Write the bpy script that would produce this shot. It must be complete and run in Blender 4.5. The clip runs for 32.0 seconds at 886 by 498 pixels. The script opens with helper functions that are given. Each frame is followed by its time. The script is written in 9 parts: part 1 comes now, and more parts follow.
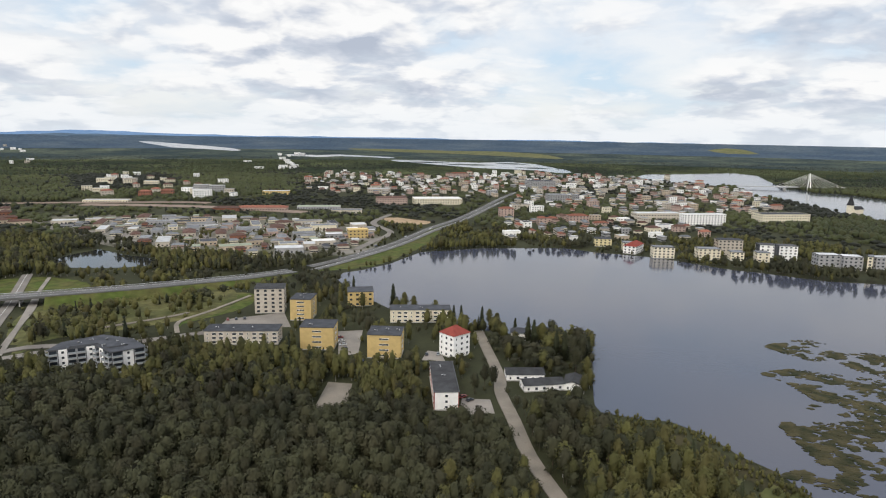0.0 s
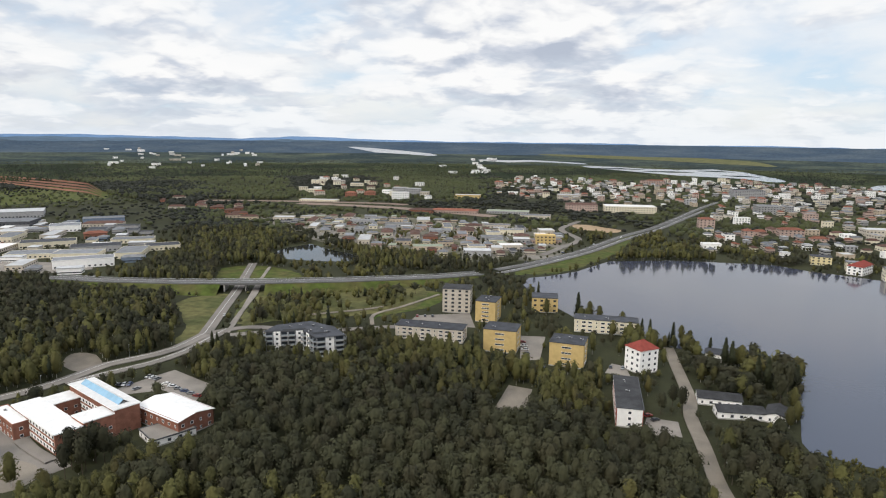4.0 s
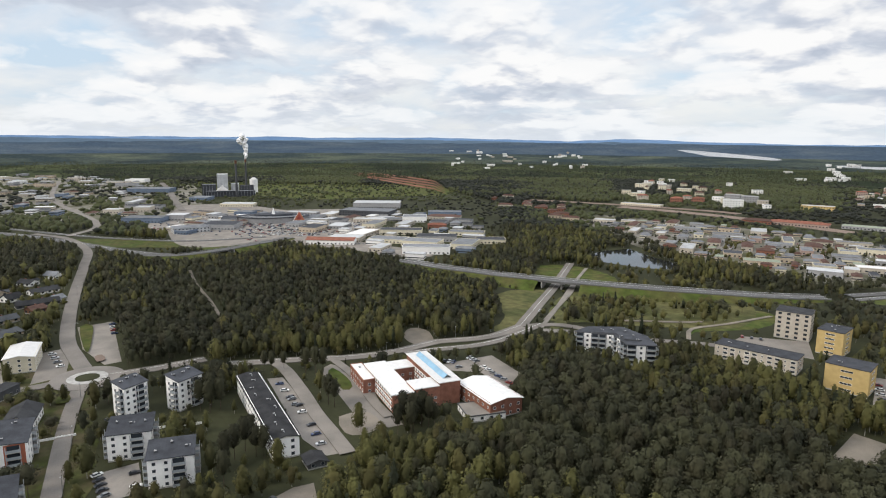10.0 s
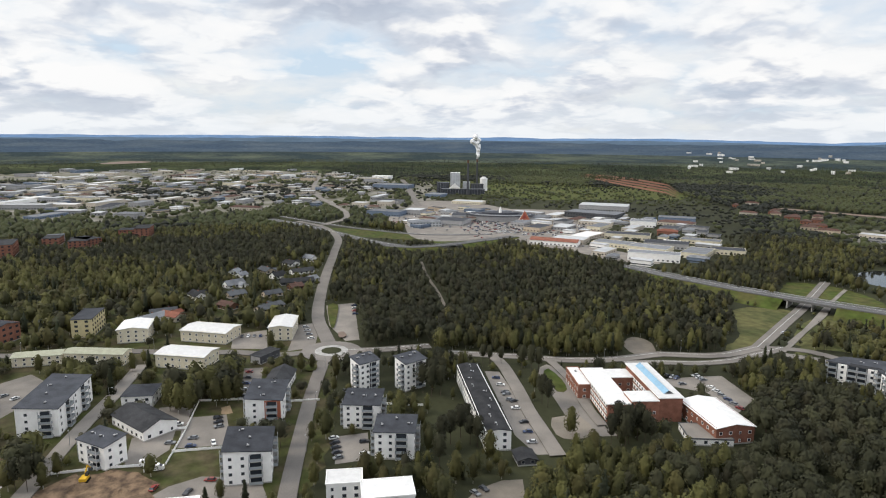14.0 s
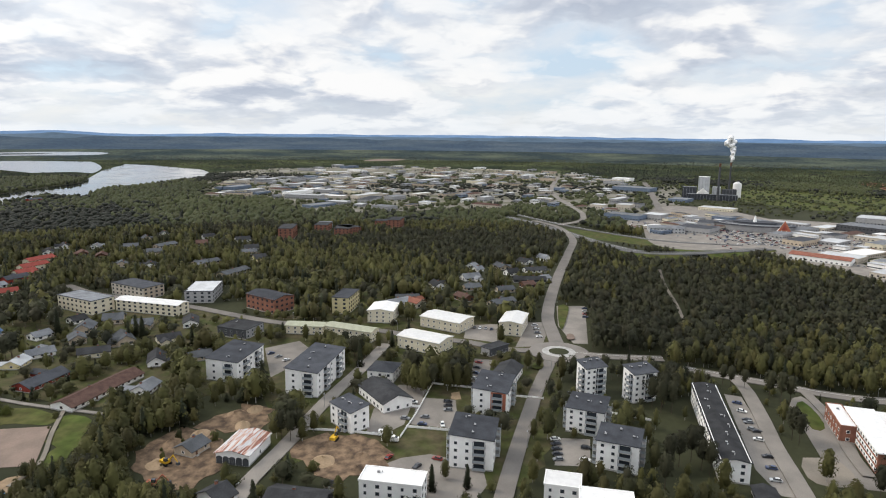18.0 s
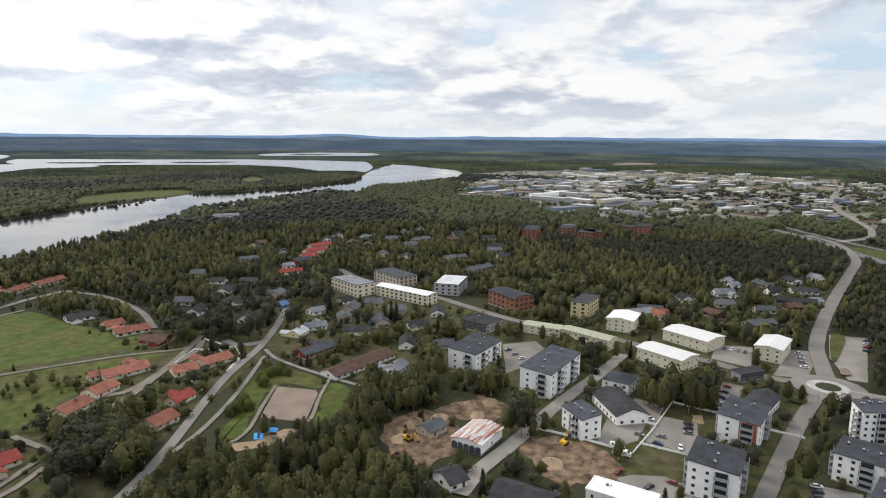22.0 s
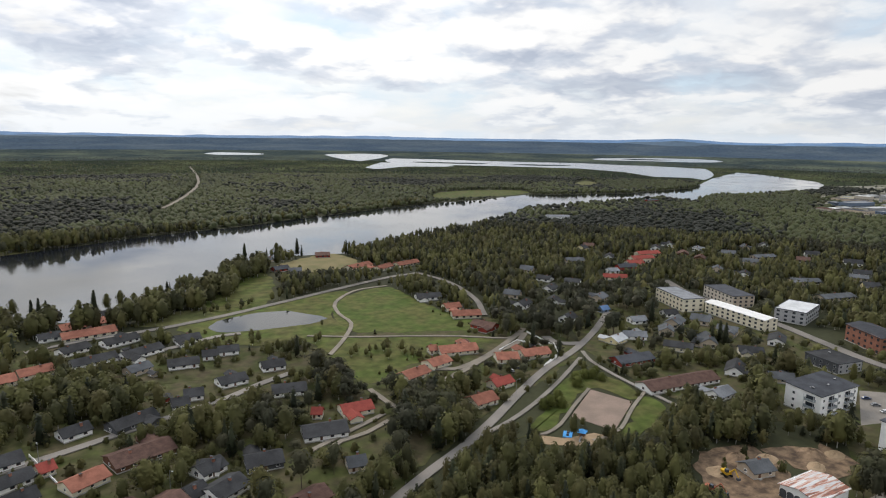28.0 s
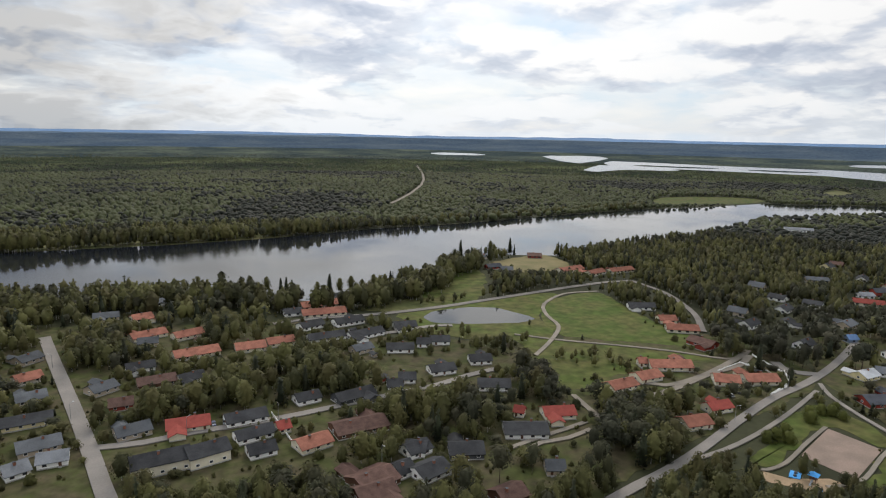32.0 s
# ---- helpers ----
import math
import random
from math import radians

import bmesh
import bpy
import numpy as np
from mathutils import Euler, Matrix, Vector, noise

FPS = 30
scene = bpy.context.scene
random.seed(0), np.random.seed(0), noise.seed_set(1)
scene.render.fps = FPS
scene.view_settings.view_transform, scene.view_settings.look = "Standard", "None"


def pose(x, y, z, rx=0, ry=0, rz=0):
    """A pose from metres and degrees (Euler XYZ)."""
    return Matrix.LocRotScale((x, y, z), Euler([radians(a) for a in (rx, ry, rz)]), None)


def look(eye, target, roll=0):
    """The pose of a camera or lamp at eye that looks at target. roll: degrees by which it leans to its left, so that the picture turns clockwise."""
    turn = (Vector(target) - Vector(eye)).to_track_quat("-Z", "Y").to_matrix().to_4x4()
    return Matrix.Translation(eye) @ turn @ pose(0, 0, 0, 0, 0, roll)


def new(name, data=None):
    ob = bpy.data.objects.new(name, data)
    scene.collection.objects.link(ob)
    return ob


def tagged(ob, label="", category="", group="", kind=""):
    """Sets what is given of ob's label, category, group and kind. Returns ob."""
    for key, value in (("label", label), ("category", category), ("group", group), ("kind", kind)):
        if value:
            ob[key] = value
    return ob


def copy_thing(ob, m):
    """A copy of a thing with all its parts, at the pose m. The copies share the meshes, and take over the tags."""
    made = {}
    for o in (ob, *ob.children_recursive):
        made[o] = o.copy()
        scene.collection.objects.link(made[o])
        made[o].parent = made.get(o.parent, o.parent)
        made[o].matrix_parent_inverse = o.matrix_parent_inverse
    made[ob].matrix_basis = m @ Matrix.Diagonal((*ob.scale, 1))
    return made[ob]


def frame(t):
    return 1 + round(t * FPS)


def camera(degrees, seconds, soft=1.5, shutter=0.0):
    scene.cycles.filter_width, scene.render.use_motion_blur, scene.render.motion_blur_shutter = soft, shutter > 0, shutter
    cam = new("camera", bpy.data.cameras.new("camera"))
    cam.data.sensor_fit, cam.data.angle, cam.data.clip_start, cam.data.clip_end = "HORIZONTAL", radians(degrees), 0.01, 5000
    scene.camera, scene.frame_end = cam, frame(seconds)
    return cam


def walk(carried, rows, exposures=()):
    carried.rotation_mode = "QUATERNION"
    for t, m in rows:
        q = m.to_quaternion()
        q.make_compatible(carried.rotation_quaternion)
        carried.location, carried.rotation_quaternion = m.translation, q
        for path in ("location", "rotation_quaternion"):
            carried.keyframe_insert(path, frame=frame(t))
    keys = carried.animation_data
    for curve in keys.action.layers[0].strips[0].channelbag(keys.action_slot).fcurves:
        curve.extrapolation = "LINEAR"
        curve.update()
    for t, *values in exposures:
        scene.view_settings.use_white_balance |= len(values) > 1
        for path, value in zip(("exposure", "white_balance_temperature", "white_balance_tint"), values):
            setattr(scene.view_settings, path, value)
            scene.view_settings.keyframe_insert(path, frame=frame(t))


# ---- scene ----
cam = camera(68.8, 32.0, soft=1.1)
EYE = 130.0
PATH = [
    (0.0, 0.08, -10.17, -0.86),
    (1.0, 4.27, -10.10, -0.91),
    (2.0, 8.38, -10.00, -0.87),
    (3.0, 12.51, -9.94, -0.76),
    (3.5, 14.60, -9.92, -0.73),
    (5.5, 23.40, -9.88, -0.57),
    (6.0, 25.77, -9.88, -0.59),
    (7.0, 30.46, -9.87, -0.62),
    (8.0, 35.11, -9.89, -0.61),
    (9.0, 39.85, -9.94, -0.53),
    (10.0, 44.67, -9.94, -0.45),
    (11.0, 49.54, -9.94, -0.42),
    (12.0, 54.53, -9.96, -0.45),
    (13.0, 59.49, -9.99, -0.50),
    (14.0, 64.53, -10.03, -0.52),
    (14.5, 67.09, -10.06, -0.60),
    (16.5, 77.33, -10.17, -0.72),
    (17.0, 79.95, -10.18, -0.69),
    (18.0, 85.38, -10.19, -0.66),
    (19.0, 90.81, -10.18, -0.61),
    (20.0, 96.17, -10.19, -0.56),
    (21.0, 101.57, -10.18, -0.54),
    (22.0, 106.89, -10.15, -0.54),
    (23.0, 112.08, -10.13, -0.56),
    (24.0, 116.92, -10.15, -0.61),
    (25.0, 121.59, -10.13, -0.60),
    (25.5, 123.94, -10.13, -0.60),
    (27.5, 133.40, -10.12, -0.74),
    (28.0, 135.66, -10.09, -0.80),
    (29.0, 140.22, -10.10, -0.92),
    (30.0, 144.95, -10.19, -0.88),
    (31.0, 149.73, -10.22, -0.94),
    (32.0, 154.62, -10.25, -1.05),
]
walk(cam, [(t, pose(0, 0, EYE, 90 + p, r, y)) for t, y, p, r in PATH], [(0.0, 0.0), (21.0, 0.0), (26.0, -0.06), (32.0, -0.17)])

# ---- sky and sun: broken cloud, soft high sun ----
SUN_AZ, SUN_EL = 160.0, 42.0      # degrees left of +y, degrees up
world = bpy.data.worlds.new("cloudy_sky")
scene.world = world
world.use_nodes = True
wt = world.node_tree
wt.nodes.clear()


def wnode(kind, **kw):
    n = wt.nodes.new(kind)
    for k, v in kw.items():
        n.inputs[k].default_value = v
    return n


def wmath(op, a, b=None, clamp=False):
    n = wt.nodes.new("ShaderNodeMath")
    n.operation = op
    n.use_clamp = clamp
    for i, v in enumerate((a, b)):
        if v is None:
            continue
        if isinstance(v, (int, float)):
            n.inputs[i].default_value = v
        else:
            wt.links.new(v, n.inputs[i])
    return n.outputs[0]


w_co = wnode("ShaderNodeTexCoord").outputs["Generated"]
w_xyz = wnode("ShaderNodeSeparateXYZ")
wt.links.new(w_co, w_xyz.inputs[0])
w_up = wmath("ADD", wmath("MAXIMUM", w_xyz.outputs[2], 0.0), 0.17)
w_plane = wnode("ShaderNodeCombineXYZ")
wt.links.new(wmath("DIVIDE", w_xyz.outputs[0], w_up), w_plane.inputs[0])
wt.links.new(wmath("DIVIDE", w_xyz.outputs[1], w_up), w_plane.inputs[1])


def wramp(fac, stops):
    n = wt.nodes.new("ShaderNodeValToRGB")
    wt.links.new(fac, n.inputs[0])
    while len(n.color_ramp.elements) < len(stops):
        n.color_ramp.elements.new(0.5)
    for e, (p, c) in zip(n.color_ramp.elements, stops):
        e.position, e.color = p, (*c, 1)
    return n.outputs[0]


def cloud_plane(lift, size, off):
    """Where the line of sight meets a sheet of cloud, seen a little higher by lift."""
    up = wmath("ADD", wmath("MAXIMUM", wmath("ADD", w_xyz.outputs[2], lift), 0.0), 0.24)
    c = wnode("ShaderNodeCombineXYZ")
    for k in (0, 1):
        wt.links.new(wmath("MULTIPLY_ADD", wmath("DIVIDE", w_xyz.outputs[k], up), size), c.inputs[k])
        c.inputs[k].links[0].from_node.inputs[2].default_value = off[k]
    return c.outputs[0]


def soft_noise(vec, scale, detail, rough, distort=0.0):
    n = wnode("ShaderNodeTexNoise", Scale=scale, Detail=detail, Roughness=rough, Distortion=distort)
    wt.links.new(vec, n.inputs["Vector"])
    return n.outputs["Fac"]


def heaps(lift, off, size):
    """Billowing cloud: rounded heads heaped on one another, bent by a slower drift."""
    vec = cloud_plane(lift, size, off)
    warp = wnode("ShaderNodeTexNoise", Scale=1.9, Detail=5.0, Roughness=0.55)
    wt.links.new(vec, warp.inputs["Vector"])
    bend = wt.nodes.new("ShaderNodeVectorMath")
    bend.operation = "MULTIPLY_ADD"
    wt.links.new(warp.outputs["Color"], bend.inputs[0])
    bend.inputs[1].default_value = (0.55, 0.55, 0.0)
    wt.links.new(vec, bend.inputs[2])
    v = wnode("ShaderNodeTexVoronoi", Scale=1.5, Detail=3.0, Roughness=0.5, Lacunarity=2.2)
    v.feature, v.voronoi_dimensions, v.normalize = "F1", "2D", True
    wt.links.new(bend.outputs[0], v.inputs["Vector"])
    head = wmath("SUBTRACT", 1.0, wmath("MULTIPLY", v.outputs["Distance"], 1.5))
    return wmath("ADD", wmath("MULTIPLY", head, 0.42), wmath("MULTIPLY", soft_noise(vec, 0.62, 5.0, 0.5), 0.9))


h_here, h_over = heaps(0.0, (3.0, 1.5), 1.4), heaps(0.022, (3.0, 1.5), 1.4)
c_mask = wramp(h_here, ((0.56, (0, 0, 0)), (0.66, (0.75, 0.75, 0.75)), (0.76, (1, 1, 1))))
# heads are bright, undersides grey-blue
c_lit = wmath("MULTIPLY_ADD", wmath("SUBTRACT", h_here, h_over), 3.2)
c_lit.node.inputs[2].default_value = 0.50
c_broad = soft_noise(cloud_plane(0.0, 1.35, (8.0, 2.0)), 0.55, 4.0, 0.5)
c_tone = wmath("ADD", c_lit, wmath("MULTIPLY", wmath("SUBTRACT", c_broad, 0.5), 1.5))
c_heap = wramp(c_tone, ((0.10, (0.50, 0.555, 0.66)), (0.34, (0.68, 0.72, 0.80)), (0.52, (0.90, 0.91, 0.93)), (0.66, (1.0, 1.0, 1.0))))
# a higher, thinner sheet with pale gaps shows between the heaps
thin = soft_noise(cloud_plane(0.0, 1.35, (1.0, 6.0)), 1.3, 6.0, 0.55, 0.3)
c_sheet = wramp(thin, ((0.36, (0.64, 0.78, 0.93)), (0.48, (0.78, 0.845, 0.93)), (0.62, (0.93, 0.94, 0.96))))
both = wt.nodes.new("ShaderNodeMix")
both.data_type = "RGBA"
wt.links.new(c_mask, both.inputs[0])
wt.links.new(c_sheet, both.inputs[6])
wt.links.new(c_heap, both.inputs[7])
c_col = both.outputs[2]
# thin veil of far cloud low over the horizon
low = wramp(w_xyz.outputs[2], ((0.0, (1, 1, 1)), (0.06, (0, 0, 0))))
veil = wt.nodes.new("ShaderNodeMix")
veil.data_type = "RGBA"
wt.links.new(wmath("MULTIPLY", low, 0.6), veil.inputs[0])
wt.links.new(c_col, veil.inputs[6])
veil.inputs[7].default_value = (0.84, 0.895, 0.95, 1)
# cloud glows round the hidden sun
s_way = wt.nodes.new("ShaderNodeVectorMath")
s_way.operation = "DOT_PRODUCT"
wt.links.new(w_co, s_way.inputs[0])
s_way.inputs[1].default_value = (-math.sin(radians(SUN_AZ)) * math.cos(radians(SUN_EL)), math.cos(radians(SUN_AZ)) * math.cos(radians(SUN_EL)), math.sin(radians(SUN_EL)))
glow = wmath("POWER", wmath("MAXIMUM", s_way.outputs["Value"], 0.0), 5.0)
glow = wmath("MULTIPLY_ADD", glow, 0.62)
glow.node.inputs[2].default_value = 0.97
# an overcast sky grows brighter towards the zenith
high = wramp(w_xyz.outputs[2], ((0.20, (0, 0, 0)), (0.75, (1, 1, 1))))
glow = wmath("MULTIPLY", glow, wmath("MULTIPLY_ADD", high, 0.6))
glow.node.inputs[1].links[0].from_node.inputs[2].default_value = 1.0
# a heavy cloud bank over the western hills
d_way = wt.nodes.new("ShaderNodeVectorMath")
d_way.operation = "DOT_PRODUCT"
wt.links.new(w_co, d_way.inputs[0])
BANK_AZ, BANK_EL = 198.0, 20.0
d_way.inputs[1].default_value = (-math.sin(radians(BANK_AZ)) * math.cos(radians(BANK_EL)), math.cos(radians(BANK_AZ)) * math.cos(radians(BANK_EL)), math.sin(radians(BANK_EL)))
d_edge = wmath("ADD", d_way.outputs["Value"], wmath("MULTIPLY", wmath("SUBTRACT", h_here, 0.66), 0.42))
d_bank = wramp(d_edge, ((0.875, (1, 1, 1)), (0.970, (0.60, 0.62, 0.66))))
glow = wmath("MULTIPLY", glow, d_bank)
sky_tex = wt.nodes.new("ShaderNodeTexSky")
sky_tex.sky_type = "NISHITA"
sky_tex.sun_disc = False
sky_tex.sun_elevation = radians(SUN_EL)
sky_tex.sun_rotation = radians(-SUN_AZ)
b_sky = wnode("ShaderNodeBackground", Strength=0.13)
wt.links.new(sky_tex.outputs[0], b_sky.inputs[0])
b_cloud = wnode("ShaderNodeBackground")
wt.links.new(veil.outputs[2], b_cloud.inputs[0])
wt.links.new(glow, b_cloud.inputs[1])
w_mix = wt.nodes.new("ShaderNodeMixShader")
wt.links.new(wmath("MAXIMUM", wmath("MULTIPLY_ADD", c_mask, 0.15), low), w_mix.inputs[0])
w_mix.inputs[0].links[0].from_node.inputs[0].links[0].from_node.inputs[2].default_value = 0.85
wt.links.new(b_sky.outputs[0], w_mix.inputs[1])
wt.links.new(b_cloud.outputs[0], w_mix.inputs[2])
wt.links.new(w_mix.outputs[0], wnode("ShaderNodeOutputWorld").inputs[0])

sun = new("sun", bpy.data.lights.new("sun", "SUN"))
sun.data.energy, sun.data.angle, sun.data.color = 1.65, radians(20), (1.0, 0.89, 0.74)
sun.matrix_world = look((-2000 * math.sin(radians(SUN_AZ)), 2000 * math.cos(radians(SUN_AZ)), 2000 * math.tan(radians(SUN_EL))), (0, 0, 0))


# ---- materials ----
def material(name, col, rough=0.8, var=0.25, scale=0.4, fine=6.0, bump=0.2, metal=0.0, col2=None, rand=0.12, spec=0.06):
    """Paint, plaster, soil and the like: colour broken up by stains and grain, with a fine relief."""
    m = bpy.data.materials.new(name)
    m.use_nodes = True
    nt = m.node_tree
    p = nt.nodes["Principled BSDF"]
    p.inputs["Roughness"].default_value = rough
    p.inputs["Metallic"].default_value = metal
    p.inputs["Specular IOR Level"].default_value = spec
    geo = nt.nodes.new("ShaderNodeNewGeometry").outputs["Position"]
    big = nt.nodes.new("ShaderNodeTexNoise")
    big.inputs["Scale"].default_value, big.inputs["Detail"].default_value = scale, 5.0
    sml = nt.nodes.new("ShaderNodeTexNoise")
    sml.inputs["Scale"].default_value, sml.inputs["Detail"].default_value = fine, 3.0
    nt.links.new(geo, big.inputs["Vector"])
    nt.links.new(geo, sml.inputs["Vector"])
    ramp = nt.nodes.new("ShaderNodeValToRGB")
    other = col2 or tuple(c * (1 - var) for c in col)
    ramp.color_ramp.elements[0].position, ramp.color_ramp.elements[0].color = 0.36, (*other, 1)
    ramp.color_ramp.elements[1].position, ramp.color_ramp.elements[1].color = 0.62, (*col, 1)
    nt.links.new(big.outputs["Fac"], ramp.inputs[0])
    grain = nt.nodes.new("ShaderNodeMapRange")
    grain.inputs["From Min"].default_value, grain.inputs["From Max"].default_value = 0.3, 0.7
    grain.inputs["To Min"].default_value, grain.inputs["To Max"].default_value = 1 - var * 0.5, 1 + var * 0.3
    nt.links.new(sml.outputs["Fac"], grain.inputs["Value"])
    one = nt.nodes.new("ShaderNodeObjectInfo")
    per = nt.nodes.new("ShaderNodeMapRange")
    per.inputs["To Min"].default_value, per.inputs["To Max"].default_value = 1 - rand, 1 + rand
    nt.links.new(one.outputs["Random"], per.inputs["Value"])
    mul = nt.nodes.new("ShaderNodeMath")
    mul.operation = "MULTIPLY"
    nt.links.new(grain.outputs[0], mul.inputs[0])
    nt.links.new(per.outputs[0], mul.inputs[1])
    mix = nt.nodes.new("ShaderNodeVectorMath")
    mix.operation = "SCALE"
    nt.links.new(ramp.outputs[0], mix.inputs[0])
    nt.links.new(mul.outputs[0], mix.inputs["Scale"])
    nt.links.new(mix.outputs[0], p.inputs["Base Color"])
    if bump:
        b = nt.nodes.new("ShaderNodeBump")
        b.inputs["Strength"].default_value, b.inputs["Distance"].default_value = bump, 0.1
        nt.links.new(sml.outputs["Fac"], b.inputs["Height"])
        nt.links.new(b.outputs[0], p.inputs["Normal"])
    return m


def leaf_material(name, dark, light, scale=0.06, brown=0.42):
    m = bpy.data.materials.new(name)
    m.use_nodes = True
    nt = m.node_tree
    p = nt.nodes["Principled BSDF"]
    p.inputs["Roughness"].default_value = 0.75
    p.inputs["Specular IOR Level"].default_value = 0.15
    g = nt.nodes.new("ShaderNodeNewGeometry")
    stand = nt.nodes.new("ShaderNodeTexNoise")
    stand.inputs["Scale"].default_value, stand.inputs["Detail"].default_value = scale, 4.0
    nt.links.new(g.outputs["Position"], stand.inputs["Vector"])
    isle = nt.nodes.new("ShaderNodeMath")
    isle.operation = "MULTIPLY_ADD"
    isle.inputs[1].default_value, isle.inputs[2].default_value = 0.10, -0.05
    nt.links.new(g.outputs["Random Per Island"], isle.inputs[0])
    add = nt.nodes.new("ShaderNodeMath")
    nt.links.new(stand.outputs["Fac"], add.inputs[0])
    nt.links.new(isle.outputs[0], add.inputs[1])
    obj = nt.nodes.new("ShaderNodeObjectInfo")
    add2 = nt.nodes.new("ShaderNodeMath")
    add2.operation = "MULTIPLY_ADD"
    add2.inputs[1].default_value = 0.2
    nt.links.new(obj.outputs["Random"], add2.inputs[0])
    nt.links.new(add.outputs[0], add2.inputs[2])
    ramp = nt.nodes.new("ShaderNodeValToRGB")
    ramp.color_ramp.elements[0].position, ramp.color_ramp.elements[0].color = 0.36, (*dark, 1)
    ramp.color_ramp.elements[1].position, ramp.color_ramp.elements[1].color = 0.82, (*light, 1)
    # every tree has its own tone, from fresh green to brown buds
    own = nt.nodes.new("ShaderNodeAttribute")
    own.attribute_name = "tree_tone"
    add3 = nt.nodes.new("ShaderNodeMath")
    add3.operation = "MULTIPLY_ADD"
    add3.inputs[1].default_value = 0.36
    nt.links.new(own.outputs["Fac"], add3.inputs[0])
    shift = nt.nodes.new("ShaderNodeMath")
    shift.inputs[1].default_value = -0.18
    nt.links.new(add2.outputs[0], shift.inputs[0])
    nt.links.new(shift.outputs[0], add3.inputs[2])
    nt.links.new(add3.outputs[0], ramp.inputs[0])
    spin = nt.nodes.new("ShaderNodeMath")
    spin.operation = "MULTIPLY"
    spin.inputs[1].default_value = 17.3
    nt.links.new(own.outputs["Fac"], spin.inputs[0])
    part_of = nt.nodes.new("ShaderNodeMath")
    part_of.operation = "FRACT"
    nt.links.new(spin.outputs[0], part_of.inputs[0])
    bud = nt.nodes.new("ShaderNodeMapRange")
    bud.inputs["From Min"].default_value, bud.inputs["From Max"].default_value, bud.inputs["To Max"].default_value = 0.45, 1.0, brown
    nt.links.new(part_of.outputs[0], bud.inputs["Value"])
    mixed = nt.nodes.new("ShaderNodeMix")
    mixed.data_type = "RGBA"
    nt.links.new(bud.outputs[0], mixed.inputs[0])
    nt.links.new(ramp.outputs[0], mixed.inputs[6])
    mixed.inputs[7].default_value = (light[0] * 0.72, light[1] * 0.56, light[2] * 0.66, 1)
    nt.links.new(mixed.outputs[2], p.inputs["Base Color"])
    # leaves are lit by the rounded form of the crown more than by their own tilt
    way = nt.nodes.new("ShaderNodeAttribute")
    way.attribute_name = "leaf_way"
    turned = nt.nodes.new("ShaderNodeVectorTransform")
    turned.vector_type, turned.convert_from, turned.convert_to = "NORMAL", "OBJECT", "WORLD"
    nt.links.new(way.outputs["Vector"], turned.inputs[0])
    soft = nt.nodes.new("ShaderNodeVectorMath")
    soft.operation = "MULTIPLY_ADD"
    soft.inputs[1].default_value = (1.9, 1.9, 1.9)
    nt.links.new(turned.outputs[0], soft.inputs[0])
    nt.links.new(g.outputs["Normal"], soft.inputs[2])
    unit = nt.nodes.new("ShaderNodeVectorMath")
    unit.operation = "NORMALIZE"
    nt.links.new(soft.outputs[0], unit.inputs[0])
    nt.links.new(unit.outputs[0], p.inputs["Normal"])
    return m


def water_material(name, col, wave=0.05, scale=0.35, rough=0.06, ior=1.33, calm=None):
    m = bpy.data.materials.new(name)
    m.use_nodes = True
    nt = m.node_tree
    p = nt.nodes["Principled BSDF"]
    p.inputs["Base Color"].default_value = (*col, 1)
    p.inputs["Roughness"].default_value = rough
    p.inputs["IOR"].default_value = ior
    geo = nt.nodes.new("ShaderNodeNewGeometry").outputs["Position"]
    n1 = nt.nodes.new("ShaderNodeTexNoise")
    n1.inputs["Scale"].default_value, n1.inputs["Detail"].default_value = scale, 4.0
    n2 = nt.nodes.new("ShaderNodeTexNoise")
    n2.inputs["Scale"].default_value, n2.inputs["Detail"].default_value = 0.012, 3.0
    nt.links.new(geo, n1.inputs["Vector"])
    nt.links.new(geo, n2.inputs["Vector"])
    k = nt.nodes.new("ShaderNodeMapRange")
    k.inputs["From Min"].default_value, k.inputs["From Max"].default_value = 0.35, 0.65
    k.inputs["To Min"].default_value, k.inputs["To Max"].default_value = wave * 0.15, wave * 1.5
    nt.links.new(n2.outputs["Fac"], k.inputs["Value"])
    if calm is not None:
        # calmer and rougher reaches
        q = nt.nodes.new("ShaderNodeMapRange")
        q.inputs["From Min"].default_value, q.inputs["From Max"].default_value = 0.38, 0.62
        q.inputs["To Min"].default_value, q.inputs["To Max"].default_value = calm, rough
        nt.links.new(n2.outputs["Fac"], q.inputs["Value"])
        nt.links.new(q.outputs[0], p.inputs["Roughness"])
    b = nt.nodes.new("ShaderNodeBump")
    b.inputs["Distance"].default_value = 1.0
    nt.links.new(k.outputs[0], b.inputs["Strength"])
    nt.links.new(n1.outputs["Fac"], b.inputs["Height"])
    nt.links.new(b.outputs[0], p.inputs["Normal"])
    return m


def glass_material(name, col):
    m = bpy.data.materials.new(name)
    m.use_nodes = True
    p = m.node_tree.nodes["Principled BSDF"]
    p.inputs["Base Color"].default_value = (*col, 1)
    p.inputs["Roughness"].default_value = 0.08
    p.inputs["IOR"].default_value = 1.5
    return m


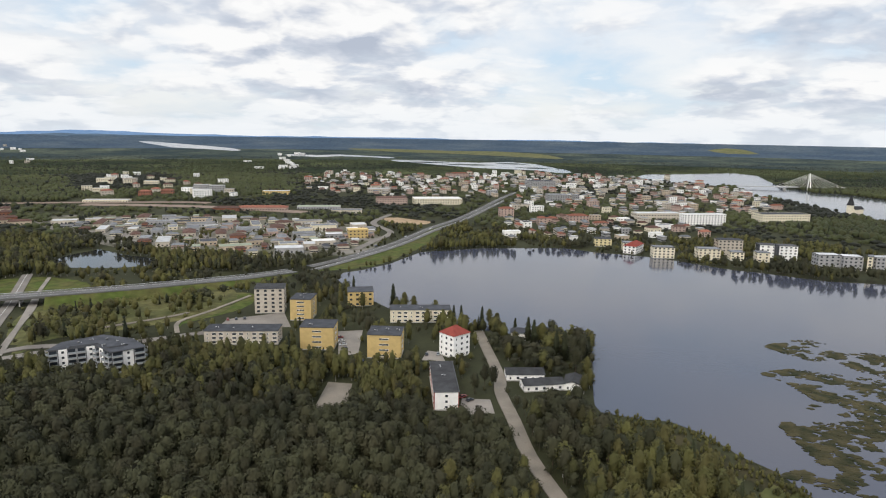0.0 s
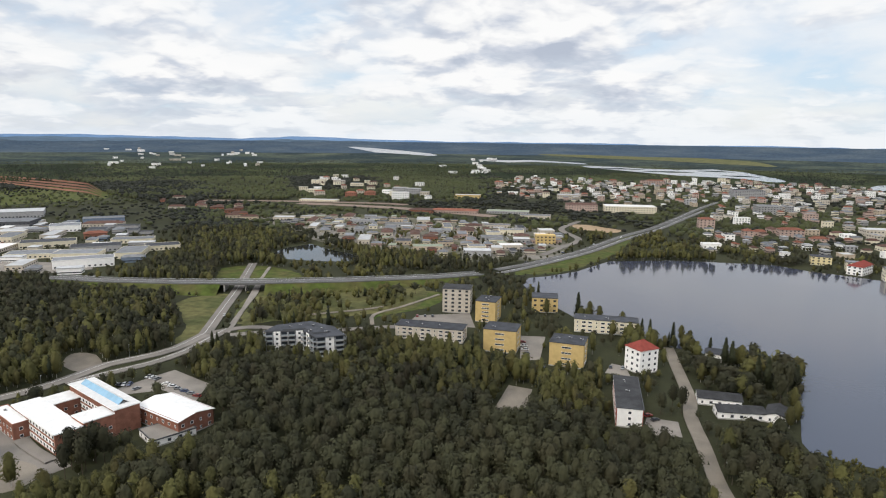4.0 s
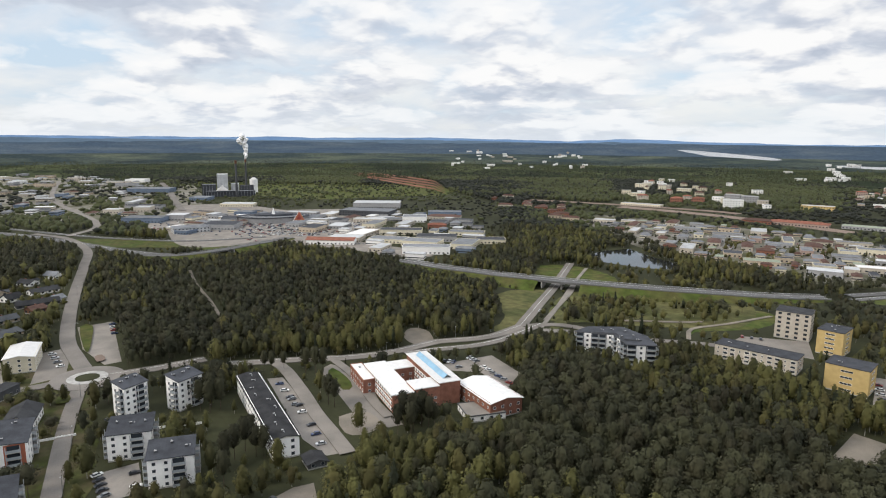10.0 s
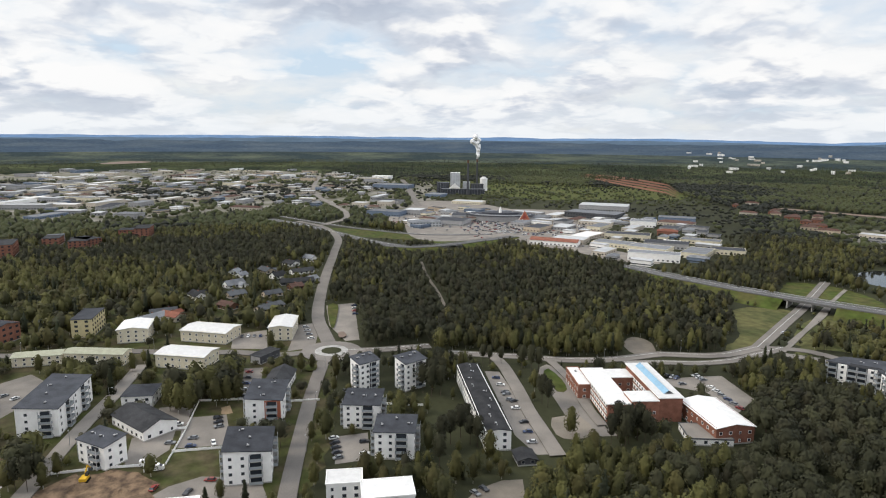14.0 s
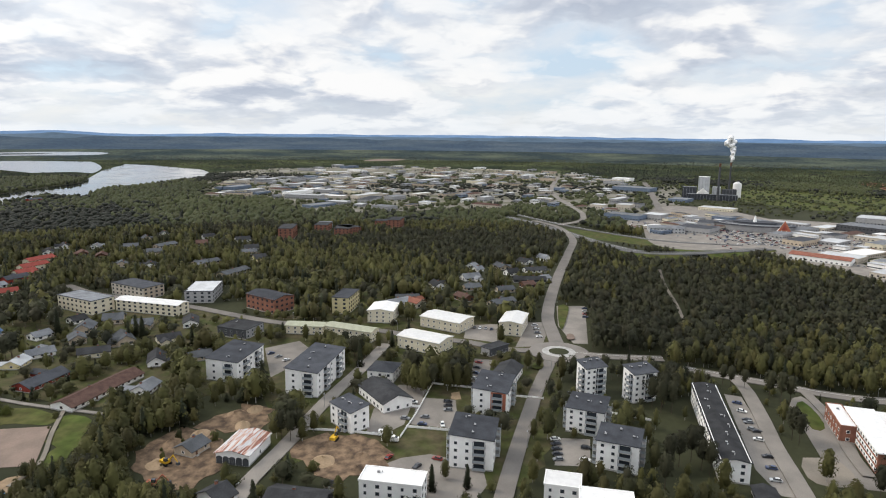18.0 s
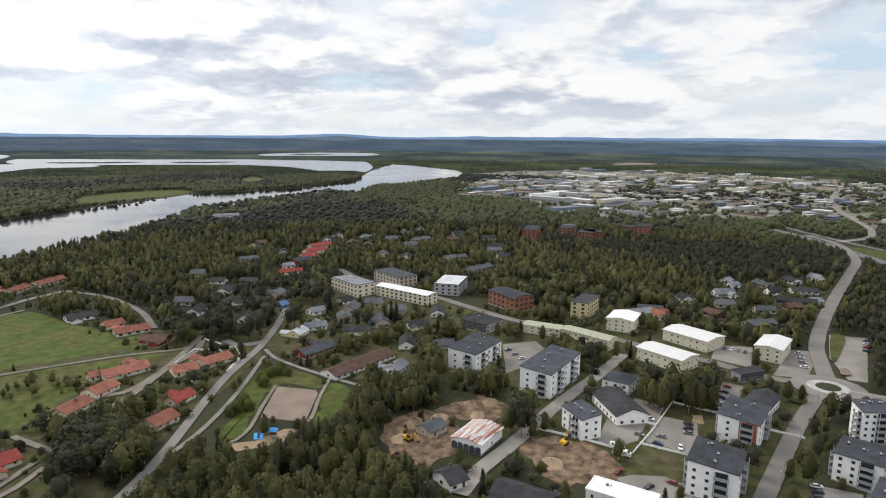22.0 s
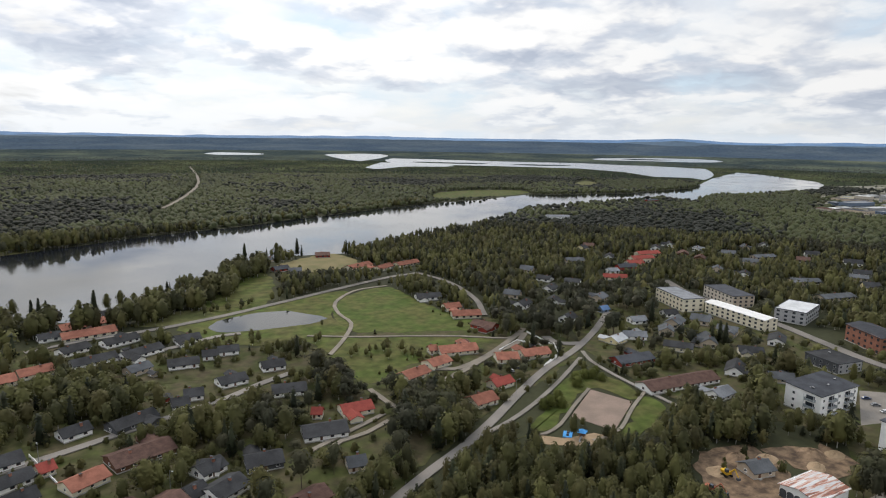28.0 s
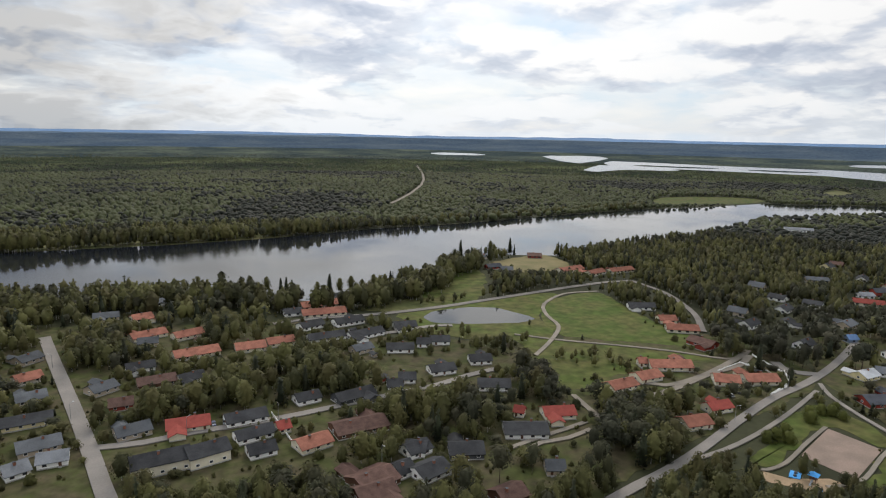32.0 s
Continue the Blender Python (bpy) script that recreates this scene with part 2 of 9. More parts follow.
def sheet_roof_material(name):
    """Old standing-seam sheets: pale, grey and rust-red strips side by side, streaked along their length."""
    m = bpy.data.materials.new(name)
    m.use_nodes = True
    nt = m.node_tree
    p = nt.nodes["Principled BSDF"]
    p.inputs["Roughness"].default_value = 0.6
    co = nt.nodes.new("ShaderNodeTexCoord").outputs["Object"]
    sc = nt.nodes.new("ShaderNodeVectorMath")
    sc.operation = "MULTIPLY"
    sc.inputs[1].default_value = (0.09, 0.75, 0.0)
    nt.links.new(co, sc.inputs[0])
    strips = nt.nodes.new("ShaderNodeTexVoronoi")
    strips.inputs["Scale"].default_value = 1.0
    nt.links.new(sc.outputs[0], strips.inputs["Vector"])
    grey = nt.nodes.new("ShaderNodeSeparateColor")
    nt.links.new(strips.outputs["Color"], grey.inputs[0])
    streak = nt.nodes.new("ShaderNodeTexNoise")
    streak.inputs["Scale"].default_value, streak.inputs["Detail"].default_value = 2.2, 5.0
    nt.links.new(sc.outputs[0], streak.inputs["Vector"])
    both = nt.nodes.new("ShaderNodeMath")
    both.operation = "MULTIPLY_ADD"
    both.inputs[1].default_value = 0.55
    nt.links.new(grey.outputs[0], both.inputs[0])
    nt.links.new(streak.outputs["Fac"], both.inputs[2])
    ramp = nt.nodes.new("ShaderNodeValToRGB")
    e = ramp.color_ramp.elements
    e[0].position, e[0].color = 0.42, (0.115, 0.050, 0.034, 1)
    e[1].position, e[1].color = 0.98, (0.52, 0.50, 0.48, 1)
    for at, col in ((0.58, (0.30, 0.105, 0.060, 1)), (0.72, (0.44, 0.33, 0.28, 1)), (0.84, (0.40, 0.43, 0.46, 1))):
        e.new(at).color = col
    nt.links.new(both.outputs[0], ramp.inputs[0])
    nt.links.new(ramp.outputs[0], p.inputs["Base Color"])
    return m


def land_material(name, woods, clearing, shade):
    """Forest land of the distance: dark woods, lighter young stands and mottled crowns."""
    m = bpy.data.materials.new(name)
    m.use_nodes = True
    nt = m.node_tree
    p = nt.nodes["Principled BSDF"]
    p.inputs["Roughness"].default_value, p.inputs["Specular IOR Level"].default_value = 0.9, 0.0
    geo = nt.nodes.new("ShaderNodeNewGeometry").outputs["Position"]
    outs = []
    for sc, det, ro in ((0.0032, 6.0, 0.6), (0.055, 4.0, 0.65)):
        n = nt.nodes.new("ShaderNodeTexNoise")
        n.inputs["Scale"].default_value, n.inputs["Detail"].default_value, n.inputs["Roughness"].default_value = sc, det, ro
        nt.links.new(geo, n.inputs["Vector"])
        outs.append(n.outputs["Fac"])
    ramp = nt.nodes.new("ShaderNodeValToRGB")
    e = ramp.color_ramp.elements
    e[0].position, e[0].color = 0.42, (*woods, 1)
    e[1].position, e[1].color = 0.68, (*clearing, 1)
    mid = e.new(0.54)
    mid.color = (*[(a * 0.6 + b * 0.4) for a, b in zip(woods, clearing)], 1)
    nt.links.new(outs[0], ramp.inputs[0])
    k = nt.nodes.new("ShaderNodeMapRange")
    k.inputs["From Min"].default_value, k.inputs["From Max"].default_value = 0.35, 0.65
    k.inputs["To Min"].default_value, k.inputs["To Max"].default_value = shade, 1.3
    nt.links.new(outs[1], k.inputs["Value"])
    mul = nt.nodes.new("ShaderNodeVectorMath")
    mul.operation = "SCALE"
    nt.links.new(ramp.outputs[0], mul.inputs[0])
    nt.links.new(k.outputs[0], mul.inputs["Scale"])
    nt.links.new(mul.outputs[0], p.inputs["Base Color"])
    b = nt.nodes.new("ShaderNodeBump")
    b.inputs["Strength"].default_value, b.inputs["Distance"].default_value = 0.6, 6.0
    nt.links.new(outs[1], b.inputs["Height"])
    nt.links.new(b.outputs[0], p.inputs["Normal"])
    return m


M = {}
for key, col, kw in (
    ("ground", (0.040, 0.042, 0.022), dict(col2=(0.027, 0.029, 0.016), scale=0.012, fine=0.3, bump=0.6)),
    ("grass", (0.060, 0.080, 0.019), dict(col2=(0.082, 0.078, 0.029), scale=0.05, fine=0.15, bump=0.3, var=0.8)),
    ("lawn", (0.056, 0.083, 0.018), dict(col2=(0.086, 0.088, 0.029), scale=0.05, fine=0.16, bump=0.3, var=0.75)),
    ("garden", (0.050, 0.058, 0.019), dict(col2=(0.074, 0.062, 0.036), scale=0.09, fine=0.2, bump=0.4, var=0.7)),
    ("meadow", (0.125, 0.118, 0.050), dict(col2=(0.070, 0.078, 0.030), scale=0.03, fine=0.17, bump=0.4, var=0.7)),
    ("field", (0.180, 0.150, 0.078), dict(col2=(0.120, 0.112, 0.052), scale=0.04, fine=0.8, bump=0.4)),
    ("asphalt", (0.240, 0.218, 0.194), dict(col2=(0.182, 0.167, 0.150), scale=0.08, fine=3.0, bump=0.1)),
    ("road", (0.208, 0.190, 0.172), dict(col2=(0.160, 0.148, 0.136), scale=0.06, fine=2.0, bump=0.1)),
    ("highway", (0.135, 0.134, 0.134), dict(col2=(0.108, 0.106, 0.104), scale=0.06, fine=2.0, bump=0.1)),
    ("yard", (0.215, 0.200, 0.178), dict(col2=(0.080, 0.082, 0.042), scale=0.022, fine=0.5, bump=0.3)),
    ("gravel", (0.225, 0.198, 0.164), dict(col2=(0.165, 0.147, 0.124), scale=0.08, fine=3.0, bump=0.3)),
    ("clay", (0.225, 0.170, 0.140), dict(col2=(0.180, 0.140, 0.115), scale=0.1, fine=2.0, bump=0.2)),
    ("sand", (0.330, 0.240, 0.155), dict(col2=(0.230, 0.170, 0.110), scale=0.12, fine=2.0, bump=0.4)),
    ("soil", (0.215, 0.150, 0.098), dict(col2=(0.076, 0.054, 0.039), scale=0.22, fine=1.5, bump=0.7)),
    ("reed", (0.062, 0.054, 0.029), dict(col2=(0.024, 0.027, 0.014), scale=0.12, fine=1.5, bump=0.8)),
    ("peat", (0.220, 0.105, 0.065), dict(col2=(0.150, 0.075, 0.050), scale=0.05, fine=1.0, bump=0.5)),
    ("kerb", (0.420, 0.410, 0.390), {}),
    ("paint", (0.780, 0.780, 0.760), dict(var=0.3, fine=3.0)),
    ("white", (0.880, 0.870, 0.850), dict(var=0.08, fine=4.0, bump=0.05, rand=0.04)),
    ("whiteroof", (0.680, 0.675, 0.665), dict(var=0.10, fine=2.0, bump=0.05, rough=0.5)),
    ("cream", (0.700, 0.640, 0.500), dict(var=0.12, bump=0.05)),
    ("pale", (0.520, 0.470, 0.400), dict(var=0.15, bump=0.05)),
    ("yellow", (0.560, 0.415, 0.185), dict(var=0.12, bump=0.05)),
    ("lemon", (0.680, 0.590, 0.350), dict(var=0.12, bump=0.05)),
    ("beige", (0.480, 0.400, 0.310), dict(var=0.15, bump=0.05)),
    ("grey", (0.340, 0.340, 0.345), dict(var=0.15, bump=0.05)),
    ("darkgrey", (0.085, 0.088, 0.095), dict(var=0.2, bump=0.05)),
    ("brick", (0.290, 0.135, 0.095), dict(var=0.25, fine=5.0)),
    ("brown", (0.140, 0.075, 0.050), dict(var=0.25)),
    ("redwall", (0.300, 0.060, 0.045), dict(var=0.2)),
    ("rose", (0.450, 0.340, 0.295), dict(var=0.15, bump=0.05)),
    ("moss", (0.270, 0.300, 0.230), dict(var=0.2, fine=2.0)),
    ("blue", (0.170, 0.215, 0.290), dict(var=0.2)),
    ("skylight", (0.230, 0.400, 0.540), dict(var=0.15, rough=0.3, spec=0.4)),
    ("orange", (0.370, 0.135, 0.085), dict(var=0.15)),
    ("bitumen", (0.048, 0.049, 0.052), dict(var=0.35, fine=2.0, scale=0.2, rand=0.2)),
    ("slate", (0.064, 0.068, 0.078), dict(var=0.3, fine=2.0, scale=0.2, rand=0.2)),
    ("dimroof", (0.098, 0.104, 0.112), dict(var=0.3, fine=2.0, scale=0.15, rand=0.25)),
    ("greyroof", (0.200, 0.210, 0.225), dict(var=0.3, fine=2.0, scale=0.15, rand=0.2)),
    ("lightroof", (0.470, 0.480, 0.490), dict(var=0.2, fine=2.0, scale=0.15, rand=0.2)),
    ("tile", (0.255, 0.108, 0.076), dict(var=0.3, fine=3.0, scale=0.3, rand=0.2)),
    ("redroof", (0.245, 0.060, 0.048), dict(var=0.2, fine=2.0, rand=0.1)),
    ("brownroof", (0.115, 0.070, 0.058), dict(var=0.3, fine=2.0, rand=0.15)),
    ("greenroof", (0.345, 0.350, 0.265), dict(var=0.15, fine=2.0)),
    ("blueroof", (0.110, 0.180, 0.320), dict(var=0.15, fine=2.0)),
    ("steel", (0.300, 0.310, 0.320), dict(rough=0.5, metal=0.6, var=0.15)),
    ("concrete", (0.400, 0.390, 0.370), dict(var=0.2)),
    ("rubber", (0.020, 0.020, 0.020), {}),
    ("bark", (0.090, 0.070, 0.055), dict(var=0.4, fine=4.0)),
    ("birchbark", (0.420, 0.400, 0.370), dict(var=0.5, fine=3.0)),
    ("steam", (0.900, 0.900, 0.900), dict(var=0.05, bump=0.0, rand=0.0)),
    ("playblue", (0.080, 0.300, 0.640), dict(var=0.15)),
    ("digger", (0.620, 0.380, 0.040), dict(var=0.2)),
    # both hill colours hold the blue of distance haze
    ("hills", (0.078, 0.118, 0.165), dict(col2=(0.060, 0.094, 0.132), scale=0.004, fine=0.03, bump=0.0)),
    ("hazehills", (0.115, 0.190, 0.310), dict(col2=(0.095, 0.165, 0.280), scale=0.003, fine=0.02, bump=0.0)),
):
    M[key] = material(key, col, **kw)
M["birch"] = leaf_material("birch_leaves", (0.028, 0.029, 0.0115), (0.092, 0.090, 0.029), 0.03)
M["pine"] = leaf_material("pine_needles", (0.019, 0.0205, 0.0115), (0.047, 0.048, 0.024), 0.03, 0.4)
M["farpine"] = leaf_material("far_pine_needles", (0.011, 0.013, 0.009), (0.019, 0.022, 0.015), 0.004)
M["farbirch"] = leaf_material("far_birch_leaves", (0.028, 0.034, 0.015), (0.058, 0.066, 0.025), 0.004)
M["spruce"] = leaf_material("spruce_needles", (0.014, 0.018, 0.010), (0.036, 0.042, 0.020))
M["willow"] = leaf_material("willow_leaves", (0.048, 0.058, 0.014), (0.115, 0.128, 0.030))
M["rust"] = sheet_roof_material("rusty_sheet_roof")
M["lake"] = water_material("lake_water", (0.050, 0.056, 0.080), 0.05, 0.5, 0.08)
M["river"] = water_material("river_water", (0.010, 0.012, 0.016), 0.035, 0.22, 0.14, 1.60, 0.03)
M["farwater"] = water_material("far_water", (0.050, 0.058, 0.074), 0.03, 0.1, 0.12, 1.45)
M["pond"] = water_material("pond_water", (0.020, 0.022, 0.022), 0.012, 0.5, 0.04)
M["railglass"] = glass_material("balcony_glass", (0.30, 0.33, 0.35))
M["glass"] = glass_material("window_glass", (0.030, 0.036, 0.045))
# from a to c bluer and paler: distance haze mixed into the land colour
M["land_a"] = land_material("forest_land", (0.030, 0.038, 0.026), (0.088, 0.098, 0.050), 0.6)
M["land_b"] = land_material("faint_haze_forest_land", (0.035, 0.047, 0.049), (0.092, 0.105, 0.078), 0.7)
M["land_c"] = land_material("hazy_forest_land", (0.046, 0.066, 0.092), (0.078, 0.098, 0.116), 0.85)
CAR_PAINTS = []
for i, col in enumerate(((0.55, 0.56, 0.57), (0.03, 0.03, 0.035), (0.22, 0.025, 0.02), (0.03, 0.05, 0.12), (0.20, 0.21, 0.22), (0.75, 0.75, 0.73))):
    m = material("car_paint_" + "silver black red blue grey white".split()[i], col, rough=0.3, var=0.05, bump=0.0, spec=0.5, rand=0.0)
    CAR_PAINTS.append(m)


# ---- ground form ----
NEAR, SPREAD = 2000.0, 2700.0


def rise(r):
    """Height of the ground at r metres from the middle: flat, then raised so that drawn-in distances keep their angle
    below the camera.
    """
    r = np.asarray(r, float)
    q = np.clip((r - NEAR) / SPREAD, 0, 0.985)
    d = np.maximum(NEAR - SPREAD * np.log(1 - q), 1.0)
    return np.where(r <= NEAR, 0.0, EYE * (1 - r / np.maximum(d, r)))


def drape(xy, up=0.0):
    xy = np.asarray(xy, float)
    return np.column_stack([xy, rise(np.hypot(xy[:, 0], xy[:, 1])) + up])


CELL, HALF = 3.0, 2100.0
N_CELL = int(2 * HALF / CELL)
CLEAR = np.zeros((N_CELL, N_CELL), bool)     # open ground kept free of trees, also along the camera's sight lines
WET = np.zeros((N_CELL, N_CELL), bool)       # open water
BUILT = np.zeros((N_CELL, N_CELL), np.float32)  # heights of what is built
ROADS = np.zeros((N_CELL, N_CELL), bool)


def cells_in(poly):
    poly = np.asarray(poly, float)[:, :2]
    lo = np.clip(((poly.min(0) + HALF) / CELL).astype(int), 0, N_CELL - 1)
    hi = np.clip(((poly.max(0) + HALF) / CELL).astype(int) + 1, 0, N_CELL)
    xs = (np.arange(lo[0], hi[0]) + 0.5) * CELL - HALF
    ys = (np.arange(lo[1], hi[1]) + 0.5) * CELL - HALF
    gx, gy = np.meshgrid(xs, ys, indexing="ij")
    return lo, hi, inside(gx, gy, poly)


def inside(gx, gy, poly):
    hit = np.zeros(gx.shape, bool)
    for (x0, y0), (x1, y1) in zip(poly, np.roll(poly, -1, 0)):
        if y0 == y1:
            continue
        c = (y0 > gy) != (y1 > gy)
        hit ^= c & (gx < (x1 - x0) * (gy - y0) / (y1 - y0) + x0)
    return hit


def keep_clear(poly):
    lo, hi, hit = cells_in(poly)
    CLEAR[lo[0]:hi[0], lo[1]:hi[1]] |= hit


def keep_built(poly, h):
    lo, hi, hit = cells_in(poly)
    part_ = BUILT[lo[0]:hi[0], lo[1]:hi[1]]
    part_[hit] = np.maximum(part_[hit], h)


# ---- mesh building ----
class Geo:
    """Collects faces of several materials into one mesh."""

    def __init__(self):
        self.v, self.f, self.m, self.mats = [], [], [], []

    def slot(self, mat):
        if mat not in self.mats:
            self.mats.append(mat)
        return self.mats.index(mat)

    def face(self, pts, mat):
        n = len(self.v)
        self.v.extend(tuple(p) for p in pts)
        self.f.append(tuple(range(n, n + len(pts))))
        self.m.append(self.slot(mat))

    def prism(self, outline, z0, z1, mat, top=None, base=True):
        """An upright body over an outline that runs anticlockwise."""
        n, k, s = len(self.v), len(outline), self.slot(mat)
        self.v.extend((x, y, z0) for x, y in outline)
        self.v.extend((x, y, z1) for x, y in outline)
        for i in range(k):
            j = (i + 1) % k
            self.f.append((n + i, n + j, n + k + j, n + k + i))
            self.m.append(s)
        self.f.append(tuple(range(n + k, n + 2 * k)))
        self.m.append(self.slot(top) if top else s)
        if base:
            self.f.append(tuple(range(n + k - 1, n - 1, -1)))
            self.m.append(s)

    def box(self, x0, x1, y0, y1, z0, z1, mat, top=None):
        self.prism(((x0, y0), (x1, y0), (x1, y1), (x0, y1)), z0, z1, mat, top)

    def slab(self, quad, thick, mat):
        """A tilted board: its upper face given, thickness straight down."""
        n, s = len(self.v), self.slot(mat)
        k = len(quad)
        self.v.extend(tuple(p) for p in quad)
        self.v.extend((x, y, z - thick) for x, y, z in quad)
        self.f.append(tuple(range(n, n + k)))
        self.f.append(tuple(range(n + 2 * k - 1, n + k - 1, -1)))
        for i in range(k):
            j = (i + 1) % k
            self.f.append((n + i, n + k + i, n + k + j, n + j))
        self.m.extend([s] * (k + 2))

    def tube(self, p, q, r0, r1, mat, sides=6):
        p, q = Vector(p), Vector(q)
        d = (q - p).normalized()
        u = d.orthogonal().normalized()
        w = d.cross(u)
        n, s = len(self.v), self.slot(mat)
        for c, r in ((p, r0), (q, r1)):
            for i in range(sides):
                a = 2 * math.pi * i / sides
                self.v.append(tuple(c + r * (math.cos(a) * u + math.sin(a) * w)))
        for i in range(sides):
            j = (i + 1) % sides
            self.f.append((n + i, n + j, n + sides + j, n + sides + i))
            self.m.append(s)
        self.f.append(tuple(range(n + sides, n + 2 * sides)))
        self.m.append(s)

    def mesh(self, name):
        me = bpy.data.meshes.new(name)
        me.from_pydata(self.v, [], self.f)
        for m in self.mats:
            me.materials.append(m)
        me.polygons.foreach_set("material_index", self.m)
        me.update()
        return me


def part(name, data, parent, label="", at=(0, 0, 0), turn=0.0):
    me = data.mesh(name) if isinstance(data, Geo) else data
    ob = new(name, me)
    ob.parent = parent
    ob.matrix_basis = pose(at[0], at[1], at[2], 0, 0, turn)
    if label:
        ob["label"] = label
    return ob


def root(name, x, y, turn, label, category, group="", z=None):
    e = new(name)
    e.empty_display_size = 1.0
    z = float(rise(math.hypot(x, y))) if z is None else z
    e.matrix_basis = pose(x, y, z, 0, 0, turn)
    return tagged(e, label, category, group)


def raw_mesh(name, verts, faces, mats, index=None, flat=False):
    """A big mesh straight from arrays; faces all have the same number of corners."""
    me = bpy.data.meshes.new(name)
    faces = np.asarray(faces, np.int32)
    me.vertices.add(len(verts))
    me.vertices.foreach_set("co", np.asarray(verts, np.float32).ravel())
    k = faces.shape[1]
    me.loops.add(faces.size)
    me.loops.foreach_set("vertex_index", faces.ravel())
    me.polygons.add(len(faces))
    me.polygons.foreach_set("loop_start", np.arange(0, faces.size, k, dtype=np.int32))
    me.polygons.foreach_set("loop_total", np.full(len(faces), k, np.int32))
    for m in mats:
        me.materials.append(m)
    if index is not None:
        me.polygons.foreach_set("material_index", np.asarray(index, np.int32))
    me.update(calc_edges=True)
    if flat:
        me.shade_flat()
    return me


def smooth_line(pts, step=8.0, closed=False):
    """A soft curve through a few corner points."""
    p = np.asarray(pts, float)
    if len(p) < 3 and not closed:
        n = max(2, int(np.linalg.norm(p[1] - p[0]) / step))
        return p[0] + (p[1] - p[0]) * np.linspace(0, 1, n)[:, None]
    ext = np.vstack([p[-1:], p, p[:2]]) if closed else np.vstack([2 * p[0] - p[1], p, 2 * p[-1] - p[-2]])
    out = []
    for i in range(1, len(ext) - 2):
        a, b, c, d = ext[i - 1:i + 3]
        n = max(2, int(np.linalg.norm(c - b) / step))
        for u in np.arange(n) / n:
            out.append(0.5 * (2 * b + (c - a) * u + (2 * a - 5 * b + 4 * c - d) * u * u + (3 * b - a - 3 * c + d) * u ** 3))
    if not closed:
        out.append(p[-1])
    return np.array(out)


LAYER = [0.0]


def next_layer():
    """A few millimetres more for each sheet that is laid, so that no two share a plane."""
    LAYER[0] += 0.004
    return LAYER[0]


def road(name, pts, width, mat, up=0.30, label="", clear=True, kind="structure", thick=0.45):
    """A strip of paving with upright edges along a soft curve."""
    line = smooth_line(pts)
    d = np.gradient(line[:, :2], axis=0)
    d /= np.maximum(np.linalg.norm(d, axis=1), 1e-6)[:, None]
    side = np.column_stack([-d[:, 1], d[:, 0]]) * width / 2
    lft, rgt = line[:, :2] + side, line[:, :2] - side
    hz = line[:, 2] if line.shape[1] > 2 else np.zeros(len(line))
    up += next_layer()
    a, b = drape(lft, up), drape(rgt, up)
    a[:, 2] += hz
    b[:, 2] += hz
    drop = np.array([0, 0, thick])
    n = len(line)
    v = np.vstack([a, b, a - drop, b - drop])
    i = np.arange(n - 1)
    f = np.vstack([np.column_stack([i, i + n, i + n + 1, i + 1]), np.column_stack([i, i + 1, i + 1 + 2 * n, i + 2 * n]), np.column_stack([i + n, i + 3 * n, i + 3 * n + 1, i + n + 1])])
    ob = new(name, raw_mesh(name, v, f, [mat], flat=True))
    lane = np.vstack([lft, rgt[::-1]])
    lo, hi, hit = cells_in(lane)
    ROADS[lo[0]:hi[0], lo[1]:hi[1]] |= hit
    if clear:
        keep_clear(lane)
    return tagged(ob, label, kind=kind)


def patch(name, pts, mat, up=0.05, label="", soft=True, clear=True, kind="structure", rag=0.0):
    """A level piece of ground with its own cover."""
    line = smooth_line(pts, 4.0 if rag else 12.0, True) if soft else np.asarray(pts, float)
    if rag:
        line = line + rag * np.array([[noise.noise((x * 0.11, y * 0.11, 1.0)) * 2, noise.noise((x * 0.11, y * 0.11, 8.0)) * 2] for x, y in line])
    up += next_layer() * 0.5
    bm = bmesh.new()
    vs = [bm.verts.new(p) for p in drape(line, up)]
    lo = [bm.verts.new((v.co.x, v.co.y, v.co.z - 0.2)) for v in vs]
    for i in range(len(vs)):
        j = (i + 1) % len(vs)
        bm.faces.new((vs[i], lo[i], lo[j], vs[j]))
    bmesh.ops.triangulate(bm, faces=[bm.faces.new(vs)])
    bmesh.ops.recalc_face_normals(bm, faces=bm.faces)
    if sum(f.normal.z * f.calc_area() for f in bm.faces) < 0:
        bmesh.ops.reverse_faces(bm, faces=bm.faces)
    me = bpy.data.meshes.new(name)
    bm.to_mesh(me)
    bm.free()
    me.materials.append(mat)
    if clear:
        keep_clear(line)
    return tagged(new(name, me), label, kind=kind)


def place(az, d):
    """The spot at a bearing in degrees and a flat distance; far ones are drawn in."""
    r = np.where(d <= NEAR, d, NEAR + SPREAD * (1 - np.exp(-(np.maximum(d, NEAR) - NEAR) / SPREAD)))
    a = np.radians(az)
    return np.column_stack([-r * np.sin(a), r * np.cos(a)])


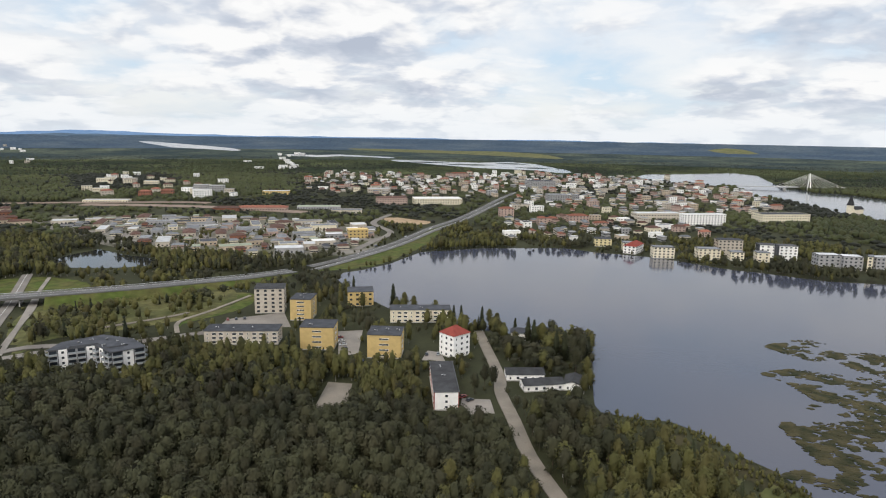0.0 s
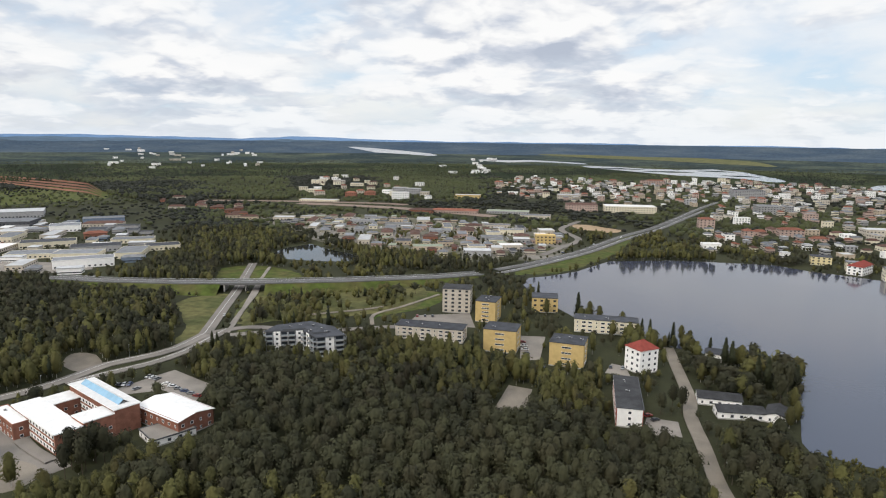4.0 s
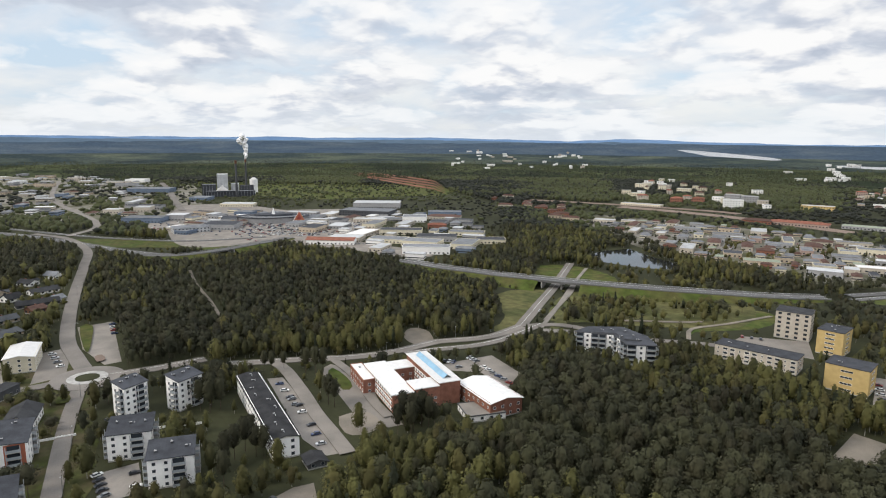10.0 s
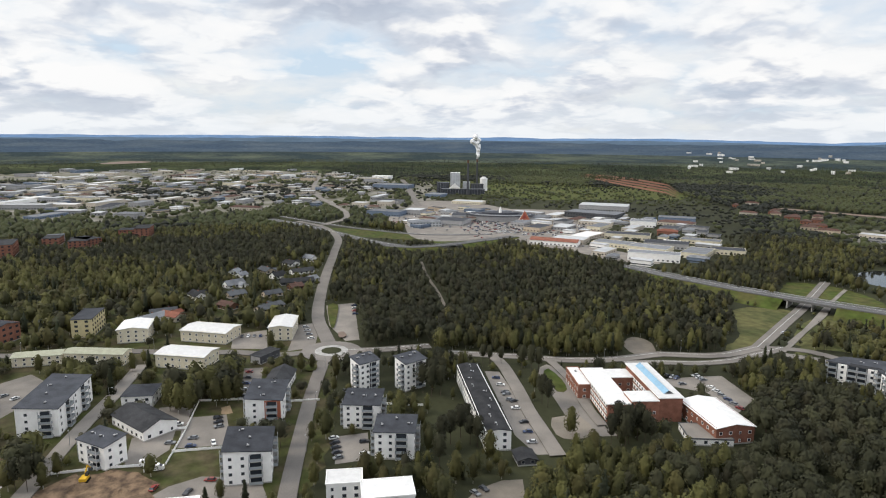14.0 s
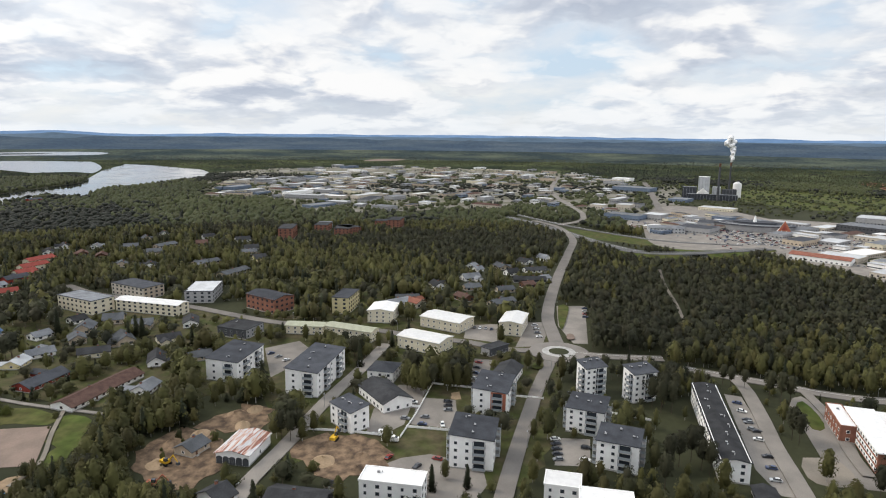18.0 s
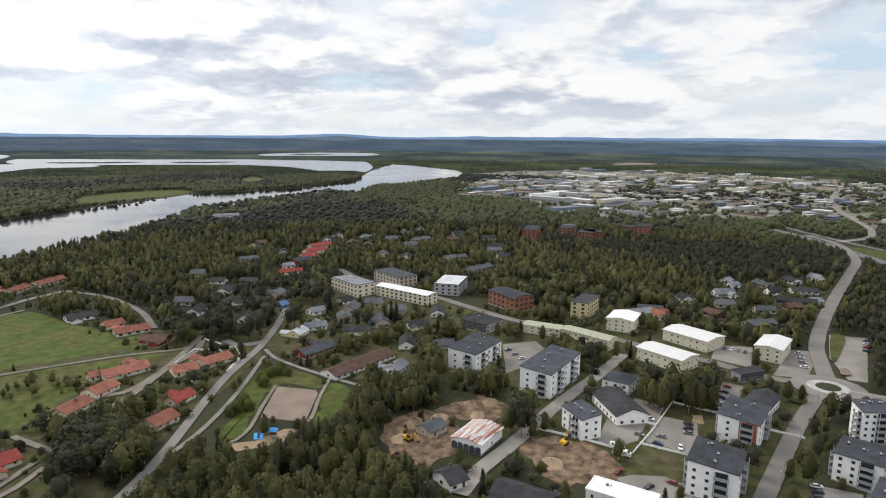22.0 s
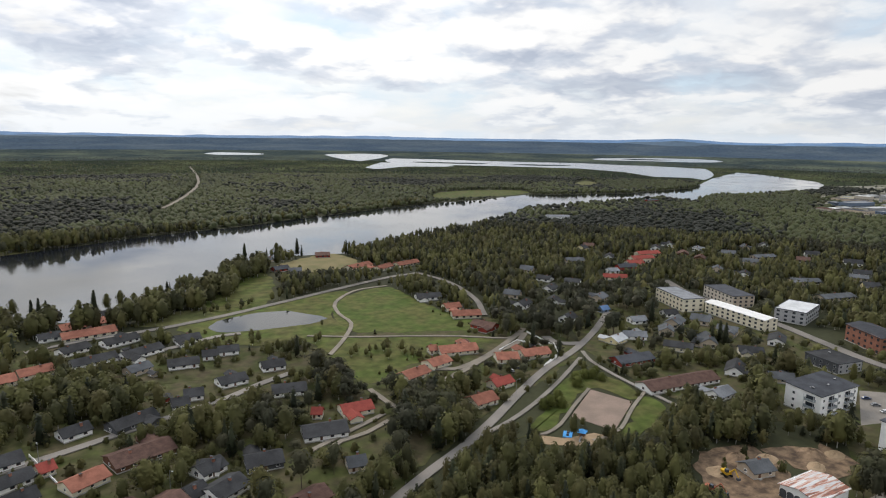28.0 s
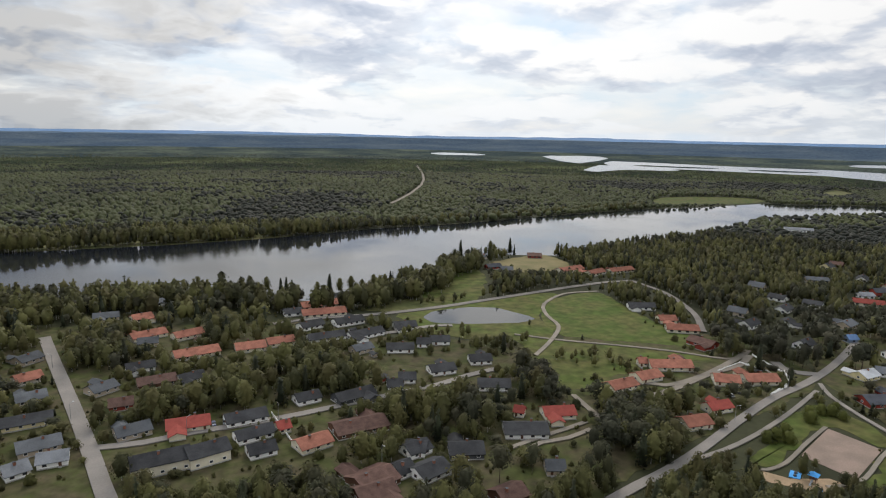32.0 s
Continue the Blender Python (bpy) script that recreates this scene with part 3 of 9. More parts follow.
def sweep(name, rows, mat, up=0.15, label="", ragged=0.0, clear=True, kind="structure", cols=10, taper=0.7):
    """Water or a field that lies across the view: rows of bearing, near edge and far edge."""
    rows = np.asarray(rows, float)
    rows = rows[np.argsort(rows[:, 0])]
    az = np.arange(rows[0, 0], rows[-1, 0] + 0.01, 0.12)
    near = np.exp(np.interp(az, rows[:, 0], np.log(rows[:, 1])))
    far = np.exp(np.interp(az, rows[:, 0], np.log(rows[:, 2])))
    if ragged:
        for k, s in ((0.9, 1.0), (2.7, 0.5), (7.0, 0.25)):
            near = near * (1 + ragged * s * np.array([noise.noise((a * k, 3.0, up)) for a in az]))
            far = far * (1 + ragged * s * np.array([noise.noise((a * k, 9.0, up)) for a in az]))
    far = np.maximum(far, near)
    if taper:
        k = np.clip(np.minimum(az - az[0], az[-1] - az) / taper, 0, 1) ** 0.6
        mid = np.sqrt(near * far)
        near, far = mid * (near / mid) ** k, mid * (far / mid) ** k
    u = np.linspace(0, 1, cols)
    grid = [drape(place(az, near * (far / near) ** s), up) for s in u]
    v = np.vstack(grid)
    n = len(az)
    i = np.arange(n - 1)
    f = np.vstack([np.column_stack([k * n + i + 1, k * n + i, (k + 1) * n + i, (k + 1) * n + i + 1]) for k in range(cols - 1)])
    if clear and rows[:, 1].min() < 2050:
        edge = np.vstack([grid[0][:, :2], grid[-1][::-1, :2]])
        if mat.name in ("lake_water", "river_water", "far_water"):
            lo, hi, hit = cells_in(edge)
            WET[lo[0]:hi[0], lo[1]:hi[1]] |= hit
        else:
            keep_clear(edge)
    return tagged(new(name, raw_mesh(name, v, f, [mat])), label, kind=kind)


def reed_bed(rows, seed):
    """A bed of reeds in the water: many low ragged tussocks, joined."""
    rng = random.Random(seed)
    rows = sorted(rows)
    azs = [q[0] for q in rows]
    g = Geo()
    area = sum((rows[i + 1][0] - rows[i][0]) * 0.0174 * (rows[i][1] + rows[i][2]) / 2 * (rows[i][2] - rows[i][1] + rows[i + 1][2] - rows[i + 1][1]) / 2 for i in range(len(rows) - 1))
    for k in range(int(min(2200, max(90, area / 2.4)))):
        a = rng.uniform(azs[0], azs[-1])
        near, far = np.interp(a, azs, [q[1] for q in rows]), np.interp(a, azs, [q[2] for q in rows])
        d = rng.uniform(near, far)
        edge = min(1.0, 4 * min(d - near, far - d) / max(far - near, 1) + 0.35)
        x, y = -d * math.sin(radians(a)), d * math.cos(radians(a))
        if noise.noise((x * 0.05, y * 0.05, 3.0)) + 0.6 * noise.noise((x * 0.17, y * 0.17, 5.0)) < -0.14:
            continue
        size = rng.uniform(0.5, 1.9) * edge
        n, ph = 7, rng.uniform(0, 6)
        ring = [(x + size * rng.uniform(0.5, 1.25) * 1.5 * math.cos(i * 6.283 / n + ph), y + size * rng.uniform(0.5, 1.2) * math.sin(i * 6.283 / n + ph)) for i in range(n)]
        h = 0.14 + rng.uniform(0.02, 0.28)
        top = (x, y, h + 0.2)
        for i in range(n):
            p, q = ring[i], ring[(i + 1) % n]
            g.face(((*p, 0.1), (*q, 0.1), (*q, h), (*p, h)), M["reed"])
            g.face(((*p, h), (*q, h), top), M["reed"])
    return tagged(new("reed_bed", g.mesh("reed_bed")), "ragged brown and green reed bed in the lake", "reeds", kind="stuff")


def lane_line(pts, offset, label="white painted lane line", width=0.28, up=0.52):
    """A painted line that keeps its distance from the middle of a road."""
    line = smooth_line(pts, 8.0)
    d = np.gradient(line[:, :2], axis=0)
    d /= np.maximum(np.linalg.norm(d, axis=1), 1e-6)[:, None]
    side = np.column_stack([-d[:, 1], d[:, 0]])
    out = line.copy()
    out[:, :2] += side * offset
    a, b = out[:, :2] + side * width / 2, out[:, :2] - side * width / 2
    z = (line[:, 2] if line.shape[1] > 2 else 0) + up + 0.3 + LAYER[0]
    v = np.vstack([np.column_stack([a, np.zeros(len(a)) + z]), np.column_stack([b, np.zeros(len(b)) + z])])
    n = len(line)
    i = np.arange(n - 1)
    ob = new("lane_line", raw_mesh("lane_line", v, np.column_stack([i, i + n, i + n + 1, i + 1]), [M["paint"]], flat=True))
    return tagged(ob, label, kind="structure")

# ---- the land ----
def make_ground():
    rings = np.concatenate([np.linspace(0.01, 1900, 40), np.linspace(2000, 4700, 46)])
    seg = 240
    a = np.linspace(0, 2 * np.pi, seg, endpoint=False)
    v = [np.column_stack([-r * np.sin(a), r * np.cos(a), np.full(seg, float(rise(r)))]) for r in rings]
    i = np.arange(seg)
    j = (i + 1) % seg
    f = np.vstack([np.column_stack([k * seg + i, k * seg + j, (k + 1) * seg + j, (k + 1) * seg + i])[:, ::-1] for k in range(len(rings) - 1)])
    verts = np.vstack(v + [np.array([[0, 0, 0]])])
    # outer rings take the land materials with haze in their colour
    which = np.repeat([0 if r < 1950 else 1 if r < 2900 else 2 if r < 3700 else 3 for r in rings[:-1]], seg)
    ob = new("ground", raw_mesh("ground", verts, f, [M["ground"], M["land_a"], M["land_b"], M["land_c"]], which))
    return tagged(ob, "dark green and brown northern forest floor, far rings painted with haze", kind="structure")


def make_ridge(name, r0, r1, drop, rough, mat, label, seed):
    """A ring of far hills: a long slope up to the uneven crest of the skyline."""
    az = np.arange(-70, 290, 0.4)
    sky = np.array(sorted(SKYLINE))
    crest = np.interp(az, sky[:, 0], sky[:, 1]) - drop
    crest = crest + np.array([rough * (noise.noise((a * 0.16, seed, 0)) + 0.6 * noise.noise((a * 0.6, seed, 4))) for a in az])
    base = float(rise(r0)) - 3
    rows = []
    for u in (0.0, 0.45, 0.8, 1.0):
        r = r0 + (r1 - r0) * u
        z = base + (crest - base) * (u ** 0.8)
        rows.append(np.column_stack([-r * np.sin(np.radians(az)), r * np.cos(np.radians(az)), z]))
    n = len(az)
    i = np.arange(n)
    j = (i + 1) % n
    f = np.vstack([np.column_stack([k * n + j, k * n + i, (k + 1) * n + i, (k + 1) * n + j])[:, ::-1] for k in range(3)])
    return tagged(new(name, raw_mesh(name, np.vstack(rows), f, [mat])), label, kind="structure")


make_ground()

# ---- houses and blocks ----
WINDOWS = {}


def window_mesh(w, h, frame_mat):
    key = (w, h, frame_mat.name)
    if key not in WINDOWS:
        g = Geo()
        fr = 0.12
        for x0, x1, z0, z1 in ((-w / 2, w / 2, 0, fr), (-w / 2, w / 2, h - fr, h), (-w / 2, -w / 2 + fr, fr, h - fr), (w / 2 - fr, w / 2, fr, h - fr)):
            g.box(x0, x1, -0.10, 0.0, z0, z1, frame_mat)
        g.box(-w / 2 + fr, w / 2 - fr, -0.04, 0.0, fr, h - fr, M["glass"])
        WINDOWS[key] = g.mesh("window")
    return WINDOWS[key]


def balcony_mesh(w, rail):
    key = ("balcony", w, rail.name)
    if key not in WINDOWS:
        g = Geo()
        g.box(-w / 2, w / 2, -1.5, 0, -0.2, 0, M["concrete"])
        g.box(-w / 2, w / 2, -1.5, -1.42, 0.08, 1.1, rail)
        g.box(-w / 2, -w / 2 + 0.08, -1.42, 0, 0.08, 1.1, rail)
        g.box(w / 2 - 0.08, w / 2, -1.42, 0, 0.08, 1.1, rail)
        g.box(-w / 2 + 0.3, w / 2 - 0.3, -0.05, 0.0, 0.1, 2.2, M["glass"])
        WINDOWS[key] = g.mesh("balcony")
    return WINDOWS[key]


def wide_window_mesh(w, h):
    """A band of three dark panes in one frame."""
    key = ("band", w, h)
    if key not in WINDOWS:
        g = Geo()
        g.box(-w / 2, w / 2, -0.10, 0.0, 0, 0.1, M["white"])
        g.box(-w / 2, w / 2, -0.10, 0.0, h - 0.1, h, M["white"])
        for k in range(4):
            x = -w / 2 + k * (w - 0.1) / 3
            g.box(x, x + 0.1, -0.10, 0.0, 0.1, h - 0.1, M["white"])
        for k in range(3):
            x = -w / 2 + 0.1 + k * (w - 0.1) / 3
            g.box(x, x + (w - 0.1) / 3 - 0.1, -0.04, 0.0, 0.1, h - 0.1, M["glass"])
        WINDOWS[key] = g.mesh("window")
    return WINDOWS[key]


def glazed_balcony_mesh(w, h):
    """One storey of a balcony tower: floor slab, corner posts, glass rail and the dark door behind."""
    key = ("tower", w, h)
    if key not in WINDOWS:
        g = Geo()
        g.box(-w / 2, w / 2, -1.7, 0, -0.22, 0, M["concrete"])
        for x in (-w / 2 + 0.1, w / 2 - 0.1):
            g.box(x - 0.1, x + 0.1, -1.8, -1.62, -0.1, h - 0.22, M["lightroof"])
        a, b = w / 2 - 0.02, w / 2 - 0.09
        g.prism([(-a, 0), (-a, -1.6), (a, -1.6), (a, 0), (b, 0), (b, -1.53), (-b, -1.53), (-b, 0)], 0.05, 1.05, M["railglass"])
        g.box(-w / 2 + 0.3, w / 2 - 0.5, -0.06, 0.0, 0.1, 2.25, M["glass"])
        WINDOWS[key] = g.mesh("balcony")
    return WINDOWS[key]


def vent_mesh():
    if "vent" not in WINDOWS:
        g = Geo()
        g.box(-0.45, 0.45, -0.4, 0.4, -0.6, 0.55, M["darkgrey"])
        g.box(-0.5, 0.5, -0.45, 0.45, 0.55, 0.68, M["grey"])
        g.tube((1.3, 0.3, -0.6), (1.3, 0.3, 0.6), 0.2, 0.2, M["lightroof"], 8)
        WINDOWS["vent"] = g.mesh("roof_vent")
    return WINDOWS["vent"]


def corners(x, y, turn, l, w, grow=1.0):
    c, s = math.cos(radians(turn)), math.sin(radians(turn))
    l, w = l / 2 + grow, w / 2 + grow
    return [(x + c * a - s * b, y + s * a + c * b) for a, b in ((-l, -w), (l, -w), (l, w), (-l, w))]


def roof_geo(l, w, h, kind, mat, edge, pitch):
    """The roof over a body l by w whose walls end at h."""
    g = Geo()
    o = 0.6
    a, b = l / 2 + o, w / 2 + o
    if kind == "gable":
        t = h + pitch
        e = h - 0.15
        g.slab(((-a, -b, e), (a, -b, e), (a, 0, t), (-a, 0, t)), 0.25, mat)
        g.slab(((-a, 0, t), (a, 0, t), (a, b, e), (-a, b, e)), 0.25, mat)
    elif kind == "hip":
        t, k = h + pitch, min(a, b) * 0.9
        e = h - 0.1
        r0, r1 = (-a + k, 0, t), (a - k, 0, t)
        g.face(((-a, -b, e), (a, -b, e), r1, r0), mat)
        g.face(((a, b, e), (-a, b, e), r0, r1), mat)
        g.face(((a, -b, e), (a, b, e), r1), mat)
        g.face(((-a, b, e), (-a, -b, e), r0), mat)
        g.face(((-a, b, e - 0.01), (a, b, e - 0.01), (a, -b, e - 0.01), (-a, -b, e - 0.01)), edge)
    elif kind == "shed":
        g.slab(((-a, -b, h + 0.1), (a, -b, h + 0.1), (a, b, h + pitch), (-a, b, h + pitch)), 0.3, mat)
        g.face(((-l / 2, w / 2, h), (-l / 2, w / 2, h + pitch - 0.4), (l / 2, w / 2, h + pitch - 0.4), (l / 2, w / 2, h)), edge)
        g.face(((-l / 2, -w / 2, h), (-l / 2, w / 2, h + pitch - 0.4), (-l / 2, w / 2, h)), edge)
        g.face(((l / 2, -w / 2, h), (l / 2, w / 2, h), (l / 2, w / 2, h + pitch - 0.4)), edge)
    else:
        a, b = l / 2 + 0.25, w / 2 + 0.25
        g.box(-a, a, -b, b, h, h + 0.3, edge, mat)
        for x0, x1, y0, y1 in ((-a, a, -b, -b + 0.3), (-a, a, b - 0.3, b), (-a, -a + 0.3, -b + 0.3, b - 0.3), (a - 0.3, a, -b + 0.3, b - 0.3)):
            g.box(x0, x1, y0, y1, h + 0.3, h + 0.55, edge)
    return g


def body_geo(l, w, h, wall, kind, pitch, ends=None):
    """Walls with a plinth, and gable tops where the roof has them."""
    g = Geo()
    ends = ends or wall
    g.box(-l / 2 - 0.06, l / 2 + 0.06, -w / 2 - 0.06, w / 2 + 0.06, -0.3, 0.6, M["concrete"])
    for x0, x1, y0, y1, m in ((-l / 2, l / 2, -w / 2, -w / 2 + 0.4, wall), (-l / 2, l / 2, w / 2 - 0.4, w / 2, wall), (-l / 2, -l / 2 + 0.4, -w / 2 + 0.4, w / 2 - 0.4, ends), (l / 2 - 0.4, l / 2, -w / 2 + 0.4, w / 2 - 0.4, ends)):
        g.box(x0, x1, y0, y1, 0.6, h, m)
    g.face(((-l / 2 + 0.4, -w / 2 + 0.4, h - 0.2), (l / 2 - 0.4, -w / 2 + 0.4, h - 0.2), (l / 2 - 0.4, w / 2 - 0.4, h - 0.2), (-l / 2 + 0.4, w / 2 - 0.4, h - 0.2)), M["concrete"])
    if kind == "gable":
        for s in (-1, 1):
            x = s * l / 2
            top = h + pitch * (1 - 0.15) - 0.2
            tri = ((x, -w / 2, h), (x, w / 2, h), (x, 0, top))
            back = tuple((px - s * 0.4, py, pz) for px, py, pz in tri)
            g.face(tri if s > 0 else tri[::-1], ends)
            g.face(back[::-1] if s > 0 else back, ends)
    return g


STYLES = {
    # walls, end walls, roof, roof form, pitch, balconies, label
    "pale": ("pale", "pale", "bitumen", "flat", 0, 0, "pale concrete apartment tower with a dark flat roof"),
    "yellow": ("yellow", "yellow", "slate", "flat", 0, 2, "yellow plastered apartment block with a grey flat roof"),
    "yellowlow": ("cream", "cream", "slate", "flat", 0, 0, "long pale yellow apartment block with a grey roof"),
    "redhip": ("white", "white", "redroof", "hip", 4.2, 2, "white apartment house with a red hipped metal roof"),
    "slabred": ("redwall", "white", "bitumen", "flat", 0, 0, "long apartment block with red sides, white gables and a black roof"),
    "slabwhite": ("white", "white", "bitumen", "gable", 0.9, 0, "long white apartment block with a black low-pitched roof"),
    "slabgrey": ("pale", "beige", "slate", "flat", 0, 0, "long grey-beige apartment block with a dark roof"),
    "whitemod": ("white", "white", "slate", "shed", 1.5, 3, "white modern apartment block with balconies and a dark roof"),
    "tower": ("white", "white", "slate", "shed", 2.2, 2, "white apartment tower with balconies and a blue-grey pitched roof"),
    "orange": ("white", "white", "slate", "shed", 1.4, 3, "white apartment block with orange panels, balconies and a dark roof"),
    "whiteroof": ("cream", "cream", "whiteroof", "gable", 1.2, 0, "cream apartment block with a bright white metal roof"),
    "whiteflat": ("white", "white", "whiteroof", "flat", 0, 0, "white block with a bright white flat roof"),
    "brick": ("brick", "brick", "slate", "gable", 1.8, 2, "red-brown brick apartment block with a dark roof"),
    "greenlong": ("cream", "cream", "greenroof", "gable", 1.2, 0, "long cream block with a pale green metal roof"),
    "blackhouse": ("white", "white", "bitumen", "gable", 3.0, 0, "white house with a black steep gabled roof"),
    "darklow": ("darkgrey", "grey", "bitumen", "flat", 0, 0, "low dark building with a black flat roof"),
    "greylow": ("white", "white", "slate", "hip", 2.2, 0, "low white building with a dark hipped roof"),
    "school": ("brick", "brick", "whiteroof", "flat", 0, 0, "red brick school wing with a white roof"),
    "hall": ("brick", "brick", "whiteroof", "gable", 1.5, 0, "red brick school sports hall with a white roof"),
    "greyflat": ("grey", "grey", "greyroof", "flat", 0, 0, "grey apartment block with a flat grey roof"),
    "rusty": ("white", "white", "rust", "gable", 1.5, 0, "old white garage with arched doors and a rusty metal roof"),
    "carport": ("darkgrey", "darkgrey", "bitumen", "gable", 1.2, 0, "small dark-roofed car shed"),
    "terrace": ("white", "white", "asphalt", "flat", 0, 0, "low white school entrance block"),
    "lake": ("white", "white", "bitumen", "gable", 1.6, 0, "low white lakeside building with a black roof"),
    "redbrickfar": ("brick", "brick", "bitumen", "flat", 0, 2, "red-brown brick apartment block among trees"),
    "dark_white": ("white", "darkgrey", "darkgrey", "flat", 0, 2, "white and black lakeside apartment block"),
    "creamfar": ("cream", "cream", "greyroof", "flat", 0, 2, "cream lakeside apartment block"),
    "greyfar": ("grey", "grey", "lightroof", "flat", 0, 3, "grey lakeside apartment block with glazed balconies"),
    "yellowtop": ("lemon", "lemon", "slate", "flat", 0, 2, "pale yellow apartment house with a dark roof"),
}


def rows_of_windows(l, w, h, floors):
    """The window panes of a far building, one for each room."""
    g = Geo()
    for fl in range(floors):
        z = 1.0 + fl * h / floors
        for off, span, side in ((w / 2, l, 0), (l / 2, w, 1)):
            n = max(1, int(span / 4.5))
            for k in range(n):
                u = (k + 0.5) / n * span - span / 2
                for s in (-1, 1):
                    o = s * (off + 0.06)
                    q = [(u - 1.0, z), (u + 1.0, z), (u + 1.0, z + 1.5), (u - 1.0, z + 1.5)]
                    g.face([(a, o, b) if side == 0 else (o, a, b) for a, b in q], M["glass"])
    return g


def block(style, x, y, turn, l, w, h, group="", name="apartment_building", fill=1.0):
    """A block of flats or public building: body, roof, each window and balcony."""
    wall, ends, roof, form, pitch, balc, label = STYLES[style]
    wall, ends, roof = M[wall], M[ends], M[roof]
    cat = "apartment building" if h > 7 else "building"
    if w > l and form in ("shed",):
        pitch = pitch * 1.2
    e = root(name, x, y, turn, label, cat, group)
    part("wall", body_geo(l, w, h, wall, form, pitch, ends), e)
    top = part("roof", roof_geo(l, w, h, form, roof, M["darkgrey"] if form == "flat" and roof is not M["whiteroof"] else wall, pitch), e)
    keep_built(corners(x, y, turn, l, w, 3.0), h)
    floors = max(1, int(round((h - 0.8) / 2.95)))
    rnd = random.Random(int(abs(x) * 7 + abs(y)))
    fr = M["white"] if wall is not M["white"] and wall is not M["darkgrey"] else M["grey"]
    if math.hypot(x, y) > 460:
        tagged(part("glazing", rows_of_windows(l, w, h, floors), e), kind="stuff")
        return e
    if style in ("whitemod", "tower", "orange", "yellow"):
        tower_facade(e, style, l, w, h, floors, fr)
    else:
        plain_facade(e, style, l, w, h, floors, fr, balc, fill)
    if form == "flat" and l > 20:
        for k in range(max(1, int(l / 14))):
            part("roof_vent", vent_mesh(), top, at=((k + 0.5) / int(l / 14 + 1) * l - l / 2, rnd.uniform(-w / 5, w / 5), h + 0.3), turn=rnd.choice((0, 90)))
    elif style in ("slabwhite", "whitemod", "tower", "orange", "yellow"):
        n = max(3, int(l / 8))
        for k in range(n):
            yy = rnd.uniform(-w / 4, w / 4)
            zz = h + (pitch * (1 - abs(yy) / (w / 2)) if form == "gable" else pitch * (yy / w + 0.5) if form == "shed" else 0.35) + 0.1
            part("roof_vent", vent_mesh(), top, at=((k + 0.5) / n * l - l / 2, yy, zz), turn=rnd.choice((0, 90)))
    return e


def tower_facade(e, style, l, w, h, floors, fr):
    """Plain walls with few windows and a stack of balconies on every broad side."""
    step = (h - 0.8) / floors
    win = window_mesh(1.3, 1.3, fr)
    for side in (0, 1, 2, 3):
        span, off = (l, w / 2) if side % 2 == 0 else (w, l / 2)
        broad = span >= max(l, w) * 0.8
        if style == "yellow":
            cols = [(0.0, "band")] if broad else [(-0.27 * span, "window"), (0.2 * span, "balcony")]
        elif broad:
            cols = [(0.18 * span, "balcony"), (-0.10 * span, "window"), (-0.36 * span, "window")]
            if span > 24:
                cols = [(-0.22 * span, "balcony"), (0.0, "window"), (0.22 * span, "balcony"), (0.42 * span, "window"), (-0.42 * span, "window")]
        else:
            cols = [(-0.25 * span, "window"), (0.22 * span, "window" if side == 1 else "balcony")]
        for u, what in cols:
            for fl in range(floors):
                z = 1.0 + fl * step
                if what == "balcony":
                    me, z = glazed_balcony_mesh(min(5.0, span * 0.4), round(step, 2)), z - 0.3
                elif what == "band":
                    me, z = wide_window_mesh(min(5.6, span * 0.36), 1.15), z + 0.2
                else:
                    me = win
                px, py = ((u, -off), (off, u), (-u, off), (-off, -u))[side]
                part("balcony" if what == "balcony" else "window", me, e, at=(px, py, z), turn=(0, 90, 180, 270)[side])
        if style == "orange" and not broad:
            g = Geo()
            g.box(0.02 * span, 0.46 * span, -0.05, 0.0, 0.7, h - 0.1, M["orange"])
            px, py = ((0, -off), (off, 0), (0, off), (-off, 0))[side]
            part("facade_panel", g, e, "brick-red facade panel", at=(px, py, 0), turn=(0, 90, 180, 270)[side])


def plain_facade(e, style, l, w, h, floors, fr, balc, fill):
    """Even rows of windows, with balconies between them."""
    win = window_mesh(2.7 if style in ("yellow", "pale", "slabgrey", "yellowlow") else 1.5, 1.45, fr)
    small = window_mesh(1.0, 1.3, fr)
    for side in (0, 1, 2, 3):
        span = l if side % 2 == 0 else w
        off = w / 2 if side % 2 == 0 else l / 2
        n = max(1, int(span / 3.9 * fill))
        long_side = span >= max(l, w) * 0.8
        for k in range(n):
            u = (k + 0.5) / n * span - span / 2
            bal = balc and ((balc == 3 and k % 3 == 1) or (balc == 2 and n > 3 and k % 4 == 2)) and (long_side or balc == 3)
            if not long_side and style in ("slabred", "slabwhite") and k != n // 2:
                continue
            for fl in range(floors):
                z = 1.0 + fl * (h - 0.8) / floors
                if bal:
                    me, z = balcony_mesh(3.0, M["orange"] if style == "orange" else (M["darkgrey"] if k % 2 else M["railglass"]) if balc == 3 else M["white"]), z - 0.2
                    nm = "balcony"
                else:
                    me, nm = (win if (k + side) % 3 else small), "window"
                px, py = ((u, -off), (off, u), (-u, off), (-off, -u))[side]
                part(nm, me, e, at=(px, py, z), turn=(0, 90, 180, 270)[side])


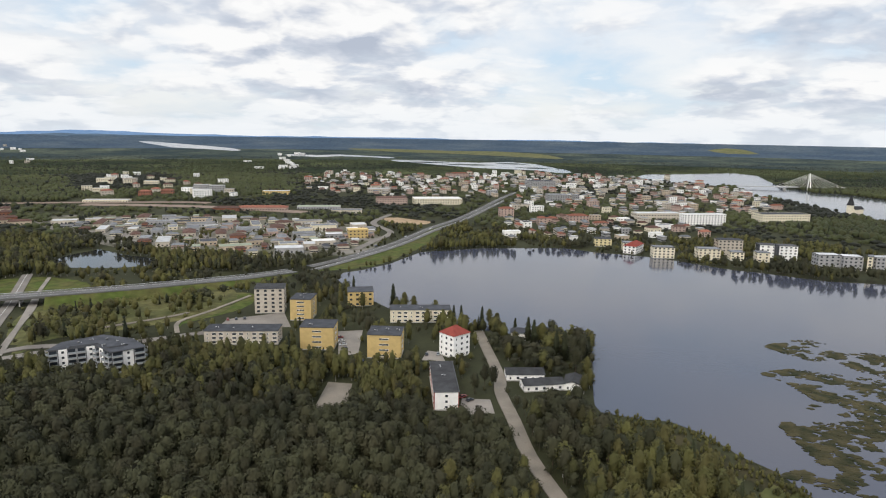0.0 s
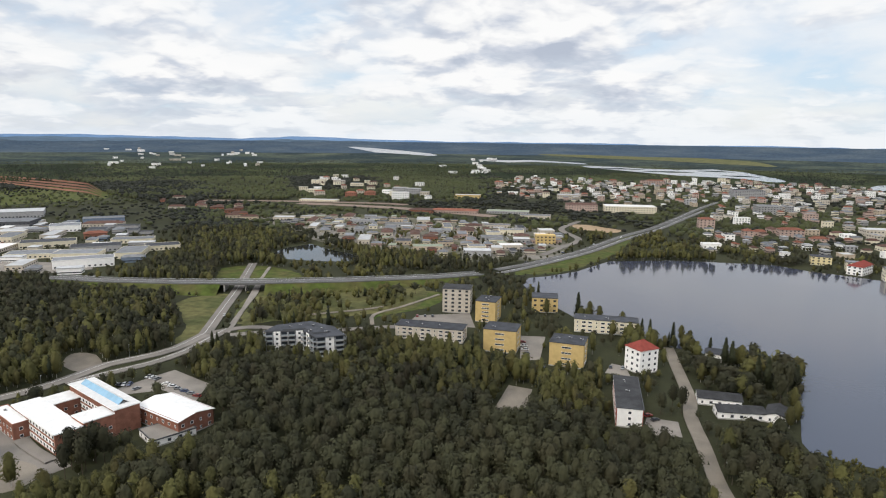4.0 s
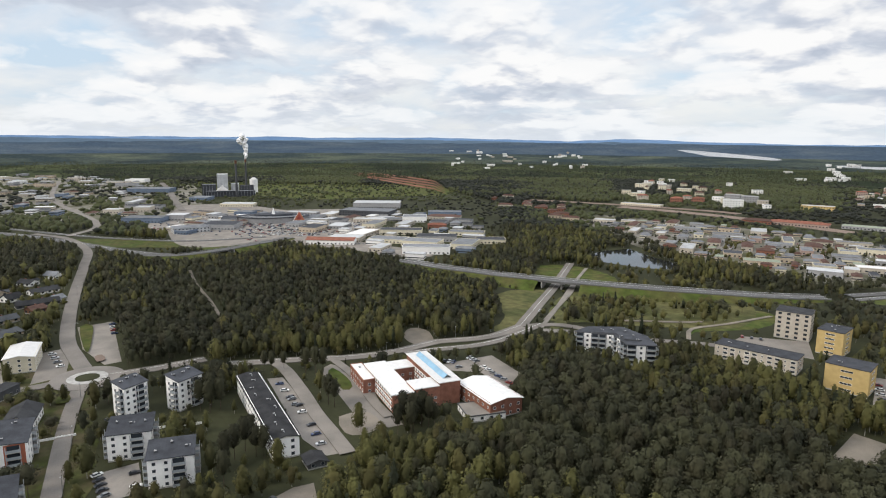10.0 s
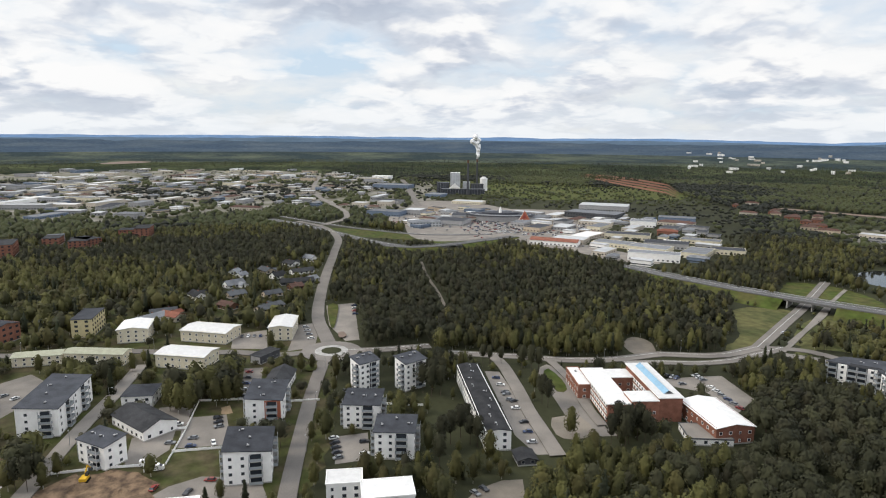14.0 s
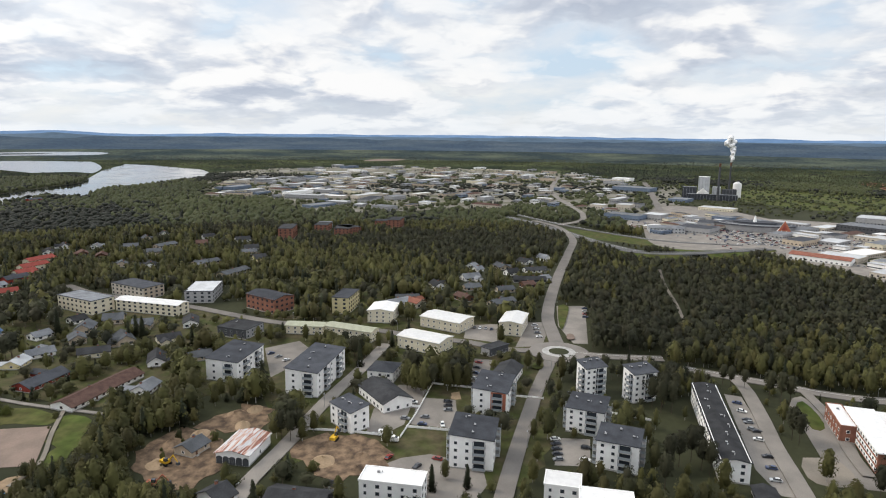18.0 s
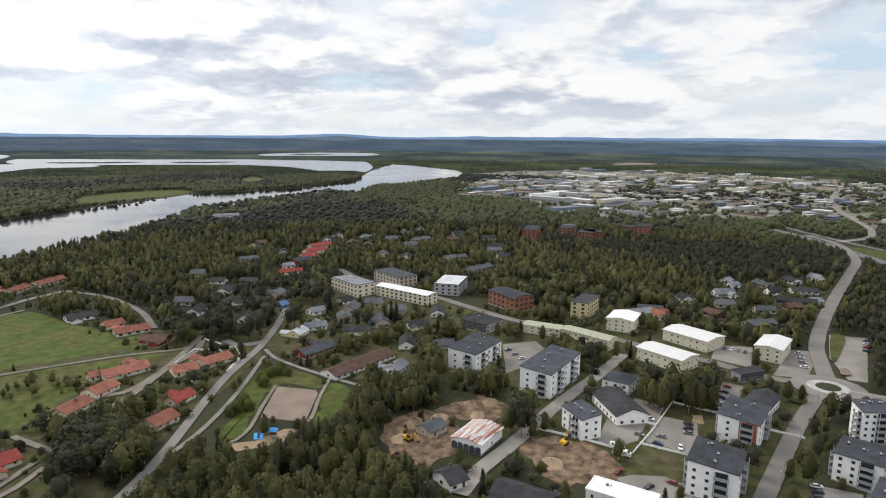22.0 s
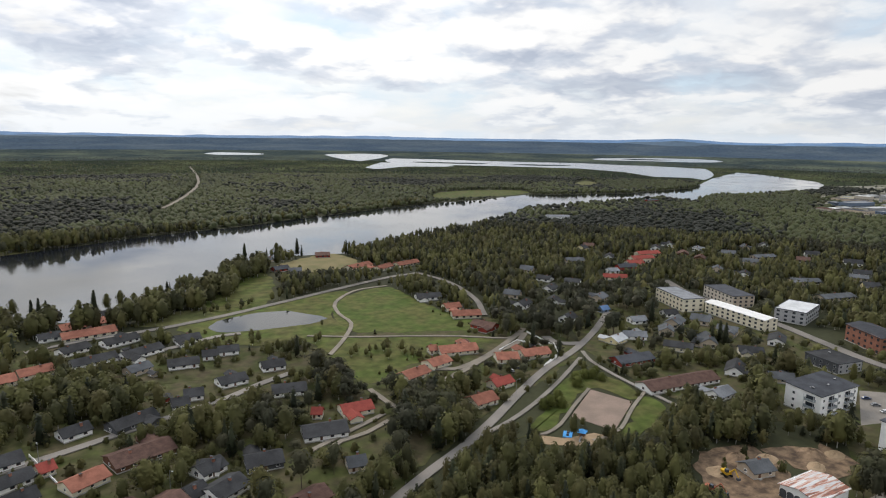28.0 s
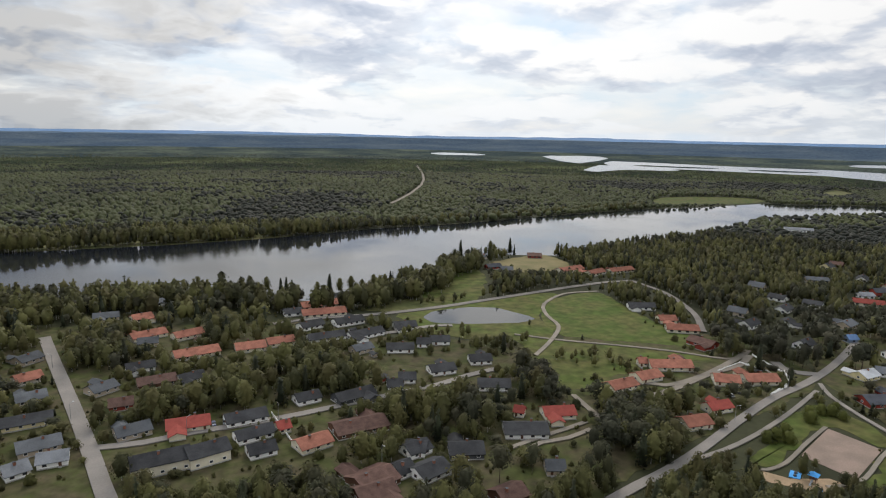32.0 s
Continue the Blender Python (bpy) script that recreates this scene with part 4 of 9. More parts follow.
def chevron_block():
    """The dark and white block of flats that bends round its court."""
    ring = [(-209, 329), (-189.5, 339.5), (-175, 328.5), (-162, 338.5), (-175, 351), (-194, 357), (-209, 343)]
    cx, cy, h, floors = -187.0, 341.5, 12.5, 4
    ring = [(x - cx, y - cy) for x, y in ring]
    e = root("apartment_building", cx, cy, 0, "dark grey and white apartment block bent round its court", "apartment building")
    g = Geo()
    g.prism(ring, -0.3, h, M["darkgrey"])
    part("wall", g, e)
    g = Geo()
    g.prism([(x * 1.05, y * 1.05) for x, y in ring], h, h + 0.35, M["darkgrey"], M["slate"])
    g.prism([(x * 0.62, y * 0.62 + 0.5) for x, y in ring], h + 0.35, h + 1.0, M["darkgrey"], M["slate"])
    top = part("roof", g, e)
    for k, (x, y) in enumerate(((-12, -1), (-8, 4), (0, 6), (8, 2), (14, -3), (4, -4))):
        part("roof_vent", vent_mesh(), top, at=(x, y, h + 0.9), turn=40 * k)
    step = (h - 0.6) / floors
    win = window_mesh(1.5, 1.6, M["white"])
    for (ax, ay), (bx, by) in zip(ring, ring[1:] + ring[:1]):
        ln, a = math.hypot(bx - ax, by - ay), math.degrees(math.atan2(by - ay, bx - ax))
        n = max(2, int(ln / 4.4))
        for k in range(n):
            u = (k + 0.5) / n
            at = (ax + (bx - ax) * u, ay + (by - ay) * u)
            white = k % 3 == 1
            if white:
                g = Geo()
                g.box(-ln / n / 2 + 0.15, ln / n / 2 - 0.15, -0.12, 0.0, 0.4, h - 0.1, M["white"])
                part("facade_panel", g, e, "white facade panel", at=(*at, 0), turn=a)
            for fl in range(floors):
                z = 0.8 + fl * step
                if white:
                    out = 0.12
                    part("window", win, e, at=(at[0] + out * math.sin(radians(a)), at[1] - out * math.cos(radians(a)), z + 0.3), turn=a)
                else:
                    part("balcony", glazed_balcony_mesh(round(ln / n - 0.3, 1), round(step, 2)), e, at=(*at, z), turn=a)
    keep_built([(x + cx, y + cy) for x, y in ring], h)


HOUSES = {
    "r": ("cream", "tile", "detached house with cream walls and an orange-red tiled roof"),
    "R": ("cream", "redroof", "detached house with cream walls and a bright red metal roof"),
    "d": ("white", "bitumen", "detached house with white walls and a dark roof"),
    "D": ("darkgrey", "bitumen", "detached house with dark walls and a black roof"),
    "b": ("brown", "brownroof", "brown wooden house with a brown roof"),
    "B": ("white", "brownroof", "long white row house with a brown roof"),
    "g": ("beige", "dimroof", "beige house with a grey metal roof"),
    "w": ("white", "greyroof", "white house with a grey metal roof"),
    "y": ("lemon", "lightroof", "yellow wooden house with a light grey roof"),
    "k": ("cream", "bitumen", "long cream house with a dark roof"),
    "Y": ("lemon", "bitumen", "pale yellow house with a dark roof"),
    "u": ("redwall", "slate", "red wooden house with a blue-grey roof"),
    "m": ("redwall", "brownroof", "red wooden house with a brown roof"),
    "p": ("pale", "tile", "beige row house with an orange tiled roof"),
    "l": ("blue", "blueroof", "small blue house with a blue roof"),
}


def door_mesh():
    if "door" not in WINDOWS:
        g = Geo()
        g.box(-0.55, 0.55, -0.08, 0, 0, 2.1, M["brown"])
        g.box(-0.65, 0.65, -0.9, -0.08, -0.4, -0.02, M["concrete"])
        g.box(0.35, 0.42, -0.14, -0.08, 0.95, 1.1, M["steel"])
        WINDOWS["door"] = g.mesh("door")
    return WINDOWS["door"]


HOMES = []


def garden_shed(x, y, turn, l, w, wall, roof):
    e = root("garden_shed", x, y, turn, "small wooden garden shed with a low roof", "shed", "garden sheds")
    part("wall", body_geo(l, w, 2.1, M[wall], "gable", 0.8), e)
    part("roof", roof_geo(l, w, 2.1, "gable", M[roof], M[wall], 0.8), e)
    g = Geo()
    g.box(-0.5, 0.5, -0.06, 0, 0, 1.9, M["white"])
    part("door", g, e, at=(0, -w / 2, 0.1))
    keep_built(corners(x, y, turn, l, w, 0.5), 2.4)


def gardens(seed):
    """Sheds and bushes round the detached houses."""
    rnd = random.Random(seed)
    bushes, tall = [], []
    for x, y, turn, l, w in list(HOMES):
        d = math.hypot(x, y)
        if d > 620:
            continue
        for k in range(9 if d < 430 else 5):
            a, q = rnd.uniform(0, 6.283), rnd.uniform(1.0, 1.9)
            bx, by = x + math.cos(a) * (l / 2 + 3) * q, y + math.sin(a) * (w / 2 + 5) * q
            i, j = int((bx + HALF) / CELL), int((by + HALF) / CELL)
            if BUILT[i, j] or ROADS[i, j] or WET[i, j]:
                continue
            bushes.append((bx, by, 0.0))
            tall.append(rnd.choice((1.2, 1.6, 2.0, 3.0, 4.2)))
        if d < 430 and rnd.random() < 0.7:
            a = rnd.uniform(0, 6.283)
            sx, sy = x + math.cos(a) * (l / 2 + 6), y + math.sin(a) * (w / 2 + 7)
            i, j = int((sx + HALF) / CELL), int((sy + HALF) / CELL)
            if not (BUILT[i - 1:i + 2, j - 1:j + 2].any() or ROADS[i - 1:i + 2, j - 1:j + 2].any() or WET[i, j]):
                garden_shed(sx, sy, turn + rnd.choice((0, 90)), rnd.uniform(3.2, 5.5), rnd.uniform(2.6, 3.4), rnd.choice(("redwall", "brown", "white", "beige")), rnd.choice(("bitumen", "brownroof", "greyroof")))
    wood("garden_bushes", "willow", np.array(bushes), np.array(tall), 36, 0.14, "green bushes and hedges of the gardens", seed, trunks=False, mat=M["birch"])


def house(style, x, y, turn, l, w, h=2.8, pitch=2.2):
    """A detached or row house: walls, gabled roof, chimney, windows, door."""
    w, pitch = w * 1.15, pitch * 1.15
    wall, roof, label = HOUSES[style]
    rnd = random.Random(int(abs(x) * 13 + abs(y) * 3))
    e = root("house" if l < 24 else "row_house", x, y, turn, label, "house", "houses of the suburb")
    part("wall", body_geo(l, w, h, M[wall], "gable", pitch), e)
    top = part("roof", roof_geo(l, w, h, "gable", M[roof], M[wall], pitch), e)
    g = Geo()
    g.box(-0.45, 0.45, -0.45, 0.45, -0.8, 1.1, M["brick"])
    g.box(-0.55, 0.55, -0.55, 0.55, 1.1, 1.2, M["darkgrey"])
    part("chimney", g, top, at=(rnd.uniform(-0.25, 0.25) * l, rnd.uniform(0.05, 0.2) * w, h + pitch * 0.75))
    win = window_mesh(1.5, 1.2, M["white"] if wall != "white" else M["brown"])
    keep_built(corners(x, y, turn, l, w, 2.0), h + pitch * 0.6)
    HOMES.append((x, y, turn, l, w))
    if 12 < l < 30 and w > 7 and rnd.random() < 0.6:
        # a lower wing across the house, its ridge under the main one
        wl, ww, side = w * rnd.uniform(0.5, 0.7), min(l * 0.4, 6.5), rnd.choice((-1, 1))
        at = (rnd.choice((-1, 1)) * (l / 2 - ww / 2 - 0.8), side * (w / 2 + wl / 2 - 0.3), 0)
        wp = pitch * ww / w
        part("wing_wall", body_geo(wl, ww, h - 0.25, M[wall], "gable", wp), e, at=at, turn=90)
        part("wing_roof", roof_geo(wl + 2.0, ww, h - 0.25, "gable", M[roof], M[wall], wp), top, at=(at[0], at[1] - side * 0.9, at[2]), turn=90)
    n = max(2, int(l / 4))
    if math.hypot(x, y) > 430:
        tagged(part("glazing", rows_of_windows(l, w, h, 1), e), kind="stuff")
        return e
    dk = rnd.randrange(n)
    for s in (0, 1):
        for k in range(n):
            u = (k + 0.5) / n * l - l / 2
            if k == dk and s == 0:
                part("door", door_mesh(), e, at=(u, -w / 2, 0.6), turn=0)
            else:
                part("window", win, e, at=(u if s == 0 else -u, -w / 2 if s == 0 else w / 2, 1.2), turn=180 * s)
    for s in (1, 3):
        part("window", win, e, at=(l / 2 if s == 1 else -l / 2, 0, 1.2), turn=90 * s)
    return e


SHEDS = (("pale", "whiteroof"), ("grey", "greyroof"), ("pale", "lightroof"), ("beige", "slate"), ("grey", "lightroof"), ("cream", "greyroof"), ("grey", "slate"), ("pale", "brownroof"), ("blue", "greyroof"), ("white", "lightroof"), ("pale", "lightroof"), ("grey", "lightroof"))
YARDS = (("pale", "greyroof"), ("grey", "greyroof"), ("pale", "lightroof"), ("beige", "slate"), ("cream", "greyroof"), ("pale", "brownroof"), ("beige", "moss"), ("brick", "brownroof"), ("rose", "greyroof"), ("beige", "brownroof"), ("grey", "slate"))
TOWN = (("cream", "greyroof"), ("white", "lightroof"), ("pale", "tile"), ("cream", "brownroof"), ("white", "greyroof"), ("beige", "lightroof"), ("pale", "greyroof"), ("white", "whiteroof"), ("pale", "lightroof"), ("white", "slate"), ("rose", "tile"), ("rose", "greyroof"), ("rose", "brownroof"), ("pale", "greyroof"), ("grey", "lightroof"))
COLOUR_WORD = dict(rose="pink plaster", white="white", grey="grey", pale="pale concrete", cream="cream", blue="blue", brick="brick-red", beige="beige", yellow="yellow")


def far_building(x, y, turn, l, w, h, pal, name, group):
    """A building of the distance: body, roof, and a row of window panes for each storey."""
    wall, roof = pal
    cat = "warehouse" if name == "warehouse" else "building"
    lab = "%s %s with a %s roof seen from afar" % (COLOUR_WORD[wall], "warehouse" if name == "warehouse" else "town building", dict(whiteroof="white", greyroof="grey", lightroof="light grey", slate="dark grey", brownroof="brown", tile="red tiled", moss="pale green")[roof])
    e = root(name, x, y, turn, lab, cat, group)
    g = Geo()
    g.box(-l / 2, l / 2, -w / 2, w / 2, -3, h, M[wall])
    part("wall", g, e)
    if roof in ("tile", "brownroof") and h < 20:
        part("roof", roof_geo(l, w, h, "hip", M[roof], M[wall], 2.5), e)
    else:
        part("roof", roof_geo(l, w, h, "flat", M[roof], M[wall], 0), e)
    tagged(part("glazing", rows_of_windows(l, w, h, 1 if name == "warehouse" else max(1, int(h / 3.2))), e), kind="stuff")
    keep_built(corners(x, y, turn, l, w, 4.0), h)
    return e


def quarter(poly, count, pals, name, group, size, height, base_turn, seed, gap=6.0):
    """Fills a quarter of the town with buildings set to one street grid, none touching another."""
    rnd = random.Random(seed)
    poly = np.asarray(poly, float)
    lo, hi = poly.min(0), poly.max(0)
    done, tries = [], 0
    while len(done) < count and tries < count * 60:
        tries += 1
        x, y = rnd.uniform(lo[0], hi[0]), rnd.uniform(lo[1], hi[1])
        if not inside(np.array([x]), np.array([y]), poly)[0]:
            continue
        l, w = rnd.uniform(*size), rnd.uniform(size[0] * 0.55, size[0] * 1.1)
        if any(math.hypot(x - a, y - b) < (l + c) * 0.42 + gap for a, b, c in done):
            continue
        i, j = int((x + HALF) / CELL), int((y + HALF) / CELL)
        if 0 <= i < N_CELL and 0 <= j < N_CELL and (BUILT[i - 3:i + 4, j - 3:j + 4].any() or ROADS[i - 3:i + 4, j - 3:j + 4].any()):
            continue
        done.append((x, y, l))
        far_building(x, y, base_turn + rnd.choice((0, 90)) + rnd.uniform(-4, 4), l, w, rnd.uniform(*height), rnd.choice(pals), name, group)


def filler(poly, count, pals, size, height, base_turn, seed, label, gap=3.0):
    """The many small buildings between the larger ones, too far off to be told apart: one mesh."""
    rnd = random.Random(seed)
    poly = np.asarray(poly, float)
    lo, hi = poly.min(0), poly.max(0)
    g, made, tries = Geo(), 0, 0
    while made < count and tries < count * 40:
        tries += 1
        x, y = rnd.uniform(lo[0], hi[0]), rnd.uniform(lo[1], hi[1])
        i, j = int((x + HALF) / CELL), int((y + HALF) / CELL)
        if not inside(np.array([x]), np.array([y]), poly)[0] or not (4 < i < N_CELL - 5 and 4 < j < N_CELL - 5):
            continue
        if BUILT[i - 2:i + 3, j - 2:j + 3].any() or ROADS[i - 2:i + 3, j - 2:j + 3].any() or WET[i, j]:
            continue
        made += 1
        l, w, h = rnd.uniform(*size), rnd.uniform(size[0] * 0.7, size[0] * 1.15), rnd.uniform(*height)
        wall, roof = rnd.choice(pals)
        turn = base_turn + rnd.choice((0, 90)) + rnd.uniform(-4, 4)
        z = float(rise(math.hypot(x, y)))
        ring = corners(x, y, turn, l, w, 0.0)
        g.prism(ring, z - 2, z + h, M[wall], M[wall])
        for k in range(max(1, int(h / 3.1))):
            g.prism(corners(x, y, turn, l, w, 0.12), z + 1.2 + k * 3.1, z + 2.2 + k * 3.1, M["glass"], M["glass"])
        eave = corners(x, y, turn, l, w, 0.5)
        if roof in ("tile", "brownroof", "greyroof"):
            mid = [(np.array(eave[p]) + np.array(eave[q])) / 2 for p, q in ((0, 3), (1, 2))]
            if math.dist(eave[0], eave[1]) < math.dist(eave[1], eave[2]):
                mid = [(np.array(eave[p]) + np.array(eave[q])) / 2 for p, q in ((0, 1), (3, 2))]
                a, b, c, d = eave[0], eave[3], eave[2], eave[1]
            else:
                a, b, c, d = eave
            m0, m1 = mid[0] * 0.8 + mid[1] * 0.2, mid[0] * 0.2 + mid[1] * 0.8
            t, e = z + h + 1.8, z + h - 0.1
            for f in (((*a, e), (*b, e), (*m1, t), (*m0, t)), ((*c, e), (*d, e), (*m0, t), (*m1, t)), ((*b, e), (*c, e), (*m1, t)), ((*d, e), (*a, e), (*m0, t))):
                g.face(f, M[roof])
        else:
            g.prism(eave, z + h, z + h + 0.4, M["grey"], M[roof])
        keep_built(corners(x, y, turn, l, w, 2.0), h)
    return tagged(new("far_buildings", g.mesh("far_buildings")), label, "buildings", kind="stuff")


def hamlet(poly, count, styles, seed, gap=7.0):
    """Scatters detached houses through a wooded quarter."""
    rnd = random.Random(seed)
    poly = np.asarray(poly, float)
    lo, hi = poly.min(0), poly.max(0)
    done, tries = [], 0
    while len(done) < count and tries < count * 60:
        tries += 1
        x, y = rnd.uniform(lo[0], hi[0]), rnd.uniform(lo[1], hi[1])
        i, j = int((x + HALF) / CELL), int((y + HALF) / CELL)
        if not inside(np.array([x]), np.array([y]), poly)[0] or BUILT[i - 4:i + 5, j - 4:j + 5].any() or ROADS[i - 4:i + 5, j - 4:j + 5].any() or CLEAR[i - 3:i + 4, j - 3:j + 4].any():
            continue
        if any(math.hypot(x - a, y - b) < 18 + gap for a, b in done):
            continue
        done.append((x, y))
        house(rnd.choice(styles), x, y, rnd.choice((20, 110)) + rnd.uniform(-12, 12), rnd.uniform(11, 17), rnd.uniform(7.5, 9.5), rnd.choice((2.8, 3.4)), rnd.uniform(2.0, 3.2))


# ---- cars ----
def car_protos():
    out = []
    wheel = Geo()
    wheel.tube((0, -0.11, 0), (0, 0.11, 0), 0.33, 0.33, M["rubber"], 10)
    wheel.tube((0, 0.10, 0), (0, 0.13, 0), 0.20, 0.18, M["steel"], 8)
    wm = wheel.mesh("wheel")
    for k, paint in enumerate(CAR_PAINTS):
        e = root("car", 0, 0, 0, "%s passenger car parked on asphalt" % "silver black red blue grey white".split()[k], "car", "parked cars", z=0)
        g = Geo()
        prof = ((-2.2, 0.35), (2.2, 0.35), (2.25, 0.6), (2.1, 0.8), (1.1, 0.92), (-1.9, 0.95), (-2.25, 0.75))
        n = len(prof)
        for s, sy in ((-1, -0.88), (1, 0.88)):
            pts = [(px, sy, pz) for px, pz in prof]
            g.face(pts if s < 0 else pts[::-1], paint)
        for i in range(n):
            (ax, az), (bx, bz) = prof[i], prof[(i + 1) % n]
            g.face(((ax, -0.88, az), (ax, 0.88, az), (bx, 0.88, bz), (bx, -0.88, bz)), paint)
        part("body", g, e)
        g = Geo()
        lo_ = ((-1.95, 0.94), (1.15, 0.92))
        hi_ = ((-1.35, 1.42), (0.35, 1.44))
        a = [(lo_[0][0], -0.84, 0.94), (lo_[1][0], -0.84, 0.92), (lo_[1][0], 0.84, 0.92), (lo_[0][0], 0.84, 0.94)]
        b = [(hi_[0][0], -0.66, 1.42), (hi_[1][0], -0.66, 1.44), (hi_[1][0], 0.66, 1.44), (hi_[0][0], 0.66, 1.42)]
        for i in range(4):
            j = (i + 1) % 4
            g.face((a[i], a[j], b[j], b[i]), M["glass"])
        part("window_band", g, e, "dark tinted car windows")
        g = Geo()
        g.slab([(px * 1.0, py, pz + 0.05) for px, py, pz in b], 0.06, paint)
        part("car_roof", g, e)
        for wx in (-1.4, 1.4):
            for wy in (-0.80, 0.80):
                part("wheel", wm, e, at=(wx, wy, 0.33), turn=0 if wy > 0 else 180)
        out.append(e)
    return out


CARS = car_protos()
USED = [False] * len(CARS)


def car(x, y, turn, k=0, up=0.12):
    k %= len(CARS)
    m = pose(x, y, up, 0, 0, turn)
    if USED[k]:
        copy_thing(CARS[k], m)
    else:
        CARS[k].matrix_basis = m
        USED[k] = True


def car_row(x0, y0, x1, y1, n, turn, seed=0, up=0.12):
    rnd = random.Random(seed)
    for i in range(n):
        u = i / max(1, n - 1)
        car(x0 + (x1 - x0) * u, y0 + (y1 - y0) * u, turn + rnd.uniform(-4, 4) + rnd.choice((0, 180)), rnd.choice((0, 1, 1, 2, 3, 4, 4, 5)), up)


def car_field(poly, count, turn, seed):
    """Far parked cars in rows, too small to tell apart one by one."""
    rnd = random.Random(seed)
    poly = np.asarray(poly, float)
    lo, hi = poly.min(0), poly.max(0)
    c, s = math.cos(radians(turn)), math.sin(radians(turn))
    spots_, k = [], 0
    ctr = poly.mean(0)
    for a in range(-60, 61):
        for b in range(-30, 31):
            x, y = ctr[0] + c * a * 2.7 - s * b * 9, ctr[1] + s * a * 2.7 + c * b * 9
            spots_.append((x, y))
    rnd.shuffle(spots_)
    g = Geo()
    for x, y in spots_:
        if k >= count:
            break
        i, j = int((x + HALF) / CELL), int((y + HALF) / CELL)
        if not inside(np.array([x]), np.array([y]), poly)[0] or BUILT[i, j] > 0:
            continue
        k += 1
        m = rnd.choice(CAR_PAINTS)
        for l0, l1, w, z0, z1, mm in ((-2.1, 2.1, 0.85, 0.35, 0.9, m), (-1.5, 0.9, 0.72, 0.9, 1.42, M["glass"])):
            pts = [(x - s * u + c * v, y + c * u + s * v) for u, v in ((l0, -w), (l0, w), (l1, w), (l1, -w))]
            g.prism(pts[::-1], z0, z1, mm, m)
    return tagged(new("parked_cars", g.mesh("parked_cars")), "rows of parked cars on the shop yards", "cars", kind="stuff")


# ---- trees ----
SPAN = dict(spruce=(0.06, 1.0), pine=(0.38, 1.0), willow=(0.08, 1.0), birch=(0.18, 1.0))


def crown_radius(kind, z):
    """How far the crown of a tree of height 1 reaches at the height z."""
    if kind == "spruce":
        return (0.16 * max(0.0, 1 - z) ** 0.8 + 0.012) * (0.88 + 0.14 * math.sin(z * 46))
    if kind == "pine":
        return 0.205 * max(0.0, math.sin(math.pi * min(1, max(0.0, z - 0.34) / 0.70))) ** 0.55
    if kind == "willow":
        return 0.48 * math.sqrt(max(0.02, 1 - (z / 1.02) ** 2))
    u = (z - 0.14) / 0.86
    return 0.205 * max(0.0, math.sin(math.pi * min(1.0, max(0.0, 0.10 + 0.90 * u)))) ** 0.62 + 0.004


def lobes(kind, z, a, ph):
    """Uneven boughs round the crown."""
    k = 0.6 if kind == "spruce" else 1.0
    return 1 + k * (0.17 * math.sin(3 * a + 9 * z + ph) + 0.12 * math.sin(5 * a - 17 * z + 2 * ph) + 0.08 * math.sin(2 * a + 23 * z))


def crown_cloud(rnd, kind, n, size, ph=0.0):
    """n leaf clumps of a crown of height 1: centre, outward way, half width. The trunk stands at the origin."""
    c, d, s = [], [], []
    lo, hi = SPAN[kind]
    for i in range(n):
        z = lo + (hi - lo) * 0.985 * rnd.random() ** (1.25 if kind == "spruce" else 0.85)
        a = rnd.uniform(0, 2 * math.pi)
        rad = crown_radius(kind, z) * lobes(kind, z, a, ph) * rnd.uniform(0.62, 1.18)
        c.append((rad * math.cos(a), rad * math.sin(a), z))
        up = 0.9 if kind == "spruce" else 0.55
        v = Vector((math.cos(a), math.sin(a), up + 1.2 * max(0, z - 0.7))) + Vector((rnd.gauss(0, 0.3), rnd.gauss(0, 0.3), rnd.gauss(0, 0.25)))
        d.append(tuple(v.normalized()))
        s.append(size * rnd.uniform(0.6, 1.35))
    return c, d, s


def inner_crown(rnd, kind, sides, rings, ph=0.0, inner=(0.66, 0.98)):
    """The dense leaves inside a crown: a lobed hull under the outer clumps, open below."""
    lo, hi = SPAN[kind]
    v, f = [], []
    for r in range(rings):
        z = lo + (hi - lo) * (0.06 + 0.84 * (r / max(1, rings - 0.35)) ** 0.9)
        for k in range(sides):
            a = 2 * math.pi * (k + 0.5 * (r % 2)) / sides
            q = crown_radius(kind, z) * lobes(kind, z, a, ph) * rnd.uniform(*inner)
            v.append((q * math.cos(a), q * math.sin(a), z + rnd.uniform(-0.03, 0.03)))
    v.append((rnd.gauss(0, 0.01), rnd.gauss(0, 0.01), hi * rnd.uniform(0.95, 0.99)))
    for r in range(rings - 1):
        for k in range(sides):
            a, b = r * sides + k, r * sides + (k + 1) % sides
            f += [(a, b, a + sides), (b, b + sides, a + sides)]
    last = (rings - 1) * sides
    f += [(last + k, last + (k + 1) % sides, len(v) - 1) for k in range(sides)]
    return np.array(v), np.array(f)


def whole_crown(rnd, kind, clumps, size, sides, rings):
    ph = rnd.uniform(0, 6.28)
    v, f = inner_crown(rnd, kind, sides, rings, ph, (0.50, 0.80) if clumps > 60 else (0.60, 0.92) if clumps > 12 else (0.66, 0.98))
    if clumps:
        v2, f2 = clump_mesh(*crown_cloud(rnd, kind, clumps, size, ph), rnd)
        v, f = np.vstack([v, v2]), np.vstack([f, f2 + len(v)])
    return v, f


